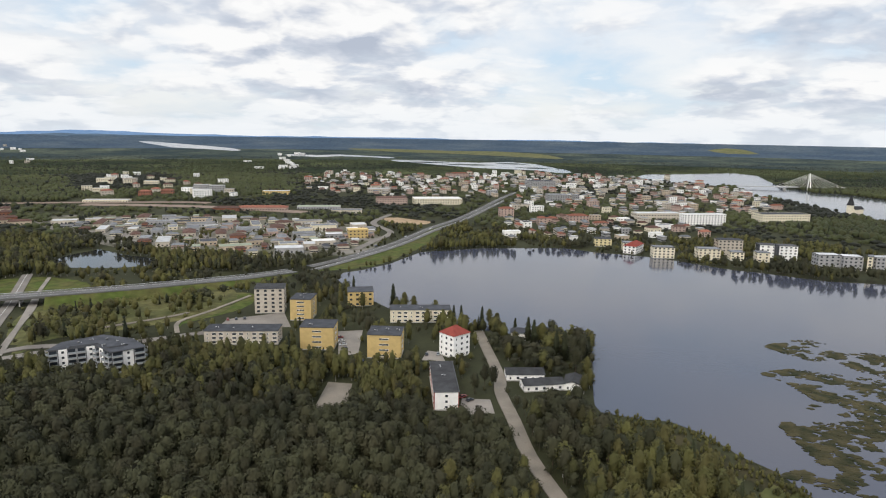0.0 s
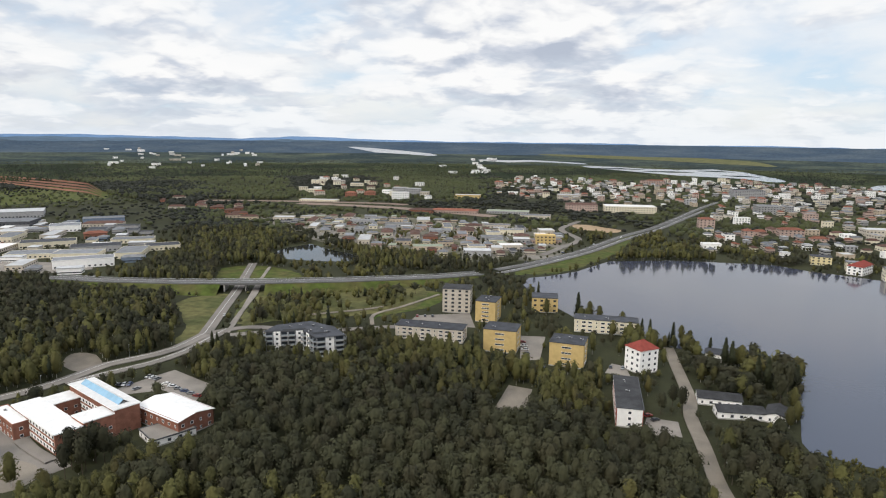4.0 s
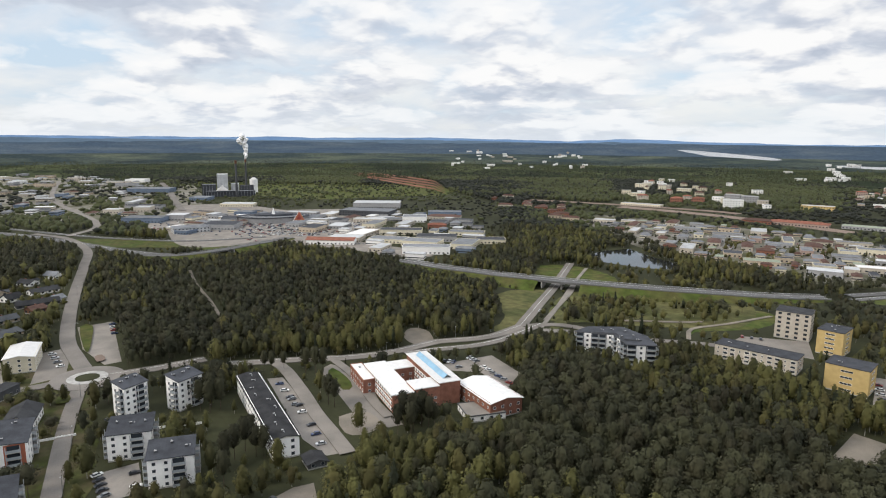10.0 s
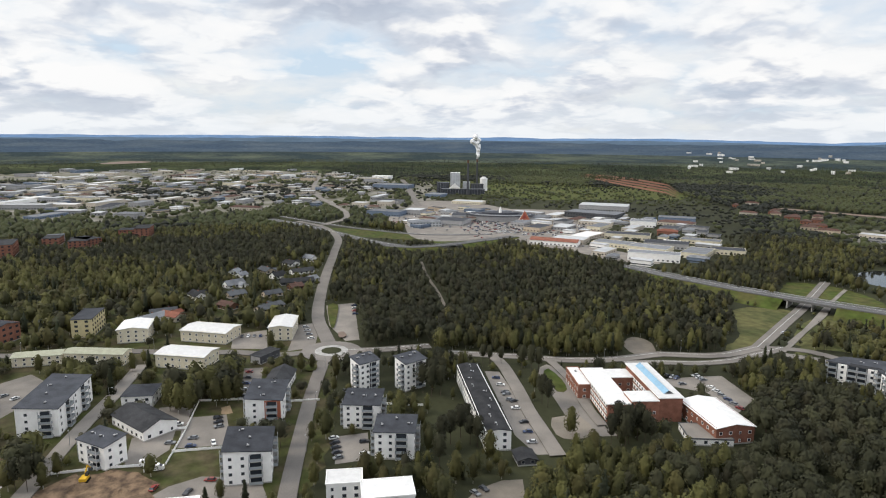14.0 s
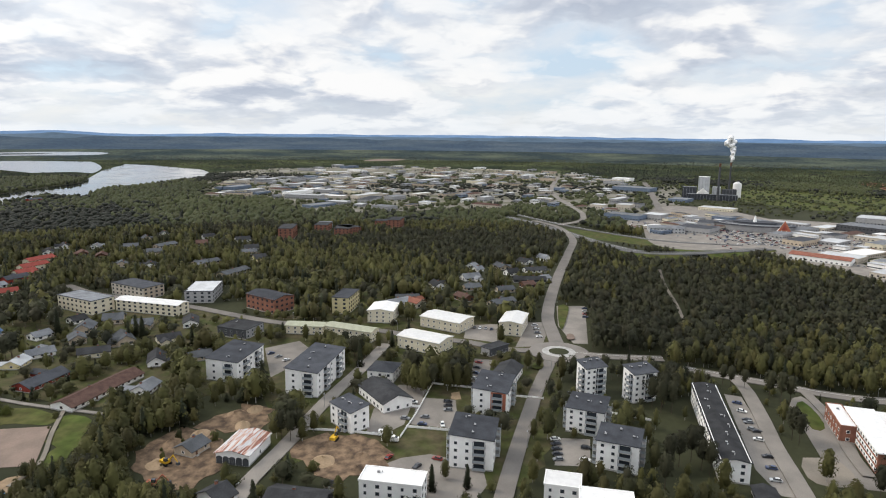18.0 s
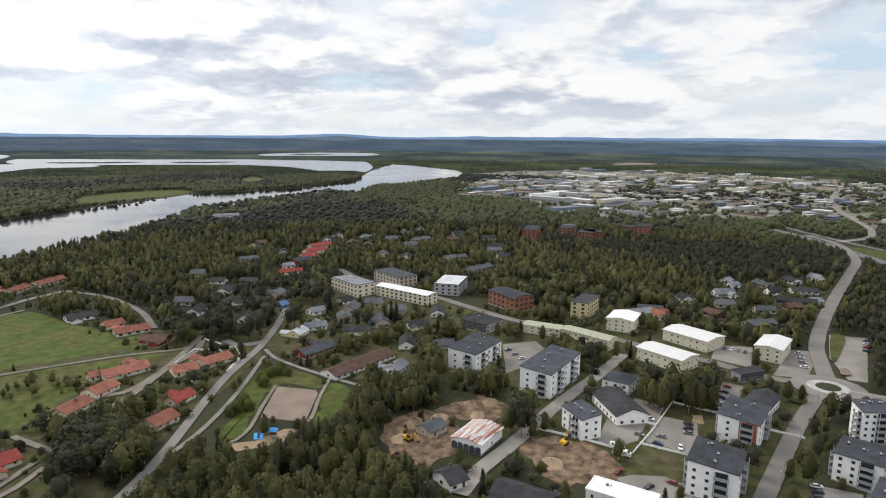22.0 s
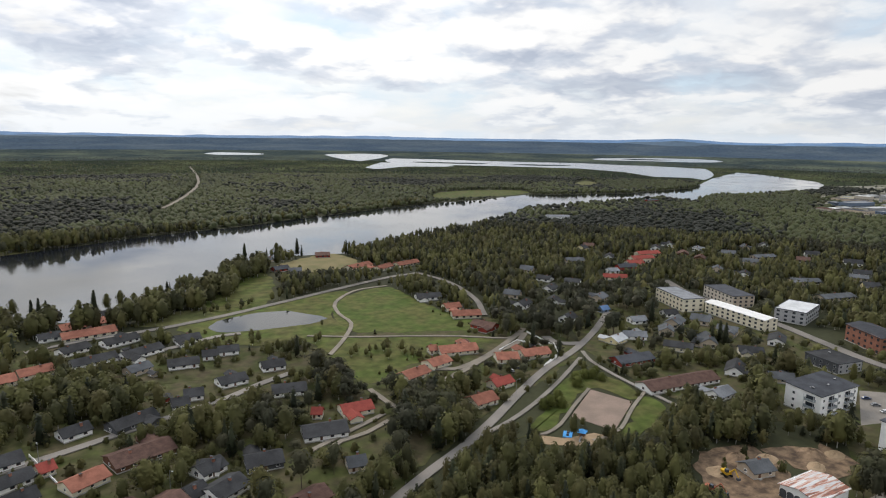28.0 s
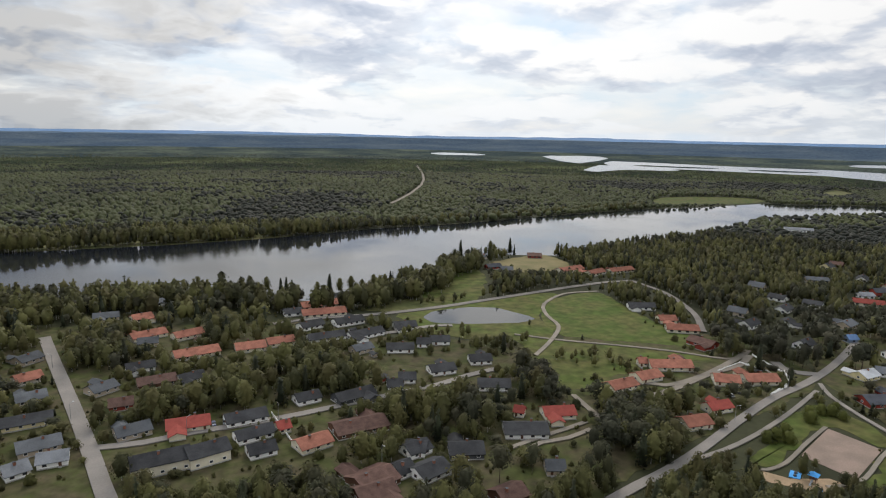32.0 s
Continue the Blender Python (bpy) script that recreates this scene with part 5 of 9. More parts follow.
def clump_mesh(c, d, s, rnd):
    """Each clump of leaves is one small uneven triangle."""
    v, f = [], []
    for p, n, r in zip(c, d, s):
        n = Vector(n)
        u = n.orthogonal().normalized()
        w = n.cross(u)
        t = rnd.uniform(0, 6.28)
        u, w = u * math.cos(t) + w * math.sin(t), w * math.cos(t) - u * math.sin(t)
        p = Vector(p)
        k = len(v)
        v += [tuple(p + u * r * rnd.uniform(0.9, 1.5) - n * r * 0.2), tuple(p - u * r * 0.7 + w * r * rnd.uniform(0.7, 1.3)), tuple(p - u * r * 0.7 - w * r * rnd.uniform(0.7, 1.3) + n * r * 0.2)]
        f.append((k, k + 1, k + 2))
    return np.array(v), np.array(f)


def leaf_ways(v):
    """The way a rounded crown of height 1 faces at each of its points."""
    q = np.column_stack([v[:, 0] / 0.19, v[:, 1] / 0.19, (v[:, 2] - 0.60) / 0.38 + 0.40])
    return q / np.maximum(np.linalg.norm(q, axis=1), 1e-6)[:, None]


def set_ways(me, q):
    me.attributes.new("leaf_way", "FLOAT_VECTOR", "POINT").data.foreach_set("vector", np.ascontiguousarray(q, np.float32).ravel())
    return me


def set_tones(me, tones):
    me.attributes.new("tree_tone", "FLOAT", "POINT").data.foreach_set("value", np.ascontiguousarray(tones, np.float32))
    return me


def trunk_mesh(kind, rnd):
    g = Geo()
    bark = M["birchbark"] if kind == "birch" else M["bark"]
    top = 0.92 if kind != "willow" else 0.5
    g.tube((0, 0, -0.02), (0.004, 0.003, top * 0.5), 0.013, 0.009, bark, 6)
    g.tube((0.004, 0.003, top * 0.5), (0, 0, top), 0.009, 0.002, bark, 5)
    for i in range(7):
        z = rnd.uniform(0.35, 0.8) * top
        a = rnd.uniform(0, 6.28)
        q = rnd.uniform(0.08, 0.15) * (2 if kind == "willow" else 1)
        g.tube((0, 0, z), (q * math.cos(a), q * math.sin(a), z + 0.09), 0.005, 0.002, bark, 4)
    return g.mesh("trunk")


TREE_LABEL = dict(birch="birch tree in fresh green spring leaf", pine="dark green pine tree with a bare lower trunk", spruce="dark narrow spruce tree", willow="round yellow-green willow bush")
TREES = {}


def tree_thing(kind, x, y, h, turn, variant, z=0.0):
    key = (kind, variant)
    k = h * dict(pine=0.76, birch=0.92).get(kind, 1.0)
    m = pose(x, y, z, 0, 0, turn) @ Matrix.Diagonal((k, k, h * 0.92, 1))
    if key not in TREES:
        rnd = random.Random(variant * 31 + len(kind))
        n = dict(birch=480, pine=420, spruce=520, willow=480)[kind]
        v, f = whole_crown(rnd, kind, n, dict(birch=0.030, pine=0.032, spruce=0.026, willow=0.055)[kind], 9, 6)
        e = root("tree" if kind != "willow" else "bush", 0, 0, 0, TREE_LABEL[kind], "tree" if kind != "willow" else "bush", "single trees", z=0)
        part("trunk", trunk_mesh(kind, rnd), e)
        part("crown", set_tones(set_ways(raw_mesh("crown", v, f, [M[kind]]), leaf_ways(v)), np.full(len(v), 0.5)), e)
        e.matrix_basis = m
        TREES[key] = e
        return e
    made = copy_thing(TREES[key], Matrix.Identity(4))
    made.matrix_basis = m
    return made


def wood(name, kind, pts, hts, clumps, size, label, seed, variants=8, trunks=True, spread=1.0, mat=None, width=None, hull=(5, 2)):
    """Many trees of one kind in one mesh: pts are their feet, hts their heights."""
    if not len(pts):
        return
    rnd = random.Random(seed)
    rng = np.random.default_rng(seed)
    protos = []
    for k in range(variants):
        v, f = whole_crown(rnd, kind, clumps, size, *hull)
        idx = np.zeros(len(f), int)
        if trunks:
            n = len(v)
            tv = np.array([(0.012, 0, 0), (-0.006, 0.010, 0), (-0.006, -0.010, 0), (0, 0, 0.8)])
            tf = np.array([(0, 1, 3), (1, 2, 3), (2, 0, 3)]) + n
            v, f, idx = np.vstack([v, tv]), np.vstack([f, tf]), np.concatenate([idx, np.ones(3, int)])
        protos.append((v, f, idx))
    pick = rng.integers(0, variants, len(pts))
    ang = rng.uniform(0, 6.28, len(pts))
    wide = rng.uniform(0.85, 1.3, len(pts)) * spread * (1.0 if width is None else width)
    tone = np.clip(rng.normal(0.5, 0.26 / spread ** 1.5, len(pts)), 0, 1)
    V, Q, T, Fc, I, base = [], [], [], [], [], 0
    for k, (v, f, idx) in enumerate(protos):
        q = leaf_ways(v)
        if spread > 1.5:
            # tops of a closed canopy face the sky
            q = q + np.array([0, 0, 1.6])
            q /= np.linalg.norm(q, axis=1)[:, None]
        sel = np.where(pick == k)[0]
        if not len(sel):
            continue
        ca, sa = np.cos(ang[sel])[:, None], np.sin(ang[sel])[:, None]
        h, wd = hts[sel][:, None], wide[sel][:, None]
        X = (v[:, 0] * ca - v[:, 1] * sa) * h * wd + pts[sel, 0][:, None]
        Y = (v[:, 0] * sa + v[:, 1] * ca) * h * wd + pts[sel, 1][:, None]
        Z = v[:, 2] * h + pts[sel, 2][:, None]
        V.append(np.stack([X, Y, Z], -1).reshape(-1, 3))
        T.append(np.repeat(tone[sel], len(v)))
        Q.append(np.stack([q[:, 0] * ca - q[:, 1] * sa, q[:, 0] * sa + q[:, 1] * ca, np.broadcast_to(q[:, 2], X.shape)], -1).reshape(-1, 3))
        Fc.append((f[None] + (np.arange(len(sel)) * len(v))[:, None, None]).reshape(-1, 3) + base)
        I.append(np.tile(idx, len(sel)))
        base += len(sel) * len(v)
    me = raw_mesh(name, np.vstack(V), np.vstack(Fc), [mat or M[kind], M["birchbark"] if kind == "birch" else M["bark"]], np.concatenate(I))
    ob = new(name, set_tones(set_ways(me, np.vstack(Q)), np.concatenate(T)))
    return tagged(ob, label, "trees", kind="stuff")

# ---- water ----
sweep("lake", [(9.6, 565, 593), (7.2, 509, 608), (4.7, 469, 637), (1.9, 444, 702), (-3.5, 420, 733), (-7.5, 411, 743), (-11.0, 411, 754), (-13.5, 402, 737), (-14.2, 308, 736), (-14.9, 299, 735), (-18.5, 298, 727), (-20.8, 300, 716), (-23.1, 294, 700), (-24.8, 287, 693), (-26.6, 278, 692), (-29.5, 271, 686), (-31.5, 261, 684), (-36.0, 243, 706), (-40.7, 214, 718), (-46.9, 189, 723)], M["lake"], 0.15, "calm dark grey-blue lake")
sweep("river", [(194.2, 555, 783), (189.3, 577, 790), (183.8, 557, 778), (177.6, 543, 774), (170.9, 507, 791), (165.6, 491, 821), (161.2, 514, 862), (155.6, 584, 903), (153.6, 643, 919), (150.6, 688, 957), (142.5, 706, 1092), (136.7, 817, 1218), (133.0, 867, 1282), (127.8, 1148, 1454), (125.6, 1191, 1450), (122.3, 1281, 1512), (119.5, 1344, 1553), (117.0, 1438, 1671), (114.5, 1393, 1799), (113.0, 1561, 2302), (111.3, 1603, 2721), (109.5, 1667, 2624), (107.2, 1782, 2416), (105.0, 1895, 2272)], M["river"], 0.15, "wide bright river", cols=16)
sweep("river", [(140.8, 2904, 3428), (136.6, 2787, 3360), (131.9, 2743, 3243), (128.0, 2712, 3210), (123.9, 2683, 3214), (120.1, 2502, 3102), (117.7, 2257, 3074), (114.8, 2264, 2993), (113.0, 2122, 2928)], M["farwater"], 0.25, "far arm of the river behind a wooded point")
sweep("river", [(-16.6, 2003, 2326), (-19.7, 1932, 2405), (-24.0, 1901, 2614), (-25.7, 1598, 2515), (-27.3, 1534, 2000), (-30.0, 1371, 1798), (-31.9, 1315, 1792), (-34.3, 1213, 1719), (-38.0, 1157, 1600)], M["farwater"], 0.15, "wide river beyond the town")
sweep("bay", [(4.7, 2999, 3154), (2.2, 2812, 3098), (-0.8, 2613, 2970), (-3.2, 2479, 2960), (-5.9, 2442, 3081), (-8.1, 2403, 2901), (-9.8, 2289, 2598), (-11.2, 2248, 2424)], M["farwater"], 0.25, "far shallow bay of the river")
sweep("bay", [(13.7, 3576, 3791), (10.9, 3377, 3655), (9.0, 3518, 3776), (6.6, 3440, 3601), (4.2, 3262, 3446)], M["farwater"], 0.3, "far arm of the river")
sweep("bay", [(25.0, 6884, 7660), (22.6, 5009, 6597), (20.0, 4630, 5579), (17.2, 4194, 4684)], M["farwater"], 0.6, "far bright reach of the river")
sweep("bay", [(122.8, 3664, 3953), (117.7, 3682, 4240), (114.7, 3662, 4227), (112.4, 3780, 4117)], M["farwater"], 0.5, "far bright lake")
sweep("bay", [(155.8, 3869, 4135), (154.3, 3764, 4210), (150.9, 3801, 4071)], M["farwater"], 0.5, "far bright lake")
sweep("bay", [(146.0, 3761, 4037), (144.3, 3233, 4032), (142.8, 3044, 4134), (140.4, 3582, 4035)], M["farwater"], 0.5, "far bright lake")
sweep("bay", [(142.4, 2404, 2558), (141.1, 2397, 2926), (139.0, 2586, 2921), (134.6, 2627, 2768)], M["farwater"], 0.4, "far arm of the river")
sweep("pond", [(156.1, 435, 454), (154.5, 430, 464), (151.9, 430, 474), (149.4, 434, 475), (147.4, 438, 462), (145.9, 447, 454)], M["pond"], 0.18, "park pond with grassy banks")
sweep("pond", [(31.8, 707, 732), (30.3, 689, 761), (28.3, 676, 785), (26.3, 670, 734), (24.3, 674, 710)], M["pond"], 0.15, "small dark pond among birches")

# ---- low wooded islets in the far bays ----
for islet in ([(3.6, 2880, 2930), (1.4, 2860, 2950), (-0.6, 2850, 2890)], [(-0.2, 2720, 2760), (-2.6, 2690, 2780), (-4.6, 2720, 2750)], [(-4.4, 2880, 2930), (-6.2, 2840, 2930), (-7.6, 2850, 2880)], [(-6.2, 2560, 2590), (-8.0, 2530, 2600), (-9.4, 2520, 2545)], [(138.4, 2960, 3060), (135.0, 2900, 3010), (131.6, 2930, 2990)], [(129.6, 2880, 2950), (126.8, 2850, 2960), (124.4, 2900, 2950)], [(120.4, 3850, 3990), (118.4, 3830, 4000), (116.2, 3900, 3980)]):
    sweep("islet", islet, M["land_b"], 0.75, "low dark islet with reeds and young trees", ragged=0.006, taper=1.2, cols=5)

# ---- reed islets and marsh ----
reed_bed([(-27.8, 440, 447), (-29.3, 432, 466), (-30.9, 425, 473), (-31.7, 430, 470), (-32.6, 444, 461)], 15)
reed_bed([(-32.3, 443, 454), (-33.5, 425, 459), (-34.6, 422, 464), (-35.6, 420, 466), (-38.7, 419, 474)], 16)
reed_bed([(-27.8, 386, 392), (-29.5, 379, 405), (-30.3, 370, 406), (-31.5, 360, 407), (-33.5, 354, 412), (-36.0, 343, 419), (-40.4, 332, 427)], 17)
reed_bed([(-31.3, 347, 356), (-32.9, 340, 358), (-34.8, 332, 354), (-37.4, 323, 349)], 18)
reed_bed([(-29.6, 316, 324), (-31.2, 298, 331), (-32.8, 283, 336), (-34.7, 279, 342), (-36.5, 276, 345), (-41.1, 255, 345)], 19)
reed_bed([(-30.1, 268, 272), (-31.9, 268, 282), (-33.5, 266, 291), (-35.3, 269, 292), (-37.9, 262, 290)], 20)
sweep("marsh", [(-19.1, 272, 290), (-21.5, 271, 288), (-23.8, 271, 283), (-25.2, 263, 277), (-27.9, 254, 275), (-30.4, 251, 272), (-32.5, 248, 269), (-36.9, 235, 253)], M["reed"], 0.1, "dry brown marsh grass by the lake", ragged=0.03, clear=False)
for strip in ([(-21.8, 264, 273), (-23.6, 258, 273), (-25.4, 253, 265), (-27.2, 250, 257)], [(-28.4, 247, 256), (-30.6, 240, 259), (-33.0, 233, 254), (-36.2, 223, 242)]):
    sweep("dry_grass", strip, M["meadow"], 0.14, "pale dry grass along the lake shore", ragged=0.03, clear=False)

# ---- grass, fields and yards ----
patch("lawn", [(-175, 422), (-148, 459), (-145, 491), (-155, 509), (-167, 490), (-167, 443), (-179, 428), (-170, 403)], M["lawn"], 0.05, "green lawn by the road")
patch("meadow", [(-261, 374), (-239, 389), (-185, 428), (-155, 509), (-209, 488), (-276, 467), (-294, 436)], M["meadow"], 0.04, "rough yellow-green grass", clear=False)
patch("meadow", [(-376, 541), (-340, 554), (-307, 539), (-294, 515), (-346, 497)], M["grass"], 0.04, "grass beside the ramp", rag=2.0)
patch("lakeside_grass", [(-118, 603), (-80, 687), (-32, 844), (-2, 909), (-9, 808), (-27, 726), (-53, 652), (-77, 616)], M["grass"], 0.04, "green grass between highway and lake", rag=2.0)
patch("court", [(-59, 323), (-46, 321), (-45, 295), (-60, 284)], M["gravel"], 0.08, "pale gravel sports court in the wood", soft=False)
patch("car_park", [(11, 304), (25, 303), (26, 287), (9, 285)], M["asphalt"], 0.08, "asphalt car park beside the flats", soft=False)
patch("car_park", [(-68, 411), (-52, 414), (-49, 368), (-60, 363)], M["asphalt"], 0.08, "asphalt yard between yellow flats", soft=False)
patch("car_park", [(-149, 435), (-114, 454), (-101, 419), (-149, 414)], M["asphalt"], 0.08, "asphalt yard of the flats", soft=False)
patch("car_park", [(-8, 375), (0, 372), (3, 356), (-11, 358)], M["asphalt"], 0.08, "small asphalt yard", soft=False)
patch("sand_yard", [(-95, 978), (-72, 994), (-41, 971), (-18, 955), (-27, 924), (-58, 926), (-77, 942)], M["sand"], 0.08, "bare sandy building ground", rag=2.0)
patch("school_yard", [(-295, 208), (-265, 208), (-228, 191), (-207, 185), (-219, 173), (-259, 186), (-284, 195)], M["asphalt"], 0.08, "paved school yard")
patch("car_park", [(-250, 252), (-245, 272), (-240, 286), (-210, 275), (-200, 250), (-226, 260), (-241, 249)], M["asphalt"], 0.09, "school car park", soft=False)
patch("car_park", [(-300, 170), (-296, 177), (-204, 151), (-207, 143), (-226, 144)], M["asphalt"], 0.08, "car park beside the long white block", soft=False)
patch("school_lawn", [(-289, 205), (-272, 202), (-259, 196), (-259, 190), (-281, 196)], M["lawn"], 0.14, "grass patch by the school")
patch("school_sand", [(-234, 169), (-229, 182), (-213, 177), (-212, 165), (-219, 161)], M["gravel"], 0.12, "gravel school play yard")
patch("lay_by", [(-314, 284), (-313, 292), (-300, 292), (-280, 276), (-286, 267), (-302, 271)], M["gravel"], 0.08, "gravel lay-by")
patch("meadow", [(-337, 410), (-322, 445), (-299, 425), (-267, 349), (-270, 322), (-290, 359)], M["meadow"], 0.04, "rough verge grass", rag=2.0)
patch("meadow", [(-383, 531), (-365, 544), (-337, 491), (-351, 480)], M["grass"], 0.04, "verge grass by the ramp", rag=2.0)
patch("meadow", [(-292, 471), (-189, 534), (-159, 451), (-243, 392), (-245, 372), (-247, 354), (-277, 429)], M["meadow"], 0.03, "rough yellow-green verge", clear=False)
patch("car_park", [(-304, 14), (-300, 32), (-268, 30), (-274, 9)], M["asphalt"], 0.09, "car park of the flats", soft=False)
patch("lawn", [(-273, 8), (-267, 27), (-241, 25), (-236, 15), (-244, 0)], M["garden"], 0.07, "lawn beside white flats", soft=False)
patch("lawn", [(-314, 17), (-317, 31), (-298, 35), (-303, 17)], M["lawn"], 0.06, "lawn by the car park", soft=False)
patch("sand_yard", [(-305, 28), (-310, 35), (-300, 35), (-301, 29)], M["sand"], 0.1, "worn sand patch", rag=2.0)
patch("car_park", [(-292, -8), (-295, 10), (-274, 6), (-264, -4), (-266, -11)], M["asphalt"], 0.08, "asphalt yard", soft=False)
patch("car_park", [(-321, 4), (-318, 20), (-291, 12), (-295, -1)], M["asphalt"], 0.075, "asphalt yard", soft=False)
patch("car_park", [(-359, 49), (-356, 59), (-309, 48), (-315, 40)], M["asphalt"], 0.08, "narrow asphalt yard", soft=False)
patch("car_park", [(-425, 52), (-427, 74), (-387, 67), (-397, 47)], M["asphalt"], 0.08, "asphalt yard with parked cars", soft=False)
patch("car_park", [(-430, 96), (-430, 112), (-379, 94), (-378, 77)], M["asphalt"], 0.08, "asphalt yard by the roundabout", soft=False)
patch("car_park", [(-257, 72), (-255, 86), (-232, 79), (-234, 65)], M["asphalt"], 0.08, "car park of the flats", soft=False)
patch("car_park", [(-194, 108), (-193, 127), (-172, 111), (-181, 94)], M["gravel"], 0.08, "gravel yard at the wood's edge")
patch("car_park", [(-472, 127), (-471, 149), (-382, 124), (-383, 115), (-421, 115)], M["asphalt"], 0.08, "car park by the main road", soft=False)
patch("traffic_island", [(-470, 128), (-467, 135), (-428, 122), (-411, 115), (-423, 116)], M["grass"], 0.95, "long grassy traffic island beside the street")
patch("traffic_island", [(-399, 115), (-400, 119), (-390, 118), (-389, 113)], M["clay"], 1.0, "small paved traffic island")
patch("traffic_island", [(-347, 82), (-346, 87), (-338, 84), (-340, 79)], M["grass"], 1.0, "small grassy traffic island")
patch("building_site", [(-260, -38), (-267, -21), (-255, -3), (-237, -1), (-227, -18), (-234, -32), (-248, -38)], M["soil"], 0.12, "torn-up brown earth of a building site", rag=3.0)
patch("building_site", [(-258, -102), (-273, -94), (-274, -78), (-246, -66), (-232, -67), (-226, -81), (-238, -99)], M["soil"], 0.12, "sandy torn-up building site", rag=3.0)
patch("building_site", [(-282, -85), (-300, -68), (-291, -56), (-276, -58), (-271, -72)], M["soil"], 0.11, "torn-up brown earth", rag=3.0)
patch("car_park", [(-383, -76), (-396, -57), (-370, -43), (-335, -64)], M["asphalt"], 0.08, "asphalt yard of the flats", soft=False)
patch("car_park", [(-237, -5), (-246, 16), (-231, 36), (-212, 31), (-204, 11), (-220, -3)], M["asphalt"], 0.07, "asphalt yard")
patch("play_field", [(-279, -173), (-281, -150), (-246, -139), (-244, -161)], M["clay"], 0.09, "brown clay play field", soft=False)
patch("play_yard", [(-216, -162), (-223, -150), (-237, -144), (-237, -137), (-226, -138), (-217, -147), (-212, -154)], M["sand"], 0.1, "sandy playground")
patch("lawn", [(-293, -151), (-285, -134), (-256, -129), (-245, -135), (-260, -141)], M["grass"], 0.05, "green bank by the play field", rag=2.0)
patch("lawn", [(-293, -194), (-302, -176), (-293, -151), (-283, -152), (-281, -175), (-247, -166), (-224, -160), (-216, -165), (-204, -162), (-242, -174)], M["grass"], 0.04, "grass around the play field", rag=2.0)
patch("gardens", [(125, -480), (33, -468), (-51, -440), (-101, -427), (-145, -370), (-209, -338), (-208, -299), (-191, -253), (-179, -217), (-139, -166), (-72, -182), (70, -244)], M["garden"], 0.01, "mown gardens between the houses", clear=False, rag=2.0)
patch("gardens", [(-253, -334), (-323, -325), (-350, -264), (-327, -212), (-214, -188), (-158, -173), (-125, -164), (-123, -189), (-165, -237)], M["garden"], 0.012, "gardens of the red-roofed houses", clear=False, rag=2.0)
patch("gardens", [(-426, -277), (-499, -204), (-470, -140), (-408, -55), (-335, -64), (-308, -99), (-304, -148), (-339, -219)], M["garden"], 0.014, "gardens among the trees", clear=False, rag=2.0)
patch("gardens", [(-493, -85), (-514, 42), (-398, 105), (-306, 85), (-220, 48), (-247, -20), (-263, -52)], M["garden"], 0.013, "worn grass between the flats", clear=False, rag=2.0)
patch("park", [(-261, -378), (-300, -415), (-344, -417), (-328, -336), (-321, -280), (-297, -293), (-259, -323), (-249, -340)], M["lawn"], 0.05, "wide green park meadow", rag=2.0)
patch("park", [(-166, -424), (-195, -429), (-299, -435), (-300, -415), (-260, -379), (-247, -341), (-213, -313), (-212, -343), (-185, -354), (-170, -372)], M["grass"], 0.04, "green grass round the pond", rag=2.0)
patch("park", [(-209, -307), (-237, -326), (-268, -301), (-305, -264), (-260, -268), (-201, -257), (-204, -281)], M["grass"], 0.045, "park grass below the path", rag=2.0)
patch("field", [(-248, -547), (-280, -563), (-293, -530), (-265, -469), (-219, -420), (-190, -440), (-207, -491)], M["grass"], 0.05, "green paddock", rag=2.0)
patch("field", [(-324, -562), (-396, -578), (-392, -522), (-347, -505), (-314, -523)], M["field"], 0.06, "dry yellow-brown field", rag=2.0)
patch("field", [(-148, -448), (-189, -458), (-195, -429), (-160, -431)], M["meadow"], 0.05, "dry grass by the river", rag=2.0)
patch("lawn", [(51, -270), (27, -266), (22, -244), (19, -225), (46, -237)], M["garden"], 0.05, "mown garden lawn", rag=2.0)
patch("lawn", [(-20, -248), (-44, -258), (-52, -244), (-35, -233), (-17, -232), (-2, -239)], M["garden"], 0.05, "garden lawn", rag=2.0)
patch("lawn", [(-157, -320), (-188, -323), (-190, -307), (-170, -305)], M["garden"], 0.05, "garden lawn", rag=2.0)
patch("lawn", [(-115, -338), (-156, -342), (-180, -344), (-169, -315), (-138, -318)], M["garden"], 0.05, "garden lawn", rag=2.0)
patch("verge", [(-878, 239), (-803, 315), (-705, 381), (-677, 343), (-744, 299), (-803, 245)], M["grass"], 0.06, "green verge between the carriageways")
patch("mall_yard", [(-895, 342), (-841, 390), (-705, 381), (-746, 464), (-780, 523), (-770, 618), (-887, 711), (-962, 645), (-1042, 462), (-1023, 401)], M["asphalt"], 0.07, "wide asphalt yard of the shops")
patch("mall_yard", [(-674, 424), (-674, 482), (-595, 492), (-532, 501), (-496, 486), (-531, 453), (-580, 449)], M["asphalt"], 0.07, "asphalt yard of the shops")
patch("mall_yard", [(-1133, 480), (-1131, 583), (-972, 606), (-779, 626), (-661, 547), (-679, 478), (-698, 392), (-767, 320)], M["asphalt"], 0.06, "wide asphalt yard of the shops")
patch("industry_yard", [(-590, 934), (-473, 980), (-307, 967), (-112, 898), (-78, 722), (-151, 650), (-211, 661), (-327, 684), (-479, 800)], M["yard"], 0.05, "worn grass and gravel of the yards", clear=False)
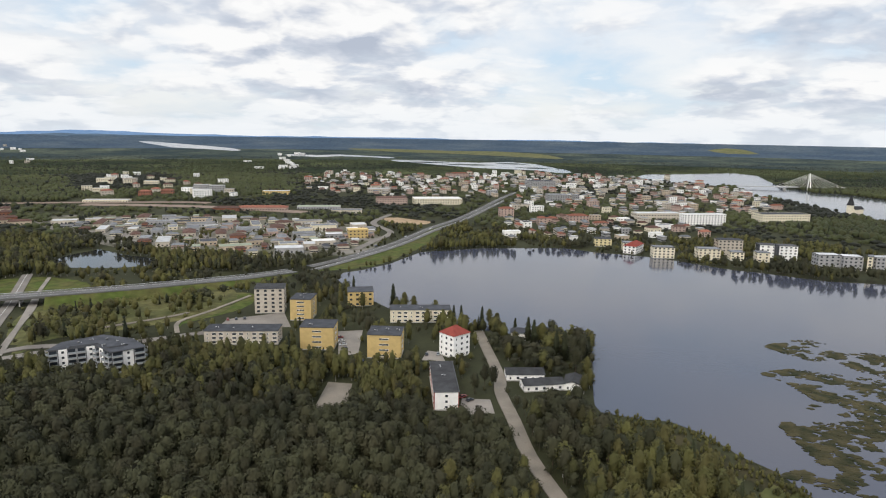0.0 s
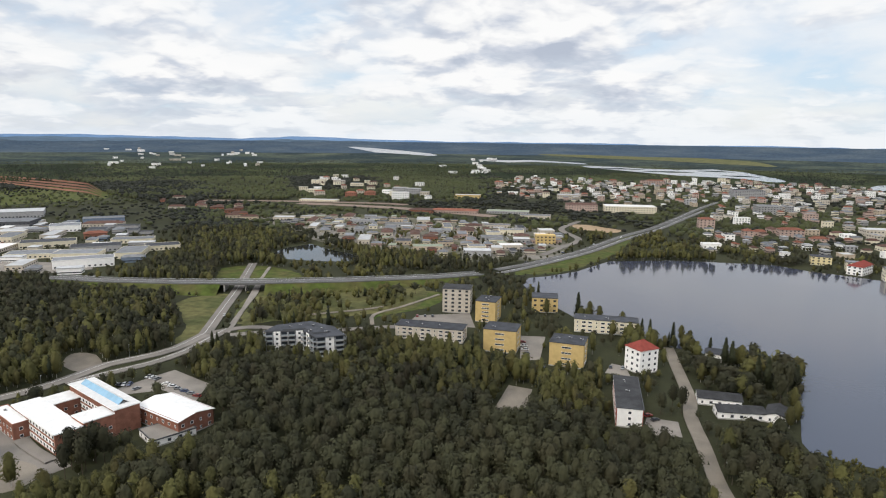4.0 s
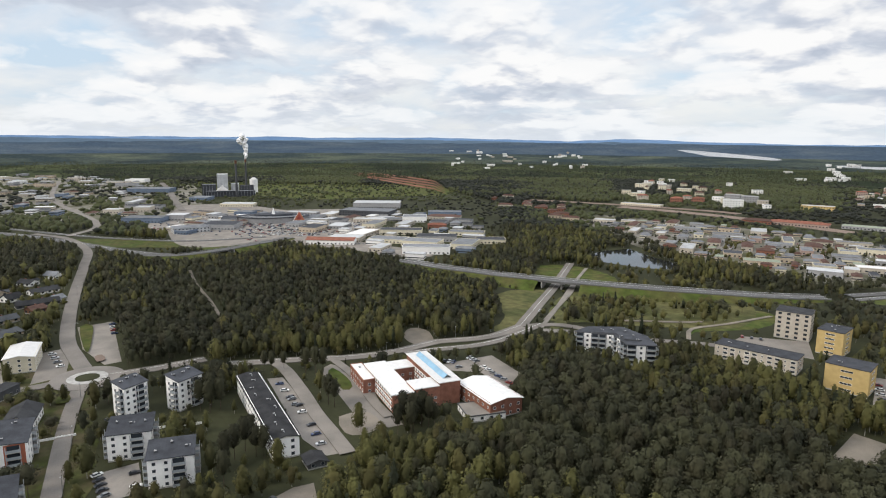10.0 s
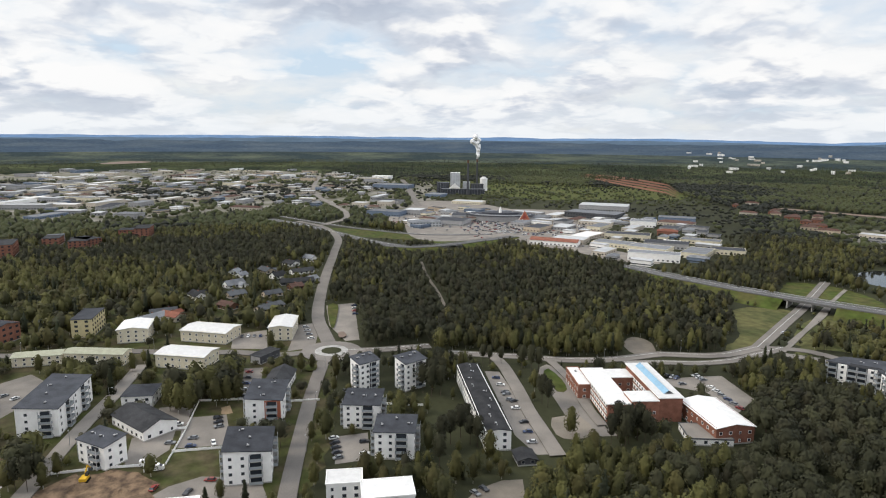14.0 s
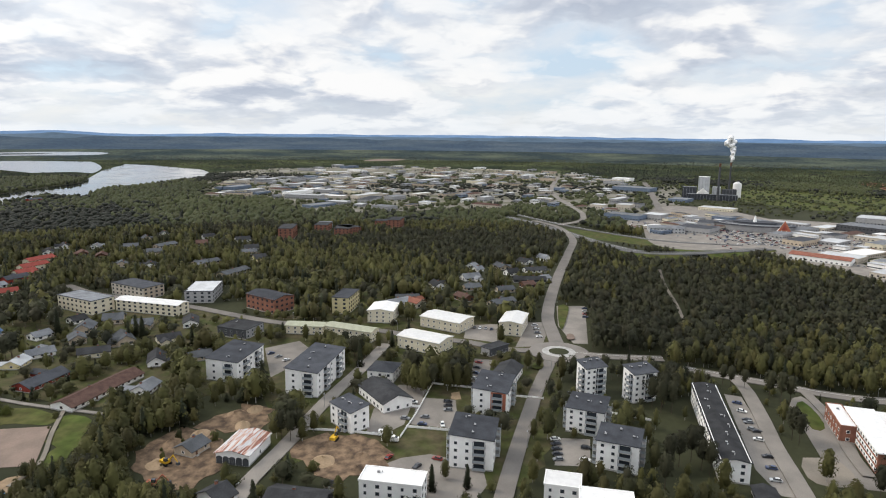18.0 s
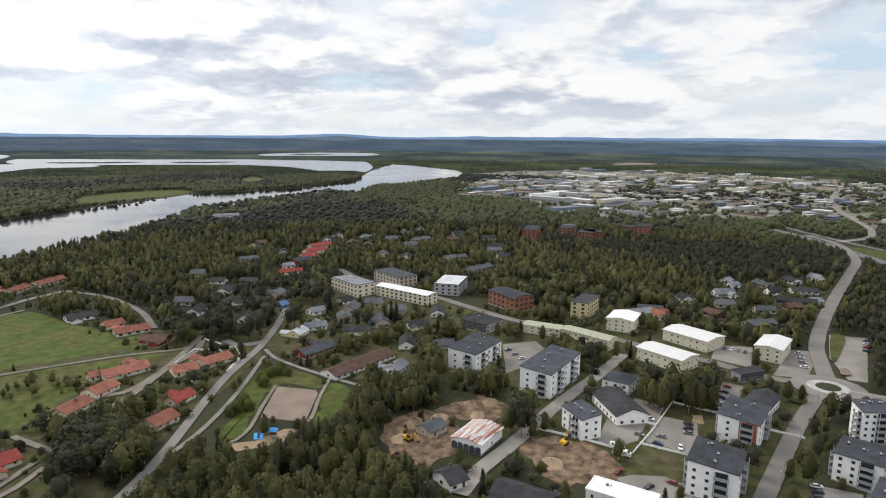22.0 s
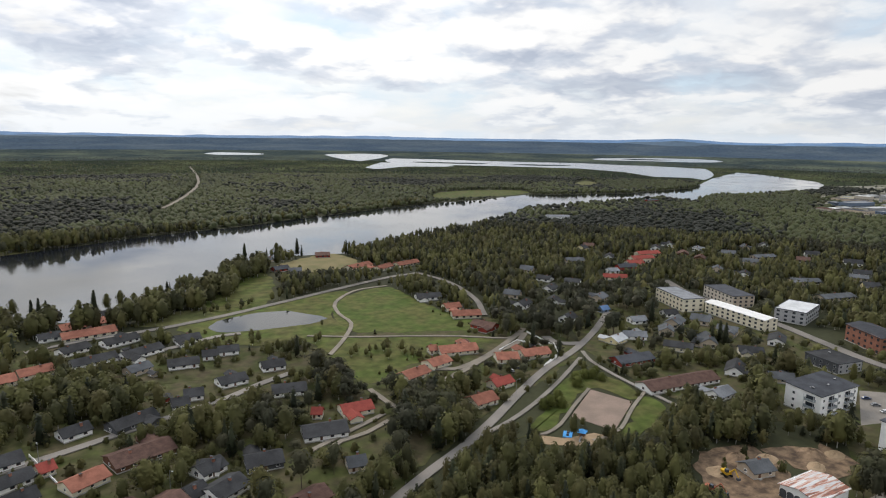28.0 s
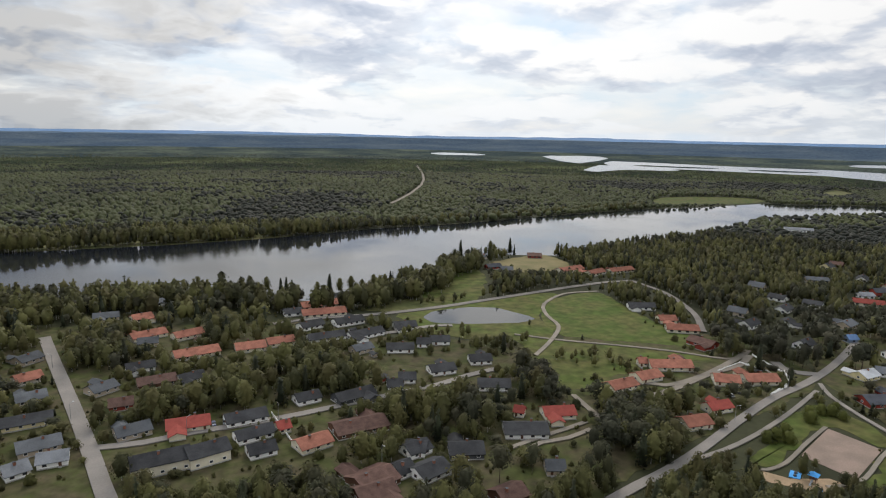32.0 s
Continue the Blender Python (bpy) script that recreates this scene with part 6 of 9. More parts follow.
sweep("peat_stack", [(52.9, 2281, 2301), (50.2, 2157, 2223), (47.4, 1969, 2040), (45.4, 1825, 1887), (44.4, 1567, 1593)], M["peat"], 1.5, "long red-brown stack of timber and peat", ragged=0.002, taper=2.0)
sweep("peat_stack", [(52.9, 2249, 2269), (50.2, 2059, 2119), (47.4, 1863, 1927), (45.4, 1733, 1789), (44.4, 1528, 1552)], M["peat"], 1.5, "long red-brown stack of timber and peat", ragged=0.002, taper=2.0)
sweep("peat_stack", [(52.9, 2218, 2237), (50.2, 1970, 2024), (47.4, 1768, 1826), (45.4, 1650, 1700), (44.4, 1491, 1514)], M["peat"], 1.5, "long red-brown stack of timber and peat", ragged=0.002, taper=2.0)
sweep("peat_stack", [(52.9, 2188, 2207), (50.2, 1888, 1938), (47.5, 1682, 1734), (45.5, 1574, 1620), (44.4, 1456, 1478)], M["peat"], 1.5, "long red-brown stack of timber and peat", ragged=0.002, taper=2.0)
sweep("clearing", [(65.5, 1595, 2176), (61.1, 1451, 2195), (55.5, 1334, 2057), (49.3, 1393, 1854), (43.7, 1428, 1643)], M["grass"], 0.2, "fresh green young birch clearing", clear=False)
sweep("industry_yard", [(106, 1330, 2050), (100, 1180, 2350), (95, 1060, 2420), (88, 1090, 2400), (80, 1140, 2350), (75, 1060, 2200), (70, 1090, 1950), (65, 1130, 1750)], M["yard"], 0.12, "pale gravel and asphalt yards of the industrial area", clear=False, ragged=0.03)
sweep("far_field", [(8.5, 4928, 5175), (4.2, 4380, 5108), (-0.7, 4191, 4855), (-4.7, 3907, 4904), (-8.5, 3676, 4410), (-10.5, 3498, 3751)], M["meadow"], 0.3, "far sunlit marsh fields")
sweep("far_field", [(-21.9, 6432, 7279), (-23.4, 5729, 8485), (-24.6, 5678, 7763), (-25.8, 5631, 6029)], M["meadow"], 0.3, "far sunlit field")
sweep("far_field", [(124.2, 1750, 1902), (123.3, 1756, 1952), (122.2, 1796, 1916)], M["meadow"], 0.3, "far yellow field on the point")
sweep("far_field", [(136.6, 1300, 1448), (132.9, 1363, 1528), (130.0, 1413, 1559), (128.0, 1469, 1545)], M["grass"], 0.2, "far green field by the river")
sweep("far_field", [(92.4, 2934, 3061), (90.6, 2976, 3225), (88.6, 3079, 3194)], M["clay"], 0.3, "far bare ground")
sweep("river_bank", [(189.1, 786, 858), (181.6, 767, 851), (173.1, 777, 884), (167.3, 810, 897)], M["meadow"], 0.1, "dry grassy river bank", clear=False)

# ---- roads ----
road("gravel_road", [(25, 415), (28, 381), (32, 335), (31, 310), (34, 281), (37, 246), (43, 217), (49, 191)], 6.5, M["gravel"], label="pale gravel road through the wood")
road("highway", [(-129, 615), (-96, 670), (-55, 762), (-18, 881), (23, 985), (65, 1124), (115, 1306), (166, 1466)], 10.5, M["highway"], label="grey dual carriageway along the lake")
road("highway", [(-122, 600), (-89, 661), (-48, 751), (-10, 866), (29, 966), (69, 1100), (120, 1274)], 8, M["highway"], label="second carriageway of the highway")
HIGHWAY = [(-139, 589, 1.0), (-170, 556, 2.5), (-209, 523, 4.5), (-249, 494, 6.0), (-311, 464, 6.5), (-361, 448, 6.0), (-397, 443, 5.0), (-435, 438, 4.0), (-487, 436, 3.0)]
road("highway", HIGHWAY, 16, M["highway"], up=0.3, label="raised highway on a bank and bridge", thick=1.4)
road("highway", [(-466, 461), (-530, 435), (-621, 418), (-678, 390)], 10, M["highway"], label="highway between wood and shops", clear=False)
BRIDGE = [(-706, 440, 1.0), (-672, 371, 5.0), (-655, 318, 6.0), (-662, 279, 5.0), (-699, 260, 2.0)]
road("highway", BRIDGE, 13, M["highway"], up=0.2, label="road bridge over the highway", thick=1.2)
road("highway", [(-695, 279), (-749, 257), (-828, 238), (-920, 215), (-1001, 184)], 15, M["highway"], label="highway between green verges")
road("highway", [(-737, 424), (-770, 341), (-839, 288), (-917, 249), (-1028, 206)], 8, M["highway"], label="slip road of the highway")
road("underpass_road", [(-369, 563), (-343, 511), (-318, 461), (-297, 415), (-278, 374), (-265, 346)], 8.5, M["road"], label="road that dips under the highway")
road("cycle_path", [(-343, 552), (-316, 490), (-293, 441), (-270, 392), (-253, 353)], 3, M["asphalt"], label="cycle path beside the road")
road("main_street", [(-265, 346), (-264, 315), (-272, 296), (-281, 281), (-283, 264), (-287, 242), (-298, 219), (-312, 201), (-324, 182), (-336, 165)], 8.5, M["road"], label="main street past the school")
road("main_street", [(-258, 360), (-256, 335), (-255, 310), (-260, 289), (-270, 270), (-278, 250)], 7, M["road"], label="second lane of the main street")
road("lane", [(-263, 350), (-247, 369), (-218, 374), (-191, 381), (-163, 397), (-135, 412)], 7, M["road"], label="road to the flats")
road("lane", [(-248, 349), (-235, 359), (-222, 366)], 8, M["road"], label="road to the flats")
road("foot_path", [(-262, 371), (-281, 417), (-298, 458), (-321, 499)], 3.5, M["asphalt"], label="path on the verge")
road("foot_path", [(-170, 401), (-179, 426), (-167, 455), (-152, 500)], 3, M["gravel"], label="gravel path over the grass")
road("foot_path", [(-222, 411), (-189, 439), (-182, 449)], 3.5, M["gravel"], label="gravel path over the grass")
road("main_street", [(-352, 160), (-357, 131), (-363, 110)], 9, M["road"], label="main street to the roundabout")
road("street", [(-381, 104), (-405, 107), (-443, 113), (-507, 132), (-592, 161), (-692, 197), (-785, 228), (-888, 237), (-959, 218)], 9, M["road"], label="street north of the roundabout")
road("street", [(-353, 93), (-312, 76), (-268, 60), (-234, 48), (-210, 40), (-191, 34)], 7, M["road"], label="street south of the roundabout")
road("street", [(-370, 92), (-373, 69), (-389, 47), (-398, 19), (-412, -2), (-425, -37), (-436, -77), (-458, -114), (-483, -154), (-520, -231), (-553, -271)], 7.5, M["road"], label="street between the flats")
road("street", [(-387, -3), (-348, -15), (-323, -24), (-293, -34), (-274, -39), (-247, -47), (-229, -53), (-209, -56)], 7, M["asphalt"], label="side street")
road("street", [(-418, -248), (-368, -228), (-331, -216), (-308, -211), (-283, -206), (-248, -195), (-211, -182), (-184, -174), (-165, -170), (-145, -165), (-125, -159)], 4.6, M["road"], label="suburban street between trees")
road("foot_path", [(-327, -210), (-316, -197), (-306, -175), (-299, -154), (-292, -132)], 2.4, M["asphalt"], label="path past the play field")
road("foot_path", [(-316, -204), (-274, -190), (-241, -181), (-219, -177), (-203, -176)], 2.4, M["asphalt"], label="cycle path")
road("foot_path", [(-297, -152), (-274, -146), (-250, -138), (-237, -138), (-230, -140)], 1.8, M["gravel"], label="sandy path round the play field")
road("foot_path", [(-279, -174), (-253, -166), (-233, -159), (-220, -158), (-215, -162)], 1.8, M["gravel"], label="sandy path round the play field")
road("street", [(-339, -219), (-328, -230), (-334, -243)], 6, M["road"], label="suburban street end")
road("foot_path", [(-347, -422), (-315, -425), (-281, -404), (-265, -377), (-257, -351), (-234, -327), (-209, -307)], 2.8, M["gravel"], label="curved gravel path in the park")
road("foot_path", [(-219, -347), (-242, -324), (-269, -302), (-293, -280), (-312, -258), (-330, -257)], 2.4, M["gravel"], label="gravel path across the park")
road("street", [(-103, -435), (-141, -426), (-189, -425), (-244, -431), (-303, -439), (-366, -446), (-402, -443)], 5.5, M["road"], label="road along the park")
road("street", [(-402, -443), (-397, -396), (-372, -342), (-341, -303)], 4.5, M["road"], label="street behind the park")
road("street", [(-330, -257), (-309, -247), (-283, -244), (-250, -236), (-228, -233)], 4, M["gravel"], label="gravel drive of the red houses")
road("street", [(56, -452), (47, -405), (40, -370), (30, -319), (22, -276), (17, -247), (12, -222)], 6.5, M["road"], label="straight suburban street")
road("street", [(22, -282), (3, -279), (-17, -281), (-38, -280), (-61, -281), (-82, -283), (-112, -286), (-135, -288), (-157, -294), (-179, -297)], 4.5, M["road"], label="suburban street")
road("street", [(-92, -391), (-119, -383), (-149, -381), (-175, -384), (-190, -380)], 4.5, M["road"], label="street between dark-roofed houses")
road("foot_path", [(-79, -429), (-110, -430), (-145, -425)], 4, M["road"], label="side street")
road("drive", [(-134, -214), (-150, -217), (-170, -220), (-181, -222)], 2.6, M["gravel"], label="gravel drive")
road("drive", [(-142, -210), (-150, -213), (-163, -212), (-178, -215)], 2.6, M["gravel"], label="gravel drive")
road("drive", [(-194, -250), (-191, -234), (-189, -221)], 3, M["gravel"], label="gravel path")
road("drive", [(-236, -256), (-247, -241), (-279, -244), (-323, -258), (-337, -264)], 4, M["gravel"], label="gravel street of the red houses")
road("far_road", [(-419, -1100), (-478, -1188), (-577, -1355), (-696, -1584), (-845, -1937), (-976, -2285)], 7, M["gravel"], label="far road through the forest", up=0.5)
road("far_road", [(101, -828), (58, -829), (-6, -853), (-74, -894)], 7, M["gravel"], label="river-side road", up=0.3)
road("forest_track", [(-432, 209), (-475, 223), (-538, 241), (-601, 263)], 2.4, M["gravel"], label="track through the wood")
road("school_drive", [(-317, 186), (-301, 183), (-268, 172), (-244, 163), (-221, 156), (-202, 150)], 7, M["asphalt"], label="drive to the school")
road("school_drive", [(-299, 213), (-268, 205), (-238, 192), (-217, 185)], 5, M["asphalt"], label="path to the school")
road("railway", [(-617, 1102), (-483, 1103), (-362, 1085), (-221, 1040)], 30, M["clay"], label="rusty railway yard", up=0.2)
road("railway", [(-810, 1080), (-638, 1131), (-470, 1159), (-416, 1152)], 22, M["clay"], label="rusty railway tracks", up=0.25)
road("street", [(-84, 1027), (-100, 928), (-68, 840), (-83, 768), (-96, 713)], 9, M["road"], label="curved industrial street")
road("street", [(-1088, 470), (-1239, 523), (-1513, 624), (-1745, 702)], 12, M["road"], label="straight road through the industrial area")
road("street", [(-907, 244), (-1020, 312), (-1446, 367), (-1973, 519)], 10, M["road"], label="industrial road")

# ---- flats and public buildings ----
block("pale", -124.8, 459.0, 8, 20.7, 15.6, 18)
block("yellow", -97.3, 442.7, 88, 17.5, 14.5, 15)
block("yellow", -74.6, 381.4, 360, 20.2, 16.5, 14)
block("yellow", -32.6, 368.6, 357, 19.6, 17.0, 14)
block("yellow", -62.2, 482.0, 9, 19.2, 16.0, 11)
block("yellowlow", -14.6, 439.6, 3, 41.8, 13.0, 9)
block("redhip", 8.2, 369.2, 43, 13.3, 12.2, 14)
block("slabred", 1.7, 309.9, 274, 41.0, 12.0, 9.2)
block("slabgrey", -123.0, 388.1, 3, 44.7, 14.0, 8.5)
chevron_block()
block("lake", 45.4, 333.3, 2, 20.2, 10.1, 4)
block("lake", 52.8, 318.9, 10, 21.1, 8.9, 4)
block("lake", 69.8, 321.2, 73, 13.1, 8.7, 4)
block("greylow", 51.6, 402.1, 352, 12.4, 10.0, 5)
SCHOOL = (-233.8, 214.1, 338, 45.7, 35.1)
block("school", -256.8, 201.0, 338, 24.8, 6.2, 7.5)
block("hall", -194.3, 230.1, 343, 30.5, 17.8, 8)
block("terrace", -189.2, 218.7, 61, 18.6, 15.2, 3)
block("slabwhite", -254.2, 142.2, 342, 78.9, 11.0, 9.2)
block("carport", -205.2, 135.8, 343, 8.8, 7.8, 2.6)
block("tower", -305.3, 101.8, 106, 12.1, 8.6, 15)
block("tower", -296.8, 123.8, 106, 13.6, 8.9, 15)
block("whitemod", -266.5, 88.1, 63, 16.3, 15.1, 11.5)
block("whitemod", -233.7, 91.0, 63, 16.1, 13.5, 12)
block("whiteflat", -207.8, 61.1, 72, 12.6, 9.5, 9)
block("whiteflat", -194.4, 72.5, 74, 18.0, 11.8, 9)
block("orange", -292.2, 49.8, 161, 23.9, 16.2, 12)
block("whitemod", -242.5, 33.7, 166, 20.3, 17.2, 13)
block("whitemod", -274.8, -18.3, 38, 15.8, 9.8, 10)
block("blackhouse", -301.4, -2.8, 27, 27.5, 15.4, 5)
block("greylow", -331.3, -3.3, 162, 15.1, 14.0, 6.5)
block("whitemod", -327.5, -38.7, 164, 39.8, 16.8, 13)
block("whitemod", -345.6, -84.3, 165, 30.7, 17.8, 11)
block("whiteroof", -423.0, 38.5, 53, 30.9, 19.4, 7.5)
block("whiteroof", -379.2, 21.1, 55, 29.4, 16.5, 8)
block("whiteroof", -412.9, 82.4, 159, 26.7, 14.8, 9)
block("whiteroof", -444.0, -4.8, 168, 22.3, 17.7, 9)
block("greenlong", -402.7, -24.6, 62, 33.8, 10.1, 7)
block("greenlong", -414.3, -54.7, 80, 24.9, 10.1, 6)
block("darklow", -368.6, 62.4, 127, 15.9, 7.7, 4.5)
block("blackhouse", -326.6, 62.4, 155, 19.5, 12.3, 5)
block("brick", -474.1, -88.8, 50, 31.3, 18.4, 11)
block("yellowtop", -469.9, -32.8, 166, 27.3, 12.3, 12)
block("whiteroof", -468.7, -171.6, 69, 53.0, 12.2, 8.5)
block("creamfar", -477.7, -221.5, 58, 38.5, 17.8, 10)
block("slabgrey", -520.5, -200.8, 56, 39.0, 18.9, 9)
block("greyfar", -508.7, -146.0, 182, 34.4, 20.8, 9)
block("darklow", -413.2, -96.7, 65, 21.7, 18.8, 6)
block("rusty", -251.2, -59.7, 165, 19.4, 14.0, 5, name="garage", fill=0.01)
GARAGE = (-251.2, -59.7, 165, 19.4, 14.0)
GARAGE_SIDE = 3
block("whiteflat", -213.7, 0.8, 75, 22.6, 9.7, 9)
block("redbrickfar", -804.4, -126.0, 180, 40.4, 17.2, 14)
block("redbrickfar", -864.4, -88.7, 173, 28.3, 17.1, 9)
block("redbrickfar", -834.2, -59.2, 173, 31.5, 19.4, 9)
block("redbrickfar", -893.5, 8.2, 169, 35.1, 16.9, 12)
block("redbrickfar", -914.9, -9.9, 79, 20.0, 19.8, 7)
block("redbrickfar", -841.1, -53.8, 41, 27.9, 18.7, 9)
block("greyflat", -881.5, -88.4, 177, 22.3, 17.8, 8)
block("creamfar", 216.1, 738.0, -9, 15.6, 14, 9, "lakeside flats")
block("creamfar", 239.9, 693.7, -4, 22.5, 14, 12, "lakeside flats")
block("creamfar", 286.3, 687.4, -3, 23.4, 14, 12, "lakeside flats")
block("slabgrey", 322.4, 719.2, -3, 27.0, 14, 17, "lakeside flats")
block("creamfar", 316.7, 686.3, -9, 13.6, 14, 9, "lakeside flats")
block("dark_white", 358.9, 706.7, -7, 17.6, 14, 14, "lakeside flats")
block("creamfar", 341.3, 679.6, -10, 12.8, 14, 10, "lakeside flats")
block("dark_white", 371.9, 689.3, -6, 18.9, 14, 16, "lakeside flats")
block("greyfar", 392.9, 650.1, -3, 22.0, 14, 14, "lakeside flats")
block("greyfar", 412.5, 642.6, -5, 18.8, 14, 14, "lakeside flats")
block("creamfar", 425.9, 631.8, -34, 4.6, 14, 16, "lakeside flats")
block("greyfar", 444.5, 639.3, -3, 22.7, 14, 14, "lakeside flats")
block("yellowtop", 191.6, 763.6, -7, 19.5, 14, 9, "lakeside flats")
block("redhip", 216.9, 722.6, 56, 28.5, 13.9, 9)

# ---- houses of the suburb ----
house("R", -172.7, -233.2, 163, 14.5, 9)
house("d", -148.9, -224.1, 157, 18.7, 11)
house("R", -156.3, -240.3, 135, 4.5, 4)
house("d", -162.0, -274.6, 154, 16.2, 10)
house("d", -146.1, -305.0, 176, 14.0, 9)
house("d", -173.2, -310.6, 165, 12.2, 9)
house("d", -155.6, -349.6, 155, 8.4, 8)
house("d", -166.7, -350.1, 158, 11.2, 8)
house("d", -138.4, -346.3, 160, 15.7, 9)
house("d", -157.8, -387.3, 171, 14.5, 9)
house("d", -124.1, -300.3, 159, 8.5, 8)
house("d", -114.5, -293.9, 166, 7.4, 8)
house("D", -116.4, -218.2, 160, 13.7, 10)
house("d", -98.7, -227.6, 146, 8.1, 9)
house("g", -141.8, -191.7, 157, 7.0, 7)
house("r", -222.4, -247.9, 3, 16.3, 9)
house("r", -244.2, -252.5, 180, 14.5, 9)
house("r", -269.1, -260.9, 155, 23.3, 11)
house("r", -280.6, -231.6, 144, 12.5, 10)
house("r", -298.4, -225.3, 158, 17.7, 10)
house("R", -247.5, -207.7, 175, 12.5, 7)
house("r", -224.1, -199.8, 173, 13.0, 9)
house("r", -256.9, -269.8, 158, 4.5, 5)
house("r", -335.6, -331.9, 158, 12.0, 9)
house("r", -329.1, -310.8, 147, 20.4, 10)
house("d", -343.1, -365.8, 153, 19.5, 9)
house("m", -318.4, -282.6, 102, 16.4, 9)
house("r", -373.5, -497.6, 9, 28.6, 10)
house("r", -388.1, -477.9, 17, 21.6, 9)
house("r", -418.1, -477.5, 1, 27.1, 9)
house("d", -296.2, -560.3, 9, 15.6, 8)
house("u", -310.4, -535.4, 179, 14.4, 8)
house("m", -380.6, -569.6, 152, 14.1, 10)
house("g", -322.4, -582.6, 16, 16.7, 8)
house("g", -315.9, -518.4, 150, 11.2, 7)
house("l", -415.6, -250.7, 167, 7.0, 5)
house("y", -358.8, -205.8, 1, 12.3, 8)
house("w", -375.1, -202.1, 131, 14.0, 8)
house("u", -332.6, -179.8, 160, 24.4, 10)
house("B", -318.8, -144.9, 159, 46.2, 11)
house("w", -319.6, -122.9, 172, 12.9, 8)
house("w", -409.1, -219.2, 151, 11.2, 8)
house("d", -443.6, -212.6, 147, 10.0, 8)
house("r", -26.3, -383.4, 9, 24.4, 11)
house("r", -56.5, -382.5, 180, 16.9, 11)
house("r", -74.9, -385.4, 3, 15.8, 9)
house("r", -1.8, -428.6, 20, 20.6, 9)
house("r", -24.5, -420.6, 20, 17.5, 9)
house("r", 1.3, -470.5, 20, 12.5, 9)
house("R", -15.0, -287.5, 178, 17.4, 10)
house("r", -120.2, -461.2, 4, 30.4, 12)
house("r", -116.4, -439.2, 176, 30.4, 12)
house("r", -60.4, -248.9, 14, 14.0, 9)
house("R", -52.1, -267.9, 8, 5.3, 6)
house("k", -2.6, -254.1, 5, 20.9, 10, 5, 2.6)
house("k", -19.4, -254.5, 12, 15.5, 10, 5, 2.6)
house("d", -38.9, -284.6, 5, 17.7, 9)
house("d", -39.6, -266.5, 10, 15.7, 8)
house("d", -39.9, -251.2, 6, 10.7, 8)
house("g", 7.2, -289.8, 14, 13.4, 9)
house("g", 41.5, -290.3, 12, 15.2, 10)
house("w", 35.0, -275.4, 180, 10.4, 8)
house("w", 47.3, -271.1, 22, 8.2, 9)
house("Y", 48.7, -317.5, 6, 18.8, 9)
house("g", 59.5, -406.8, 42, 12.2, 9)
house("p", 55.6, -374.4, 25, 11.7, 9)
house("g", 50.7, -345.6, 14, 12.3, 9)
house("m", 11.8, -321.6, 0, 9.9, 8)
house("b", -4.1, -345.3, 6, 17.7, 9)
house("d", 3.1, -369.9, 7, 13.9, 8)
house("g", 20.9, -345.6, 33, 12.3, 9)
house("d", -20.3, -343.2, 18, 12.3, 8)
house("D", -91.1, -289.2, 12, 19.7, 9)
house("b", -83.0, -256.4, 3, 23.3, 12)
house("d", -69.2, -295.0, 9, 11.6, 8)
house("b", -73.9, -211.6, 17, 15.5, 12)
house("b", -71.4, -203.2, 7, 14.3, 10)
house("d", -97.7, -226.9, 14, 10.6, 8)
house("d", -86.5, -214.2, 14, 7.0, 8)
house("d", -95.8, -209.1, 16, 13.3, 10)
house("b", -115.2, -182.2, 9, 11.1, 9)
house("d", -103.1, -383.7, 2, 22.8, 9)
house("d", -127.7, -380.8, 12, 23.3, 9)
house("d", -125.9, -411.0, 10, 20.4, 9)
house("d", -100.1, -411.3, 18, 16.3, 9)
house("g", -116.4, -354.0, 14, 12.2, 8)
house("d", -95.9, -446.5, 0, 11.9, 8)
house("w", -13.9, -508.9, 2, 12.3, 8)
house("g", 22.8, -482.0, 180, 15.3, 9)
house("g", -1.8, -413.4, 175, 10.8, 8)
house("d", -154.2, -465.1, 6, 18.9, 9)
house("d", -141.1, -477.8, 6, 11.7, 8)
house("d", -596.0, 137.7, 101, 21.2, 9)
house("w", -560.7, 138.3, 113, 9.1, 8)
house("D", -555.3, 123.7, 87, 28.6, 8)
house("g", -478.2, 85.4, 120, 21.0, 9)
house("w", -616.7, 80.0, 143, 10.1, 7)
house("w", -600.2, 83.5, 121, 8.6, 7)
house("g", -519.4, 95.3, 105, 14.3, 8)
house("g", -494.0, 13.3, 93, 18.0, 9)
house("R", -648.5, -341.0, 155, 27.3, 9, 5, 2.2)
house("R", -617.7, -331.0, 154, 25.3, 9, 5, 2.2)
house("R", -589.3, -323.4, 150, 17.2, 9, 5, 2.2)
house("u", -564.6, -317.9, 150, 19.1, 9, 5, 2.2)
house("R", -522.0, -304.9, 127, 20.8, 9, 3, 2.2)
house("d", -216.1, -61.5, 142, 8.1, 10, 3.5, 2.5)
house("D", -212.6, -32.7, 74, 21.6, 11, 3, 2)
house("g", -254.6, -81.3, 153, 10.1, 8, 3, 2)
house("w", -545.0, -321.6, 155, 11.0, 8, 3, 2)
house("g", -562.3, -376.8, 139, 18.7, 9, 3, 2)
house("g", -640.4, -180.7, 134, 25.4, 9, 3, 2)
house("g", -594.7, -143.7, 152, 31.9, 10, 3, 2)
house("g", -739.1, -251.7, 150, 25.6, 9, 3, 2)
house("w", -475.9, 2.5, 123, 25.3, 9, 4, 2)
house("p", -478.3, 18.2, 39, 16.1, 8, 4, 2)
house("w", -845.7, -602.3, 136, 36.8, 14, 4, 2)
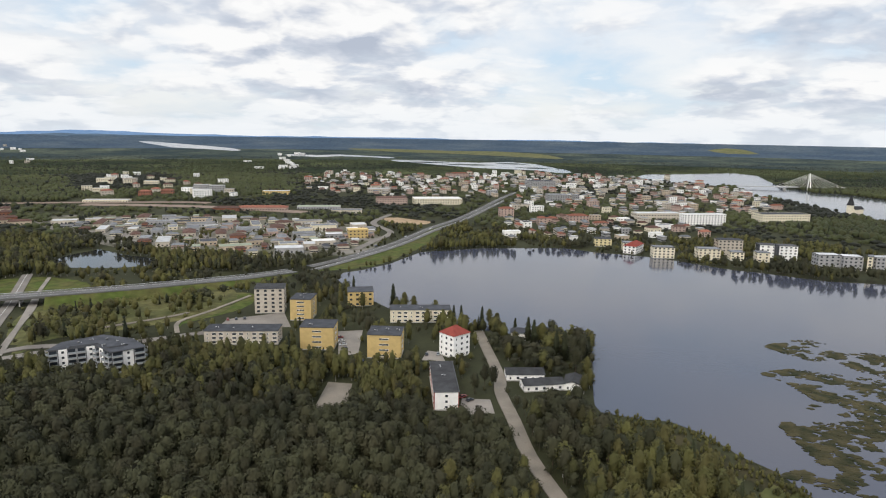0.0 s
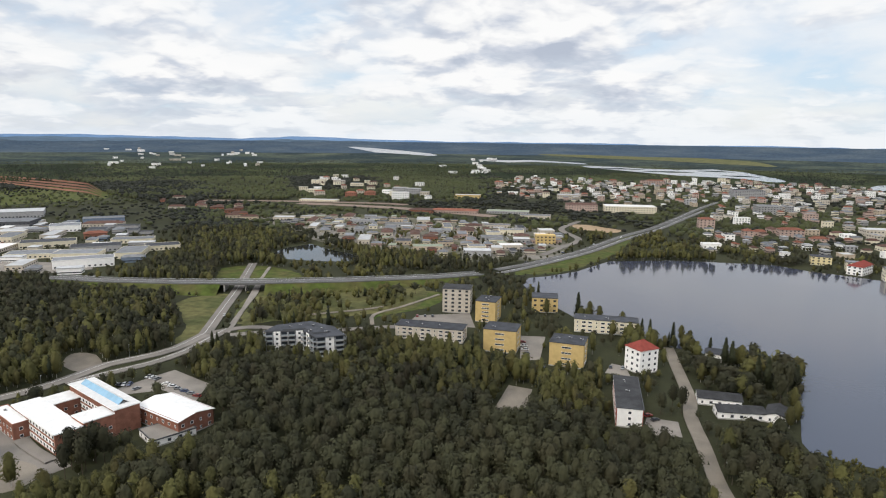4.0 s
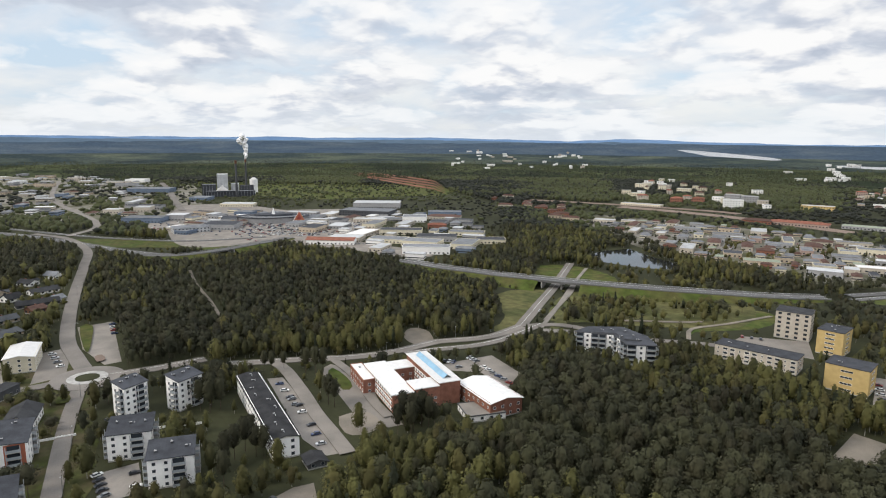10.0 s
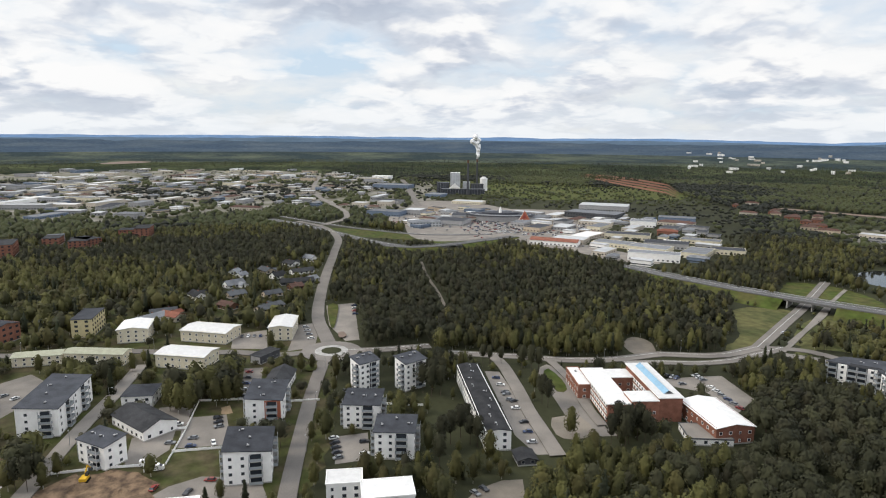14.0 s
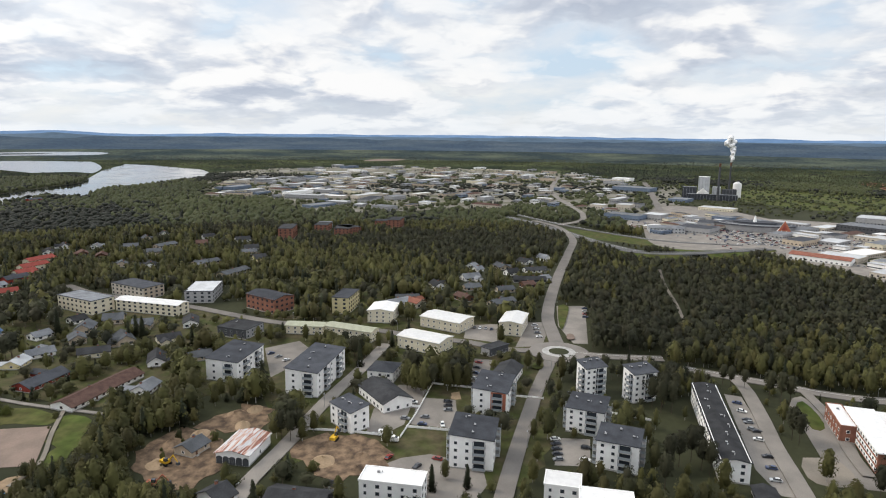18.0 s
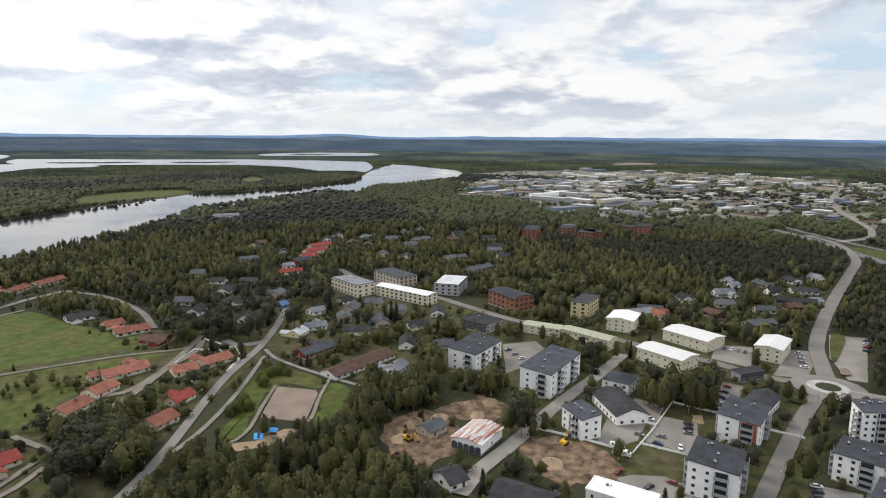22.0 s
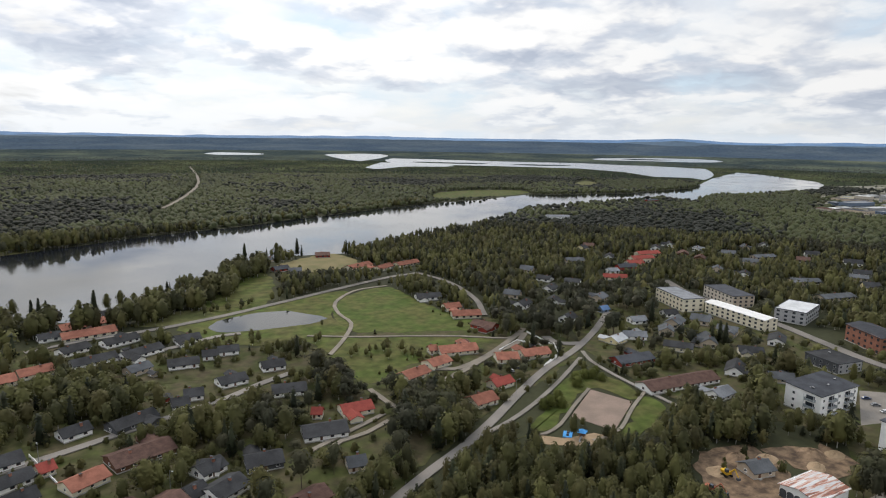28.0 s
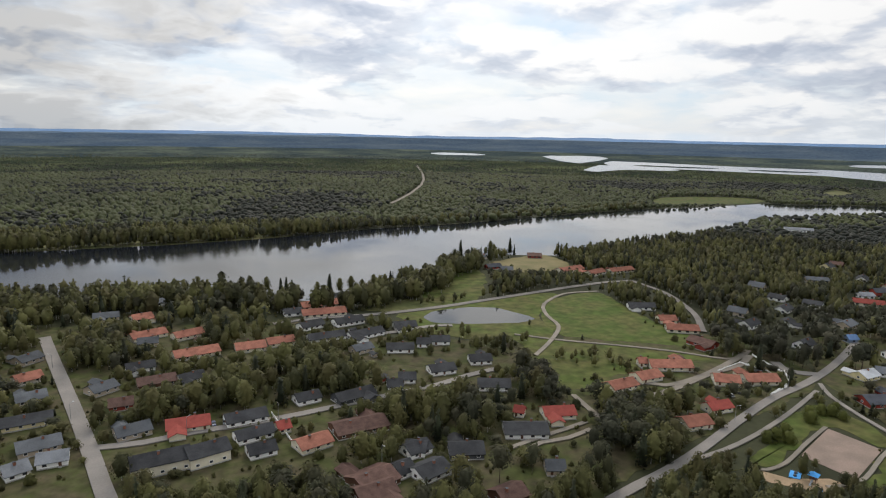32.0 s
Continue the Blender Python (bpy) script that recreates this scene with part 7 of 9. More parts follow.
house("u", -1218.3, -638.9, 159, 26.7, 10, 4, 2)

# ---- cars ----
car_row(-287.8, 170.2, -249.7, 159.0, 5, 238, 1)
car_row(-234.9, 154.3, -216.8, 146.8, 3, 252, 2)
car_row(-266.3, 163.9, -257.3, 162.8, 2, 258, 3)
car_row(-254.1, 257.3, -247.1, 260.0, 4, 110, 4)
car_row(-245.5, 272.4, -239.1, 271.1, 3, 78, 5)
car_row(-229.7, 266.5, -204.4, 258.3, 6, 186, 6)
car_row(-239.5, 256.4, -237.3, 255.9, 1, 75, 7)
car_row(-297.2, 27.9, -287.5, 27.2, 3, 272, 8)
car_row(-273.0, 14.2, -280.4, 15.7, 2, 259, 9)
car_row(-272.2, 23.2, -272.2, 24.3, 1, 180, 10)
car_row(-255.3, 70.7, -237.9, 67.5, 5, 274, 11)
car_row(-246.8, 81.6, -236.5, 78.3, 2, 257, 12)
car_row(-351.0, 50.5, -318.4, 41.8, 5, 243, 13)
car_row(-419.2, 53.0, -414.4, 67.7, 5, 162, 14)
car_row(-421.9, 98.9, -396.4, 96.2, 4, 84, 15)
car_row(-462.6, 146.3, -439.9, 139.8, 4, 74, 16)
car_row(-191.4, 105.6, -192.7, 109.9, 2, 196, 17)
car_row(-279.5, 6.6, -297.6, 11.0, 2, 256, 18)
car_row(-241.2, 18.7, -242.5, 19.4, 1, 242, 19)
car_row(-372.4, -70.5, -354.1, -54.1, 4, 132, 20)
car_row(-225.8, -60.8, -228.1, -58.1, 2, 220, 21)
car_row(-243.7, -0.8, -235.7, 10.3, 2, 144, 22)
car_row(-274.6, -216.6, -268.3, -217.4, 2, 83, 23)
car_row(-147.9, 432.7, -137.3, 436.0, 3, 107, 24)
car_row(-64.5, 396.8, -58.4, 375.3, 4, 16, 25)
car_row(11.6, 305.2, 14.8, 301.2, 2, 39, 26)
car_row(-45.1, 356.2, -56.7, 355.7, 2, 272, 27)
car_row(-8.2, 367.4, -1.5, 367.7, 2, 92, 28)
car_row(-25.4, -285.7, -30.1, -285.5, 2, 268, 29)
car_row(-143.7, -311.2, -147.7, -304.9, 2, 212, 30)
car_row(3.7, -240.1, 1.4, -240.8, 2, 286, 31)
car_row(-849.9, 341.4, -793.9, 385.0, 5, 128, 32)
car_row(-762.4, 492.8, -729.1, 565.6, 6, 155, 33)
car_row(-804.3, 468.3, -710.8, 509.1, 12, 247, 34)
car_row(-774.7, 555.6, -719.5, 577.2, 9, 240, 35)
car_row(-625.0, 468.9, -604.7, 484.0, 6, 126, 36)
car_row(-777.8, 420.2, -790.0, 500.8, 8, 264, 37)
car_row(-303.2, 90.4, -305.1, 103.0, 2, 189, 38)
car_row(-279.9, 388.5, -286.9, 404.2, 1, 295, 39)
car_row(-224.4, 523.6, -179.2, 558.1, 3, 217, 40)
car_row(-106.6, 662.8, 14.0, 952.3, 5, 240, 41)

# ---- town and industry of the distance ----
far_building(-537, 1360, 10, 22, 14, 9, ("white", "lightroof"), "town_building", "halls of the town")
far_building(-510, 1364, 11, 29, 16, 15, ("grey", "lightroof"), "town_building", "halls of the town")
far_building(-473, 1356, 11, 31, 16, 15, ("grey", "lightroof"), "town_building", "halls of the town")
far_building(-445, 1349, 10, 19, 14, 9, ("pale", "greyroof"), "town_building", "halls of the town")
far_building(-345, 1340, 10, 54, 22, 7, ("yellow", "lightroof"), "town_building", "halls of the town")
far_building(-299, 1071, 8, 81, 26, 5, ("rose", "tile"), "town_building", "halls of the town")
far_building(-353, 1054, 7, 42, 22, 5, ("brick", "brownroof"), "town_building", "halls of the town")
far_building(-599, 1151, 8, 76, 20, 4, ("cream", "lightroof"), "town_building", "halls of the town")
far_building(-586, 1272, 10, 23, 14, 9, ("brick", "tile"), "town_building", "halls of the town")
far_building(-555, 1303, 10, 23, 14, 9, ("brick", "tile"), "town_building", "halls of the town")
far_building(-807, 1547, 12, 33, 16, 12, ("cream", "lightroof"), "town_building", "halls of the town")
far_building(-752, 1559, 12, 30, 16, 12, ("pale", "lightroof"), "town_building", "halls of the town")
far_building(-697, 1317, 10, 27, 14, 9, ("cream", "lightroof"), "town_building", "halls of the town")
far_building(-684, 1521, 12, 32, 14, 9, ("cream", "lightroof"), "town_building", "halls of the town")
far_building(-11, 1199, 9, 88, 40, 11, ("cream", "whiteroof"), "town_building", "halls of the town")
far_building(-95, 1191, 9, 56, 30, 12, ("rose", "brownroof"), "town_building", "halls of the town")
far_building(-140, 1410, 10, 48, 30, 9, ("pale", "lightroof"), "town_building", "halls of the town")
far_building(-156, 1048, 7, 49, 22, 5, ("pale", "greyroof"), "town_building", "halls of the town")
far_building(-211, 1099, 8, 72, 24, 4, ("grey", "moss"), "town_building", "halls of the town")
far_building(101, 1025, 7, 22, 18, 14, ("rose", "tile"), "town_building", "halls of the town")
far_building(226, 1275, 9, 40, 30, 14, ("grey", "greyroof"), "town_building", "halls of the town")
far_building(235, 1573, 12, 64, 40, 20, ("grey", "slate"), "town_building", "halls of the town")
far_building(47, 1924, 14, 51, 25, 14, ("rose", "tile"), "town_building", "halls of the town")
far_building(390, 965, 7, 66, 16, 16, ("white", "lightroof"), "town_building", "halls of the town")
far_building(343, 1033, 7, 75, 24, 9, ("pale", "lightroof"), "town_building", "halls of the town")
far_building(537, 1022, 7, 80, 30, 12, ("cream", "slate"), "town_building", "halls of the town")
far_building(205, 978, 7, 31, 18, 10, ("rose", "tile"), "town_building", "halls of the town")
far_building(146, 943, 7, 13, 14, 10, ("rose", "tile"), "town_building", "halls of the town")
far_building(-850, 422, 44, 45, 40, 7, ("grey", "slate"), "warehouse", "halls of the town")
far_building(-988, 370, 44, 58, 30, 7, ("blue", "greyroof"), "warehouse", "halls of the town")
far_building(-982, 417, 44, 29, 30, 8, ("grey", "lightroof"), "warehouse", "halls of the town")
far_building(-1486, 575, 46, 91, 45, 9, ("blue", "greyroof"), "warehouse", "halls of the town")
far_building(-1799, 661, 48, 50, 40, 9, ("white", "whiteroof"), "warehouse", "halls of the town")
far_building(-1163, 437, 45, 60, 26, 6, ("grey", "slate"), "warehouse", "halls of the town")
far_building(-1098, 579, 45, 59, 30, 5, ("cream", "lightroof"), "warehouse", "halls of the town")
far_building(-1247, 579, 45, 36, 40, 6, ("blue", "greyroof"), "warehouse", "halls of the town")
far_building(-918, 759, 45, 84, 50, 9, ("grey", "lightroof"), "warehouse", "halls of the town")
far_building(-726, 674, 44, 36, 30, 8, ("white", "greyroof"), "warehouse", "halls of the town")
far_building(-743, 757, 44, 54, 26, 7, ("blue", "greyroof"), "warehouse", "halls of the town")
far_building(-645, 574, 43, 56, 26, 6, ("cream", "slate"), "warehouse", "halls of the town")
far_building(-516, 497, 43, 53, 20, 8, ("white", "greyroof"), "warehouse", "halls of the town")
far_building(-572, 569, 43, 50, 24, 6, ("grey", "slate"), "warehouse", "halls of the town")
far_building(-513, 604, 43, 36, 24, 5, ("cream", "slate"), "warehouse", "halls of the town")
far_building(-645, 642, 44, 26, 16, 6, ("brick", "tile"), "warehouse", "halls of the town")
quarter([(-294, 1389), (-168, 1345), (-27, 1308), (113, 1353), (113, 1113), (200, 1062), (477, 1058), (643, 1199), (731, 1638), (733, 2044), (474, 2068), (219, 2204), (-41, 1953), (-353, 2217), (-374, 1701)], 150, TOWN, "town_building", "town centre", (11, 25), (6, 12), 20, 5)
quarter([(-704, 1260), (-402, 1273), (-512, 1673), (-891, 1933), (-943, 1749)], 26, TOWN[:5], "town_building", "blocks on the hillside", (13, 24), (7, 11), 35, 6)
quarter([(-670, 2133), (-425, 2198), (-627, 3248), (-1003, 3204)], 14, (TOWN[1], TOWN[7]), "town_building", "white blocks on the hill", (18, 40), (6, 10), 35, 7)
quarter([(-1529, 2103), (-1385, 2220), (-1901, 3058), (-2167, 2991)], 9, (TOWN[1], TOWN[7]), "town_building", "white blocks on the hill", (18, 45), (6, 10), 35, 8)
quarter([(-1693, 1774), (-1575, 1890), (-1424, 2283), (-2128, 3345), (-2920, 2965)], 30, (TOWN[1], TOWN[8], TOWN[4]), "town_building", "white blocks on the hill", (14, 38), (5, 9), 35, 9)
quarter([(-541, 880), (-458, 949), (-307, 967), (-96, 889), (-76, 768), (-103, 720), (-154, 665), (-228, 675), (-351, 735)], 46, YARDS + SHEDS[:6], "warehouse", "industrial sheds", (18, 46), (3.6, 6.0), 18, 10)
quarter([(103, 1014), (230, 1029), (401, 982), (345, 842), (186, 792), (84, 817)], 18, TOWN, "town_building", "houses by the lake", (13, 22), (5, 8), 15, 11)
quarter([(-1028, 434), (-1018, 524), (-880, 632), (-777, 759), (-629, 703), (-493, 591), (-472, 459), (-553, 457), (-692, 495), (-878, 512), (-824, 345)], 30, SHEDS, "warehouse", "shops and sheds", (26, 60), (3.6, 6.0), 30, 12)
quarter([(-1124, -165), (-1061, 19), (-1151, 213), (-1005, 384), (-1756, 672), (-2317, 590), (-2430, 230), (-2425, -256), (-2076, -294)], 76, SHEDS, "warehouse", "industrial sheds", (24, 85), (4, 8), 50, 13)
quarter([(-1317, -362), (-1267, -169), (-1037, -29), (-1776, -52), (-1897, -353), (-1607, -413)], 34, SHEDS, "warehouse", "industrial sheds", (24, 75), (4, 8), 70, 14)
quarter([(-921, 1105), (-792, 1094), (-581, 933), (-555, 858), (-717, 890), (-873, 1028)], 14, (YARDS[5], YARDS[7], YARDS[9]), "warehouse", "brown sheds", (14, 32), (4, 5.5), 30, 15)
filler([(-294, 1389), (-168, 1345), (-27, 1308), (113, 1353), (113, 1113), (200, 1062), (477, 1058), (643, 1199), (731, 1638), (733, 2044), (474, 2068), (219, 2204), (-41, 1953), (-353, 2217), (-374, 1701)], 430, TOWN, (8, 15), (4, 9), 20, 41, "many small pale buildings of the town centre")
filler([(-1124, -165), (-1061, 19), (-1151, 213), (-1005, 384), (-1756, 672), (-2317, 590), (-2430, 230), (-2425, -256), (-2076, -294)], 120, SHEDS, (14, 32), (3.5, 7), 50, 42, "many pale sheds of the industrial area")
filler([(-1317, -362), (-1267, -169), (-1037, -29), (-1776, -52), (-1897, -353), (-1607, -413)], 40, SHEDS, (14, 32), (3.5, 7), 70, 43, "many pale sheds of the industrial area")
filler([(-541, 880), (-458, 949), (-307, 967), (-96, 889), (-76, 768), (-103, 720), (-154, 665), (-228, 675), (-351, 735)], 70, YARDS, (8, 18), (3, 5), 18, 44, "small sheds and garages of the yards")
filler([(100, 981), (223, 995), (393, 963), (336, 818), (182, 775), (82, 795)], 34, TOWN, (8, 13), (4, 7), 15, 45, "small houses by the lake")
filler([(-1028, 434), (-1018, 524), (-880, 632), (-777, 759), (-629, 703), (-493, 591), (-472, 459), (-553, 457), (-692, 495), (-878, 512), (-824, 345)], 50, SHEDS, (12, 28), (3.5, 6), 30, 46, "small sheds by the shops")
hamlet([(-584, -459), (-683, -404), (-822, -295), (-792, -162), (-622, -117), (-588, -185), (-603, -290), (-455, -290), (-421, -335)], 24, "ddgwgdbYg", 16)
hamlet([(-410, -238), (-459, -201), (-496, -146), (-404, -110), (-322, -103), (-299, -130), (-298, -164)], 16, "gdgYbdkg", 19, 2.0)
hamlet([(-523, 24), (-647, 133), (-664, 166), (-488, 112), (-468, 83)], 12, "ddgwbY", 17)
hamlet([(-281, -383), (-371, -372), (-480, -293), (-353, -215), (-345, -271), (-342, -299)], 5, "ddgg", 18)
car_field([(-926, 475), (-854, 531), (-743, 616), (-646, 535), (-697, 475), (-776, 416)], 190, 20, 5)
car_field([(-895, 342), (-802, 406), (-702, 388), (-762, 493), (-755, 606), (-867, 695), (-923, 607), (-1005, 384)], 190, 50, 6)
car_field([(-351, 735), (-161, 697), (-98, 779), (-174, 891), (-391, 925)], 200, 18, 7)
LANDMARKS = dict(plant=(-1285.1, 646.6), chimney_a=(-1263.4, 663.4), chimney_b=(-1267.9, 688.3), silo=(-1299.6, 723.1), mall=(-867.6, 513.4), sign=(-818.4, 526.7), redmall=(-638.1, 455.1), yellowhall=(-105.2, 795.0), pylon=(925.0, 1639.1), bridge_l=(794.9, 1683.1), bridge_r=(1005.4, 1669.3), spire=(720.6, 1140.3), play=(-229.0, -144.9), playmat=(-227.2, -151.1), playmat2=(-223.8, -139.6), digger=(-260.5, -24.1), digger2=(-243.7, -88.3), digger3=(-227.9, -87.8), van=(-263.3, -2.3), roundabout=(-366.5, 101.2), tent=(-847.2, 375.0), bigshed=(-832.3, 668.9), officea=(-462.3, 1241.6))

# ---- small fixtures ----
LANES = [[(-129, 615), (-96, 670), (-55, 762), (-18, 881), (23, 985), (65, 1124), (115, 1306), (166, 1466)], [(-122, 600), (-89, 661), (-48, 751), (-10, 866), (29, 966), (69, 1100), (120, 1274)], [(-466, 461), (-530, 435), (-621, 418), (-678, 390)], [(-695, 279), (-749, 257), (-828, 238), (-920, 215), (-1001, 184)], [(-737, 424), (-770, 341), (-839, 288), (-917, 249), (-1028, 206)], [(-369, 563), (-343, 511), (-318, 461), (-297, 415), (-278, 374), (-265, 346)], [(-265, 346), (-264, 315), (-272, 296), (-281, 281), (-283, 264), (-287, 242), (-298, 219), (-312, 201), (-324, 182), (-336, 165)], [(-258, 360), (-256, 335), (-255, 310), (-260, 289), (-270, 270), (-278, 250)], [(-352, 160), (-357, 131), (-363, 110)]]
FENCES = [[(-321, 22), (-312, 48)], [(-321, 22), (-285, 12), (-261, 4)], [(-297, -8), (-292, 14)], [(-271, 7), (-266, 27)], [(-271, -36), (-268, -19), (-263, -2)], [(-303, 60), (-298, 76)], [(-325, -230), (-312, -217), (-288, -210)], [(-332, -257), (-325, -236), (-321, -224)], [(-290, -245), (-313, -250), (-317, -235), (-306, -214), (-291, -210)], [(-51, -287), (-54, -248)], [(-281, 102), (-271, 120)]]
LAMPS = [(-105.4, -274.6, 245), (-82.1, -224.1, 101), (-14.0, -280.3, 220), (-52.3, -278.0, 260), (-341.0, 90.4, 325), (-288.6, 71.5, 150), (-249.2, 57.3, 335), (-454.9, 121.0, 35), (-565.2, 154.2, 126), (-300.6, 205.1, 300), (-282.1, 239.0, 130), (-278.9, 295.0, 320), (-336.2, -17.6, 60), (-293.4, -31.3, 0), (-303.0, -211.1, 280), (-245.0, -195.0, 150), (46.0, -390.6, 340), (32.0, -315.3, 225), (-408.8, 4.5, 200), (-433.8, -66.3, 20)]


# ---- raised road banks ----
def bank(name, line, half, gap_at, gap):
    """Grass slopes that carry a raised road; left out where another road passes under."""
    pts = smooth_line(line)
    d = np.gradient(pts[:, :2], axis=0)
    d /= np.linalg.norm(d, axis=1)[:, None]
    nrm = np.column_stack([-d[:, 1], d[:, 0]])
    v, f = [], []
    for s in (-1, 1):
        for i in range(len(pts) - 1):
            mid = (pts[i, :2] + pts[i + 1, :2]) / 2
            if np.linalg.norm(mid - gap_at) < gap or pts[i, 2] < 0.6:
                continue
            k = len(v)
            for j in (i, i + 1):
                z = pts[j, 2]
                top, foot = pts[j, :2] + s * nrm[j] * half, pts[j, :2] + s * nrm[j] * (half + 2.2 * z)
                v += [(*top, z + 0.05), (*foot, -0.1)]
            f.append((k, k + 1, k + 3, k + 2) if s < 0 else (k, k + 2, k + 3, k + 1))
    ob = new(name, raw_mesh(name, np.array(v), np.array(f), [M["grass"]], flat=True))
    return tagged(ob, "grass slope of a raised road", kind="structure")


def guard_rail(line, off, h=0.8):
    """A steel rail on posts along a road."""
    pts = smooth_line(line, 12.0)
    d = np.gradient(pts[:, :2], axis=0)
    d /= np.linalg.norm(d, axis=1)[:, None]
    side = np.column_stack([-d[:, 1], d[:, 0]]) * off
    e = tagged(new("guard_rail"), "grey steel guard rail along the highway", "guard rail")
    v, f = [], []
    for i in range(len(pts)):
        q = pts[i, :2] + side[i]
        z = pts[i, 2] + 0.5 + h
        n = side[i] / abs(off) * 0.1
        v += [(q[0] - n[0], q[1] - n[1], z - 0.2), (q[0] + n[0], q[1] + n[1], z - 0.2), (q[0] + n[0], q[1] + n[1], z + 0.15), (q[0] - n[0], q[1] - n[1], z + 0.15)]
        if i:
            f += [(4 * i - 4 + k, 4 * i - 4 + (k + 1) % 4, 4 * i + (k + 1) % 4, 4 * i + k) for k in range(4)]
    g = raw_mesh("rail", np.array(v), np.array(f), [M["steel"]], flat=True)
    part("rail", g, e)
    post = Geo()
    post.box(-0.06, 0.06, -0.06, 0.06, -0.3, h, M["steel"])
    me = post.mesh("post")
    for i in range(0, len(pts), 3):
        part("post", me, e, at=(*(pts[i, :2] + side[i]), pts[i, 2] + 0.5))
    return e


mid_h, mid_b = np.array(HIGHWAY[4][:2]), np.array(BRIDGE[2][:2])
bank("road_bank", HIGHWAY, 8.2, mid_h, 17)
bank("road_bank", BRIDGE, 6.6, mid_b, 16)
guard_rail(HIGHWAY, 7.6)
guard_rail(HIGHWAY, -7.6)
guard_rail(BRIDGE, 6.2)
guard_rail(BRIDGE, -6.2)


def abutment(mid, line, half, z):
    pts = smooth_line(line)
    i = int(np.argmin(np.linalg.norm(pts[:, :2] - mid, axis=1)))
    d = pts[min(i + 1, len(pts) - 1), :2] - pts[max(i - 1, 0), :2]
    a = math.degrees(math.atan2(d[1], d[0]))
    e = root("bridge_support", mid[0], mid[1], a, "grey concrete supports under a road bridge", "bridge", z=0)
    for s in (-17, 17):
        g = Geo()
        g.box(-0.5, 0.5, -half, half, -0.2, z - 0.9, M["concrete"])
        part("abutment", g, e, at=(s, 0, 0))
    g = Geo()
    for y in (-half + 2, 0, half - 2):
        g.tube((0, y, -0.2), (0, y, z - 0.9), 0.5, 0.5, M["concrete"], 8)
    part("pier", g, e)


abutment(mid_h, HIGHWAY, 7.5, 6.5)
abutment(mid_b, BRIDGE, 6.0, 6.0)


lane_line(HIGHWAY, 6.8)
lane_line(HIGHWAY, -6.8)
lane_line(HIGHWAY, 0.0)
for pts in LANES:
    lane_line(pts, 0.0)


# ---- the school round its court ----
def school(x, y, turn, l, w, h=9.0):
    e = root("school_building", x, y, turn, "red brick and white school round a court with white roofs", "school")
    dep = 11.0
    win = window_mesh(1.9, 1.5, M["white"])
    low = window_mesh(1.4, 1.3, M["white"])
    wings = ((0, -w / 2 + dep / 2, l, dep, h), (0, w / 2 - dep / 2, l, dep, h + 2.5), (-l / 2 + dep / 2, 0, dep, w - 2 * dep, h - 0.8), (l / 2 - dep / 2, 0, dep, w - 2 * dep, h + 1.2))
    for cx, cy, ll, ww, hh in wings:
        g = Geo()
        g.box(cx - ll / 2, cx + ll / 2, cy - ww / 2, cy + ww / 2, -0.2, hh, M["brick"])
        part("wing", g, e)
        for z in (0.9, 4.0, 7.0):
            if z + 1.7 < hh:
                for yy in (cy - ww / 2, cy + ww / 2):
                    if ll > ww:
                        g = Geo()
                        g.box(cx - ll / 2 + 2.5, cx + ll / 2 - 2.5, yy - 0.06, yy + 0.06, z - 0.25, z + 1.75, M["white"])
                        part("facade_band", g, e, "white facade band")
        g = Geo()
        g.box(cx - ll / 2 - 0.5, cx + ll / 2 + 0.5, cy - ww / 2 - (0.5 if ll > ww else -0.02), cy + ww / 2 + (0.5 if ll > ww else -0.02), hh, hh + 0.45, M["white"], M["whiteroof"])
        part("roof", g, e, "bright white metal roof")
        if ll > ww:
            n = int(ll / 3.2)
            for k in range(n):
                u = (k + 0.5) / n * ll - ll / 2
                for fl in (0.9, 4.0, 7.0):
                    if fl + 1.6 < hh:
                        part("window", win, e, at=(cx + u, cy - ww / 2 - 0.06, fl), turn=0)
                        part("window", win, e, at=(cx + u, cy + ww / 2 + 0.06, fl), turn=180)
        else:
            n = int(ww / 3.4)
            for k in range(n):
                u = (k + 0.5) / n * ww - ww / 2
                for fl in (0.9, 4.0):
                    part("window", low, e, at=(cx - ll / 2, cy + u, fl), turn=270)
                    part("window", low, e, at=(cx + ll / 2, cy + u, fl), turn=90)
    g = Geo()
    z = h + 2.5 + 0.45
    g.slab(((-l / 2 + 4, w / 2 - 7.5, z), (l / 2 - 4, w / 2 - 7.5, z), (l / 2 - 4, w / 2 - 5.2, z + 1.8), (-l / 2 + 4, w / 2 - 5.2, z + 1.8)), 0.15, M["skylight"])
    g.slab(((-l / 2 + 4, w / 2 - 5.2, z + 1.8), (l / 2 - 4, w / 2 - 5.2, z + 1.8), (l / 2 - 4, w / 2 - 2.5, z), (-l / 2 + 4, w / 2 - 2.5, z)), 0.15, M["whiteroof"])
    part("skylight", g, e, "long blue glazed roof light")
    keep_built(corners(x, y, turn, l, w, 3.0), h)
    return e


school(*SCHOOL)


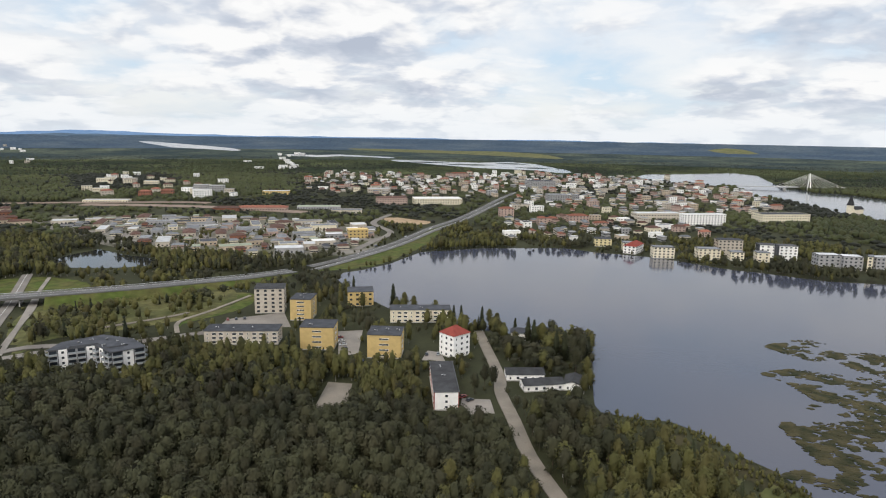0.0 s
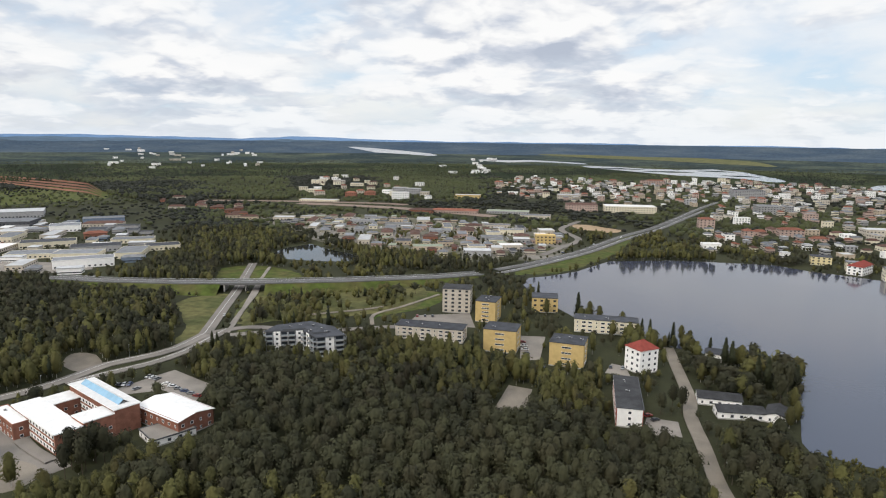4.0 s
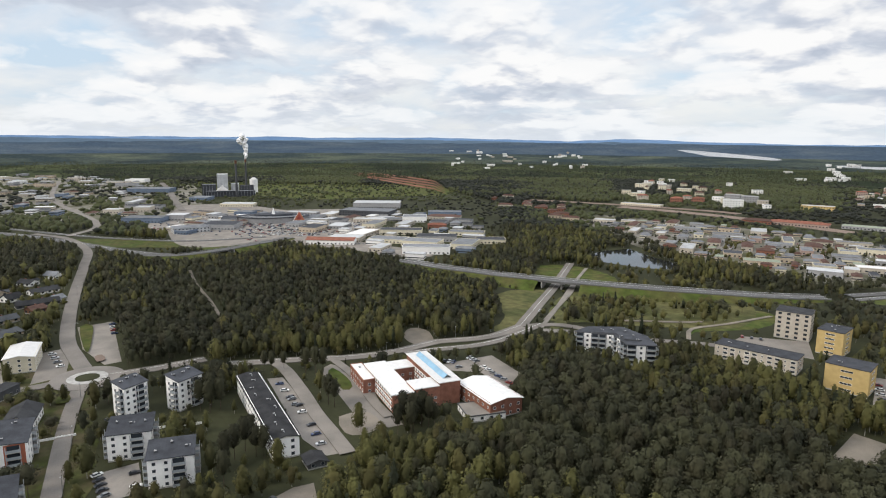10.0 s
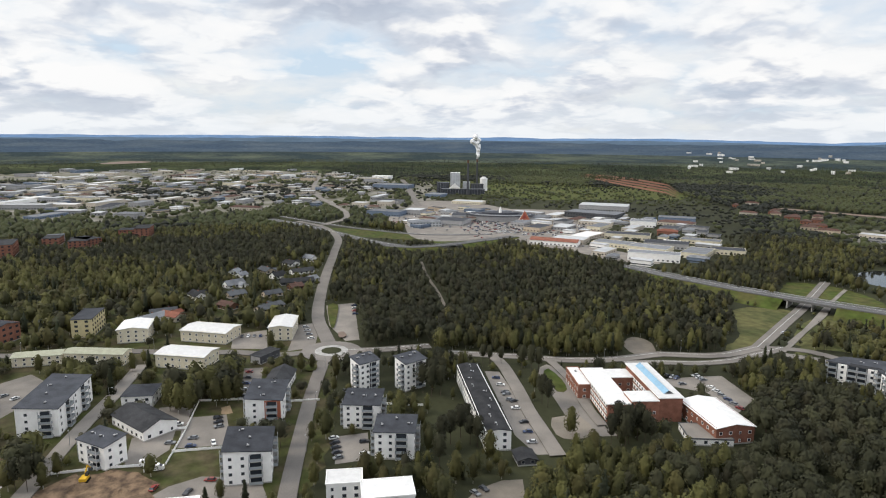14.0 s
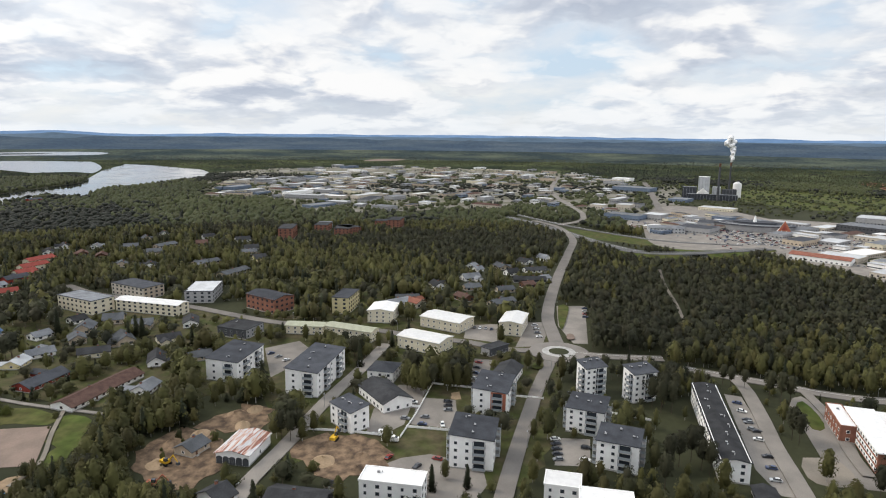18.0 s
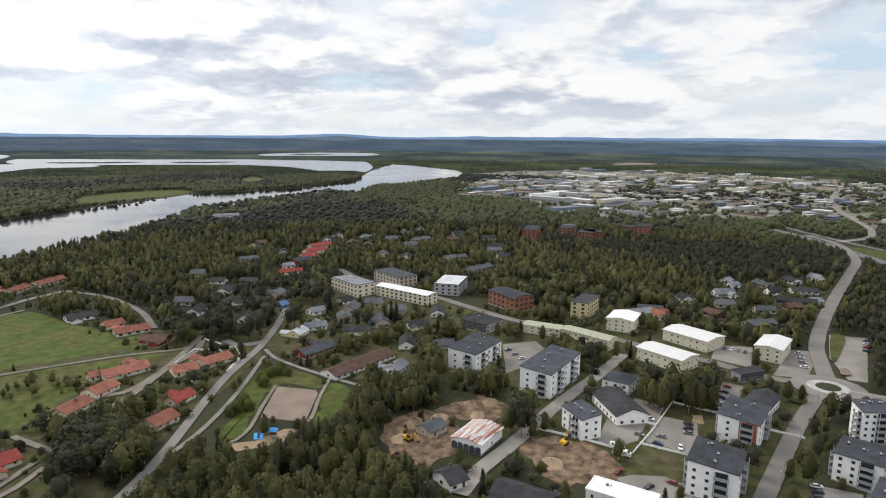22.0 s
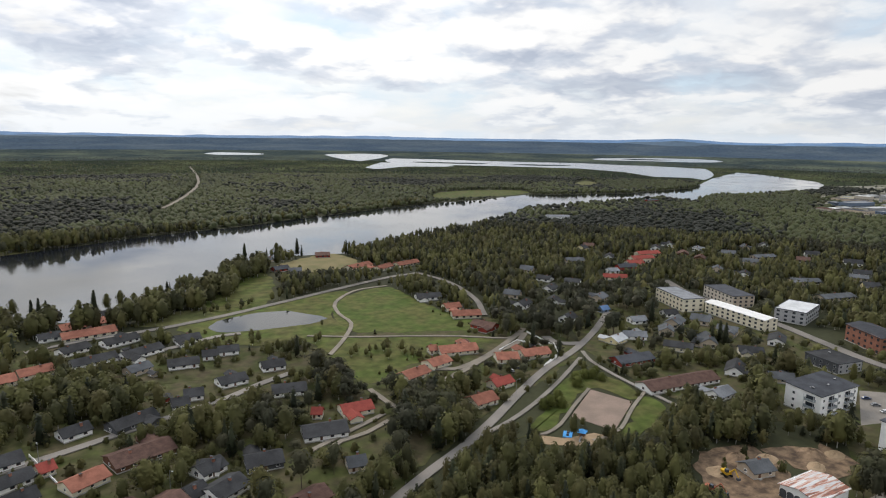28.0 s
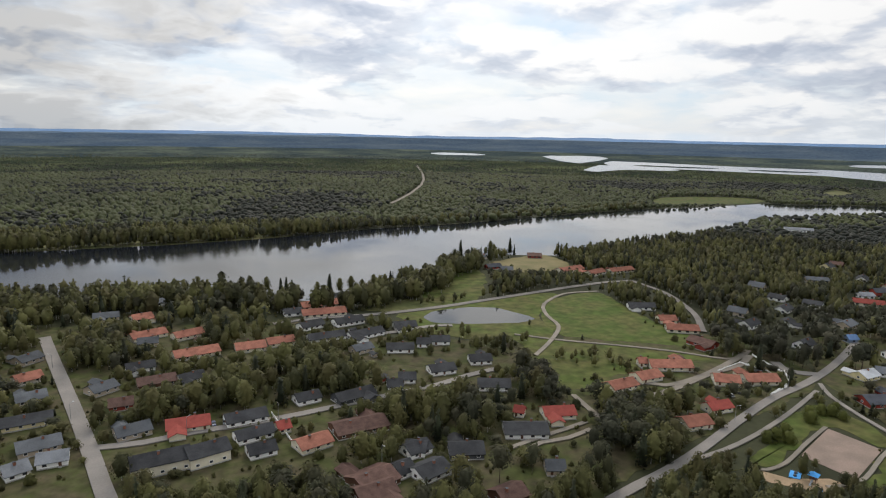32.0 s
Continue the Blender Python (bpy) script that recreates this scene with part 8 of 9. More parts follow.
def arched_doors(side):
    """The dark arched gates of the old garage."""
    x, y, turn, l, w = GARAGE
    e = next(o for o in bpy.data.objects if o.name == "garage")
    span, off = (l, w / 2) if side == 0 else (w, l / 2)
    g = Geo()
    arch = [(-1.3, 0.1), (1.3, 0.1), (1.3, 2.6)] + [(1.3 * math.cos(a), 2.6 + 0.9 * math.sin(a)) for a in np.linspace(0.3, 2.84, 7)] + [(-1.3, 2.6)]
    front, back = [(p, -0.10, q) for p, q in arch], [(p, 0.0, q) for p, q in arch]
    g.face(front, M["darkgrey"])
    for i in range(len(arch)):
        j = (i + 1) % len(arch)
        g.face((front[i], back[i], back[j], front[j]), M["darkgrey"])
    me = g.mesh("gate")
    n = 5
    for k in range(n):
        u = (k + 0.5) / n * span - span / 2
        px, py = ((u, -off), (off, u), (-u, off), (-off, -u))[side]
        part("gate", me, e, at=(px, py, 0), turn=(0, 90, 180, 270)[side])


arched_doors(GARAGE_SIDE)


# ---- landmarks of the distance ----
def cylinder(g, r, z0, z1, mat, sides=20, r1=None):
    g.tube((0, 0, z0), (0, 0, z1), r, r if r1 is None else r1, mat, sides)


def power_plant():
    x, y = LANDMARKS["plant"]
    a = math.degrees(math.atan2(y, x)) - 90
    e = root("power_plant", x, y, a, "grey and white power plant with dark boiler halls", "power plant")
    for nm, x0, x1, y0, y1, h, m, t in (("boiler_house", -14, 8, 10, 34, 46, "lightroof", "whiteroof"), ("turbine_hall", 14, 30, 6, 30, 26, "lightroof", "lightroof"), ("fuel_hall", -34, 62, -10, 6, 12, "slate", "greyroof"), ("annex", -44, -16, 6, 24, 25, "slate", "greyroof"), ("annex", 32, 60, 8, 26, 22, "darkgrey", "slate")):
        g = Geo()
        g.box(x0, x1, y0, y1, -1, h, M[m], M[t])
        for k in range(int((x1 - x0) / 6)):
            g.box(x0 + 2 + k * 6, x0 + 2.5 + k * 6, y0 - 0.25, y0 - 0.02, 0, h - 1, M["steel"])
        part(nm, g, e)
    g = Geo()
    g.slab(((-16, -10.4, 13), (8, -10.4, 13), (-4, -10.4, 25), (-4, -10.3, 25)), 0.3, M["white"])
    g.prism(((-16, -10), (8, -10), (8, 4), (-16, 4)), 13, 13.4, M["white"])
    for p, q in (((-16, -10), (8, -10)), ((8, -10), (8, 4)), ((8, 4), (-16, 4)), ((-16, 4), (-16, -10))):
        g.face(((*p, 13.4), (*q, 13.4), (-4, -3, 24)), M["white"])
    part("conveyor_tower", g, e)
    keep_built(corners(x, y, a, 110, 60, 3), 20)
    sx, sy = LANDMARKS["silo"]
    s = root("silo", sx, sy, a, "tall white cylindrical silo", "silo")
    g = Geo()
    cylinder(g, 8.5, -1, 32, M["white"])
    part("drum", g, s)
    g = Geo()
    cylinder(g, 8.9, 32, 36, M["whiteroof"], 20, 3.0)
    part("roof", g, s)
    for key, h, r in (("chimney_a", 75, 2.1), ("chimney_b", 74, 1.9)):
        cx, cy = LANDMARKS[key]
        if key == "chimney_b":
            cx, cy = cx * 1.05, cy * 1.05
        c = root("chimney_stack", cx, cy, 0, "tall dark power plant chimney", "chimney")
        g = Geo()
        cylinder(g, r * 1.3, -1, h * 0.5, M["darkgrey"], 12, r)
        cylinder(g, r, h * 0.5, h, M["darkgrey"], 12, r * 0.9)
        part("shaft", g, c)
        g = Geo()
        cylinder(g, r * 1.05, h - 6, h + 0.5, M["brown"], 12)
        part("cap", g, c)
    bx, by = LANDMARKS["chimney_b"]
    bx, by = bx * 1.05, by * 1.05
    rnd = random.Random(4)
    bm = bmesh.new()
    for k in range(34):
        u = k / 33
        ctr = Vector((bx + rnd.gauss(0, 1.5 + 2.5 * u), by - 3 * u + 4 * math.sin(u * 5) + rnd.gauss(0, 1.5 + 2.5 * u), 77 + 50 * u))
        bmesh.ops.create_icosphere(bm, subdivisions=2, radius=(2.6 + 4.2 * u) * rnd.uniform(0.6, 1.1), matrix=Matrix.Translation(ctr))
    for v in bm.verts:
        v.co += 1.6 * noise.noise_vector(v.co * 0.25) + 0.9 * noise.noise_vector(v.co * 0.7)
    me = bpy.data.meshes.new("steam_plume")
    bm.to_mesh(me)
    bm.free()
    me.materials.append(M["steam"])
    tagged(new("steam_plume", me), "white billowing steam plume above the chimney", "steam", kind="stuff")


def shopping_centre():
    x, y = LANDMARKS["mall"]
    a = math.degrees(math.atan2(y, x)) - 90
    e = root("shopping_centre", x, y, a, "large low shopping centre with a dark curved roof", "shopping centre")
    ring = [(52 * math.cos(i * 6.2832 / 28), 30 * math.sin(i * 6.2832 / 28)) for i in range(28)]
    g = Geo()
    g.prism(ring, -0.5, 8, M["grey"])
    part("wall", g, e)
    g = Geo()
    g.prism([(p * 1.03, q * 1.03) for p, q in ring], 8, 9, M["slate"])
    g.prism([(p * 0.55, q * 0.5 + 6) for p, q in ring], 9, 11, M["slate"])
    part("roof", g, e)
    for s in (0.72, 0.9):
        g = Geo()
        for i in range(14, 28):
            p, q = ring[i], ring[(i + 1) % 28]
            g.tube((p[0] * s, p[1] * s, 9.2), (q[0] * s, q[1] * s, 9.2), 0.5, 0.5, M["lightroof"], 4)
        part("roof_rib", g, e)
    g = Geo()
    g.box(-75, -52, -14, 22, -0.5, 7, M["grey"], M["slate"])
    part("side_hall", g, e)
    g = Geo()
    cylinder(g, 3.0, 9, 20, M["white"], 8, 0.6)
    part("roof_spire", g, e, "small white pointed tower on the roof")
    keep_built(corners(x, y, a, 130, 60, 3), 8)
    x, y = LANDMARKS["sign"]
    s = root("sign", x, y, a, "large triangular sign in red, yellow and white", "sign")
    apex = (0, 0, 19)
    base = ((-11, -4, 0), (11, -4, 0), (11, 5, 0), (-11, 5, 0))
    for i, m in enumerate(("orange", "yellow", "redroof", "white")):
        g = Geo()
        p, q = base[i], base[(i + 1) % 4]
        g.face((p, q, apex), M[m])
        part("panel", g, s)
    g = Geo()
    for k, (dx, m) in enumerate(((-3.6, "white"), (2.6, "lemon"))):
        g.face(((dx * 1.4 - 2.4, -4.1, 0.9), (dx * 1.4 + 2.4, -4.1, 0.9), (dx * 0.8, -2.9, 6.5)), M[m])
    g.face(((-3.4, -2.75, 7.2), (3.4, -2.75, 7.2), (0, -0.9, 15.5)), M["redroof"])
    part("emblem", g, s)


def hall(name, key, t0, l, w, h, wall, roof, form, label, turn=0.0):
    x, y = LANDMARKS[key]
    a = math.degrees(math.atan2(y, x)) - 90 + turn
    e = root(name, x, y, a, label, "building")
    part("wall", body_geo(l, w, h, M[wall], form, 2.5), e)
    part("roof", roof_geo(l, w, h, form, M[roof], M[wall], 2.5), e)
    tagged(part("glazing", rows_of_windows(l, w, h, max(1, int(h / 3.5))), e), kind="stuff")
    keep_built(corners(x, y, a, l, w, 4.0), h)


def cable_bridge():
    (x0, y0), (x1, y1), (px, py) = LANDMARKS["bridge_l"], LANDMARKS["bridge_r"], LANDMARKS["pylon"]
    e = tagged(new("cable_stayed_bridge"), "white cable-stayed road bridge over the river", "bridge")
    d = Vector((x1 - x0, y1 - y0, 0))
    n = d.normalized()
    s = Vector((-n.y, n.x, 0))
    g = Geo()
    a, b = Vector((x0, y0, 7)) - n * 30, Vector((x1, y1, 7)) + n * 30
    g.slab([tuple(a + s * 6), tuple(a - s * 6), tuple(b - s * 6), tuple(b + s * 6)], 2.0, M["lightroof"])
    part("deck", g, e)
    top = Vector((px, py, 44))
    for k in (-1, 1):
        g = Geo()
        g.tube(tuple(Vector((px, py, 0)) + s * 9 * k), tuple(top), 1.6, 0.9, M["white"], 6)
        part("pylon_leg", g, e)
    for k in range(1, 9):
        for sgn in (-1, 1):
            g = Geo()
            foot = Vector((px, py, 7.2)) + n * sgn * k * 11
            g.tube(tuple(top - Vector((0, 0, 1.6 * (9 - k)))), tuple(foot), 0.32, 0.32, M["white"], 4)
            part("cable", g, e)
    for k in (-60, 60):
        g = Geo()
        g.box(-2, 2, -4, 4, 0, 5.2, M["concrete"])
        q = Vector((px, py, 0)) + n * k
        part("pier", g, e, at=(q.x, q.y, 0), turn=math.degrees(math.atan2(n.y, n.x)))


def church():
    x, y = LANDMARKS["spire"]
    e = root("church", x, y, 20, "church with a dark pointed spire among trees", "church")
    g = Geo()
    g.box(-4, 4, -4, 4, -0.3, 15, M["cream"])
    part("tower", g, e)
    g = Geo()
    for p, q in (((-4.5, -4.5), (4.5, -4.5)), ((4.5, -4.5), (4.5, 4.5)), ((4.5, 4.5), (-4.5, 4.5)), ((-4.5, 4.5), (-4.5, -4.5))):
        g.face(((*p, 15), (*q, 15), (0, 0, 34)), M["bitumen"])
    part("spire", g, e)
    nave = Geo()
    nave.box(4.1, 26, -6, 6, -0.3, 8, M["cream"])
    part("nave", nave, e)
    part("roof", roof_geo(22, 12, 8, "gable", M["bitumen"], M["cream"], 5), e, at=(15.5, 0, 0))
    keep_built(corners(x, y, 20, 40, 14, 4), 12)


power_plant()
shopping_centre()
hall("shop_hall", "redmall", 13.5, 58, 18, 6, "white", "tile", "gable", "long white shop with an orange-red roof", -14)
hall("shop_hall", "yellowhall", 0, 24, 14, 11, "yellow", "yellow", "flat", "bright yellow shop building", 8)
hall("shop_hall", "tent", 13.5, 46, 26, 7, "lightroof", "greyroof", "hip", "grey hall with a pyramid roof", 10)
hall("shop_hall", "bigshed", 7.5, 85, 45, 9, "darkgrey", "greyroof", "flat", "large dark shop hall with a grey roof", -20)
hall("office_building", "officea", 0, 34, 16, 16, "white", "lightroof", "flat", "white office block with dark glazing", 8)
cable_bridge()
church()


# ---- roundabout ----
def disc(name, x, y, r0, r1, mat, up, label):
    n = 40
    g = Geo()
    for i in range(n):
        a, b = i * 6.28319 / n, (i + 1) * 6.28319 / n
        g.face([(x + r * math.cos(t), y + r * math.sin(t), up) for r, t in ((r0, a), (r1, a), (r1, b), (r0, b))], mat)
        g.face([(x + r1 * math.cos(t), y + r1 * math.sin(t), z) for z, t in ((up - 0.2, a), (up - 0.2, b), (up, b), (up, a))], mat)
    return tagged(new(name, g.mesh(name)), label, kind="structure")


rx, ry_ = LANDMARKS["roundabout"]
disc("roundabout", rx, ry_, 10.0, 18.0, M["road"], 0.74, "grey asphalt ring of the roundabout")
disc("roundabout_kerb", rx, ry_, 6.0, 10.0, M["kerb"], 0.88, "raised pale paved ring")
disc("roundabout_island", rx, ry_, 0.0, 6.0, M["ground"], 0.98, "dark planted traffic island")
keep_clear([(rx + 20 * math.cos(a), ry_ + 20 * math.sin(a)) for a in np.linspace(0, 6.2, 20)])


# ---- small things of the yards ----
def fence(pts, h=1.1, mat="white", label="low white garden wall with posts"):
    p = np.asarray(pts, float)
    e = tagged(new("fence"), label, "fence")
    g = Geo()
    g.box(-0.15, 0.15, -0.15, 0.15, 0, h + 0.2, M[mat])
    post = g.mesh("post")
    for a, b in zip(p[:-1], p[1:]):
        n = max(1, int(np.linalg.norm(b - a) / 5))
        ang = math.degrees(math.atan2(b[1] - a[1], b[0] - a[0]))
        ln = np.linalg.norm(b - a) / n
        g = Geo()
        g.box(0.16, ln - 0.16, -0.08, 0.08, 0.05, h, M[mat])
        panel = g.mesh("panel")
        for k in range(n):
            q = a + (b - a) * k / n
            part("panel", panel, e, at=(q[0], q[1], 0.1), turn=ang)
            part("post", post, e, at=(q[0], q[1], 0.1), turn=ang)
    return e


def excavator(x, y, turn, mat, name="excavator"):
    e = root(name, x, y, turn, "%s excavator with a raised boom on a building site" % ("yellow" if mat == "digger" else "orange-red"), "excavator", z=0.15)
    for s in (-1, 1):
        g = Geo()
        g.prism(((-1.9, s * 1.2 - 0.3), (1.9, s * 1.2 - 0.3), (1.9, s * 1.2 + 0.3), (-1.9, s * 1.2 + 0.3)), 0, 0.8, M["rubber"])
        part("track", g, e)
    g = Geo()
    g.box(-2.2, 1.4, -1.2, 1.2, 0.9, 2.0, M[mat])
    part("body", g, e)
    g = Geo()
    g.box(0.1, 1.5, -1.2, -0.1, 2.0, 3.2, M["glass"])
    part("cab", g, e)
    g = Geo()
    g.tube((1.2, 0.4, 1.6), (3.8, 0.4, 4.6), 0.32, 0.26, M[mat], 6)
    part("boom", g, e)
    g = Geo()
    g.tube((3.8, 0.4, 4.6), (6.2, 0.4, 2.2), 0.25, 0.2, M[mat], 6)
    part("arm", g, e)
    g = Geo()
    g.box(5.6, 6.8, -0.2, 1.0, 1.2, 2.2, M["darkgrey"])
    part("bucket", g, e)


def van(x, y, turn, label="white delivery van parked on the yard", l=6.0):
    e = root("van", x, y, turn, label, "van", z=0.12)
    g = Geo()
    g.box(-l / 2, l / 2 - 1.6, -1.0, 1.0, 0.4, 2.6, M["white"])
    part("box_body", g, e)
    g = Geo()
    g.prism(((l / 2 - 1.58, -0.95), (l / 2, -0.85), (l / 2, 0.85), (l / 2 - 1.58, 0.95)), 0.4, 1.9, M["white"])
    part("cab", g, e)
    g = Geo()
    g.slab(((l / 2 - 1.5, -0.85, 2.3), (l / 2 - 0.5, -0.8, 1.92), (l / 2 - 0.5, 0.8, 1.92), (l / 2 - 1.5, 0.85, 2.3)), 0.05, M["glass"])
    part("windscreen", g, e)
    g = Geo()
    g.tube((0, -0.12, 0), (0, 0.12, 0), 0.36, 0.36, M["rubber"], 10)
    me = g.mesh("wheel")
    for wx in (-l / 2 + 1, l / 2 - 1):
        for wy in (-0.95, 0.95):
            part("wheel", me, e, at=(wx, wy, 0.36))


def play_tower(x, y):
    e = root("play_tower", x, y, 20, "blue-roofed wooden play tower with a slide", "playground")
    g = Geo()
    g.box(-1.2, 1.2, -1.2, 1.2, 1.5, 1.65, M["brown"])
    part("platform", g, e)
    g = Geo()
    g.box(-0.07, 0.07, -0.07, 0.07, 0.1, 3.2, M["brown"])
    me = g.mesh("post")
    for px, py in ((-1.1, -1.1), (1.1, -1.1), (1.1, 1.1), (-1.1, 1.1)):
        part("post", me, e, at=(px, py, 0))
    part("roof", roof_geo(2.6, 2.6, 3.2, "hip", M["playblue"], M["playblue"], 1.2), e)
    g = Geo()
    g.slab(((1.2, -0.4, 1.6), (4.4, -0.4, 0.3), (4.4, 0.4, 0.3), (1.2, 0.4, 1.6)), 0.1, M["steel"])
    part("slide", g, e)


def play_mat(key, l, w, turn):
    x, y = LANDMARKS[key]
    e = root("play_mat", x, y, turn, "bright blue rubber mat of the playground", "playground")
    g = Geo()
    g.box(-l / 2, l / 2, -w / 2, w / 2, 0, 0.35, M["playblue"])
    part("mat", g, e)
    g = Geo()
    for dx in (-l / 5, l / 5):
        g.tube((dx, 0, 0.35), (dx, 0, 1.0), 0.7, 0.5, M["darkgrey"], 8)
    part("spring_rocker", g, e)


def lamp_post(x, y, turn=0.0, h=8.0):
    e = root("street_lamp", x, y, turn, "grey steel street lamp beside the road", "street lamp", "street lamps")
    g = Geo()
    g.tube((0, 0, 0), (0, 0, h), 0.12, 0.07, M["steel"], 6)
    part("pole", g, e)
    g = Geo()
    g.tube((0, 0, h), (1.6, 0, h + 0.25), 0.06, 0.05, M["steel"], 5)
    part("arm", g, e)
    g = Geo()
    g.box(1.4, 2.2, -0.16, 0.16, h + 0.18, h + 0.34, M["lightroof"])
    part("lamp_head", g, e)


def spoil_heap(x, y, r, h, mat, label, seed):
    """A tipped heap of earth with a rough, slumped outline."""
    g = Geo()
    rings, n = 5, 18
    pts = [[(x + r * q * (1 + 0.25 * noise.noise((math.cos(a) * 1.5, math.sin(a) * 1.5, seed))) * math.cos(a), y + r * q * (1 + 0.25 * noise.noise((math.cos(a) * 1.5, math.sin(a) * 1.5, seed))) * math.sin(a) * 0.75, 0.1 + h * (1 - q) ** 0.8 * (1 + 0.45 * noise.noise((q * 3 + seed, math.cos(a) * 2, math.sin(a) * 2)))) for a in (6.2832 * k / n for k in range(n))] for q in (1.0, 0.8, 0.58, 0.34, 0.1)]
    for i in range(rings - 1):
        for k in range(n):
            j = (k + 1) % n
            g.face((pts[i][k], pts[i][j], pts[i + 1][j], pts[i + 1][k]), M[mat])
    g.face(pts[-1], M[mat])
    tagged(new("spoil_heap", g.mesh("spoil_heap")), label, "earth heap", "heaps of the building site", kind="stuff")


for i, (hx, hy, hr, hh, hm) in enumerate(((-287, -71, 7, 2.6, "soil"), (-277, -66, 5, 1.8, "sand"), (-268, -82, 6, 2.4, "sand"), (-262, -92, 5, 2.0, "soil"), (-244, -92, 5, 1.6, "sand"), (-256, -26, 5, 1.7, "soil"), (-243, -27, 6, 1.8, "sand"), (-246, -12, 4, 1.3, "soil"), (-236, -13, 4, 1.2, "soil"), (-294, -64, 5, 1.6, "sand"))):
    spoil_heap(hx, hy, hr, hh, hm, "heap of sandy earth on the building site" if hm == "sand" else "heap of dark torn-up earth", i * 3.7)
for key, turn, mat in (("digger", 160, "digger"), ("digger2", 60, "digger"), ("digger3", 80, "orange")):
    excavator(*LANDMARKS[key], turn, mat)
vx, vy = LANDMARKS["van"]
van(vx, vy, 75)
van(vx + 5, vy + 2, 80, "white box truck parked at the building site", 7.5)
play_tower(*LANDMARKS["play"])
play_mat("playmat", 6, 4, 30)
play_mat("playmat2", 4, 2.5, 10)
for pts in FENCES:
    fence(pts)
for lx, ly, lt in LAMPS:
    lamp_post(lx, ly, lt)

# ---- where the trees thin out ----
THIN = [
    ([(36, 300), (100, 295), (105, 395), (20, 445)], 0.6, 0.95),
    ([(-420, 660), (-308, 669), (-205, 640), (-122, 624), (-69, 761), (107, 1050), (116, 1391), (-259, 1331), (-685, 1187), (-655, 959)], 0.5, 0.75),
    ([(-281, 1327), (113, 1113), (467, 1036), (655, 1183), (773, 1732), (499, 2179), (-372, 2340), (-416, 1692)], 0.34, 0.8),
    ([(85, 1012), (455, 1008), (563, 817), (446, 545), (409, 586), (272, 659), (77, 742), (-15, 758)], 0.42, 0.72),
    ([(-1713, 731), (-1202, 1177), (-806, 966), (-470, 583), (-434, 452), (-526, 420), (-624, 425), (-701, 292)], 0.26, 0.6),
    ([(-1097, -174), (-1016, 32), (-1127, 227), (-997, 401), (-1884, 759), (-2513, 640), (-2631, -276), (-2325, -355)], 0.30, 0.8),
    ([(-1259, -358), (-1225, -164), (-983, -19), (-1788, 10), (-2051, -381), (-1656, -455)], 0.40, 0.8),
    ([(-559, -101), (-547, -25), (-491, 71), (-410, 108), (-336, 94), (-218, 51), (-273, -56)], 0.55, 1.12),
    ([(-360, 88), (-304, 199), (-175, 135), (-213, 46)], 0.42, 1),
    ([(-426, -277), (-543, -162), (-484, 5), (-407, 70), (-219, 40), (-211, -65), (-286, -120), (-304, -148), (-323, -209)], 0.55, 1.12),
    ([(-149, -565), (-267, -415), (-342, -299), (-327, -212), (-166, -169), (-120, -194), (-65, -274)], 0.52, 1.02),
    ([(155, -545), (-18, -475), (-95, -469), (-163, -417), (-208, -254), (-131, -170), (82, -264)], 0.56, 1.02),
    ([(-371, 535), (-319, 560), (-118, 598), (-70, 554), (-88, 447), (-152, 393), (-273, 387)], 0.34, 0.72),
    ([(-128, 510), (32, 520), (33, 360), (11, 283), (-58, 356), (-97, 384)], 0.35, 1),
    ([(78, 294), (100, 292), (128, 284), (152, 262), (168, 225), (175, 180), (111, 184), (108, 227), (88, 253)], 0.5, 0.22),
    ([(64, 268), (90, 246), (98, 292), (68, 300)], 0.55, 0.25),
    ([(-300, 140), (-215, 112), (-195, 135), (-290, 160)], 0.35, 0.62),
    ([(-359, 143), (-288, 191), (-223, 180), (-189, 146), (-249, 96)], 0.45, 1),
]

# ---- trees that stand alone ----
SINGLE = []


def lone(kind, x, y, h, v=0):
    SINGLE.append((kind, x, y, h, v))


lone("spruce", -36.3, 472.6, 20, 0)
lone("birch", -58.8, 466.6, 14, 1)
lone("birch", -27.4, 465.2, 15, 2)
lone("birch", -20.2, 462.6, 13, 0)
lone("birch", -4.3, 451.5, 13, 1)
lone("spruce", 8.8, 438.0, 13, 2)
lone("spruce", 14.0, 438.3, 13, 0)
lone("spruce", 28.0, 428.3, 15, 1)
lone("birch", 33.3, 432.5, 12, 2)
lone("birch", 38.2, 426.2, 11, 0)
lone("spruce", 48.5, 408.0, 13, 1)
lone("spruce", 54.5, 388.9, 20, 2)
lone("spruce", 57.6, 385.8, 19, 0)
lone("birch", 63.7, 391.5, 15, 1)
lone("spruce", 68.2, 365.8, 19, 2)
lone("spruce", 72.3, 361.2, 20, 0)
lone("pine", 75.5, 352.1, 20, 1)
lone("pine", 80.3, 352.3, 19, 2)
lone("spruce", 86.2, 361.8, 16, 0)
lone("birch", 79.8, 335.0, 13, 1)
lone("birch", 73.3, 311.7, 12, 2)
lone("birch", 39.4, 359.8, 12, 0)
lone("birch", 45.9, 360.1, 11, 1)
lone("birch", 60.4, 338.4, 10, 2)
lone("pine", 23.0, 317.2, 14, 0)
lone("pine", 27.1, 313.6, 15, 1)
lone("birch", -108.6, 381.4, 8, 2)
lone("birch", 77.8, 319.2, 12, 0)
lone("pine", 74.4, 339.0, 18, 1)
lone("birch", 38.0, 401.6, 13, 2)
lone("birch", 33.4, 413.3, 12, 0)
lone("pine", -248.8, 173.6, 17, 0)
lone("pine", -244.7, 174.2, 16, 1)
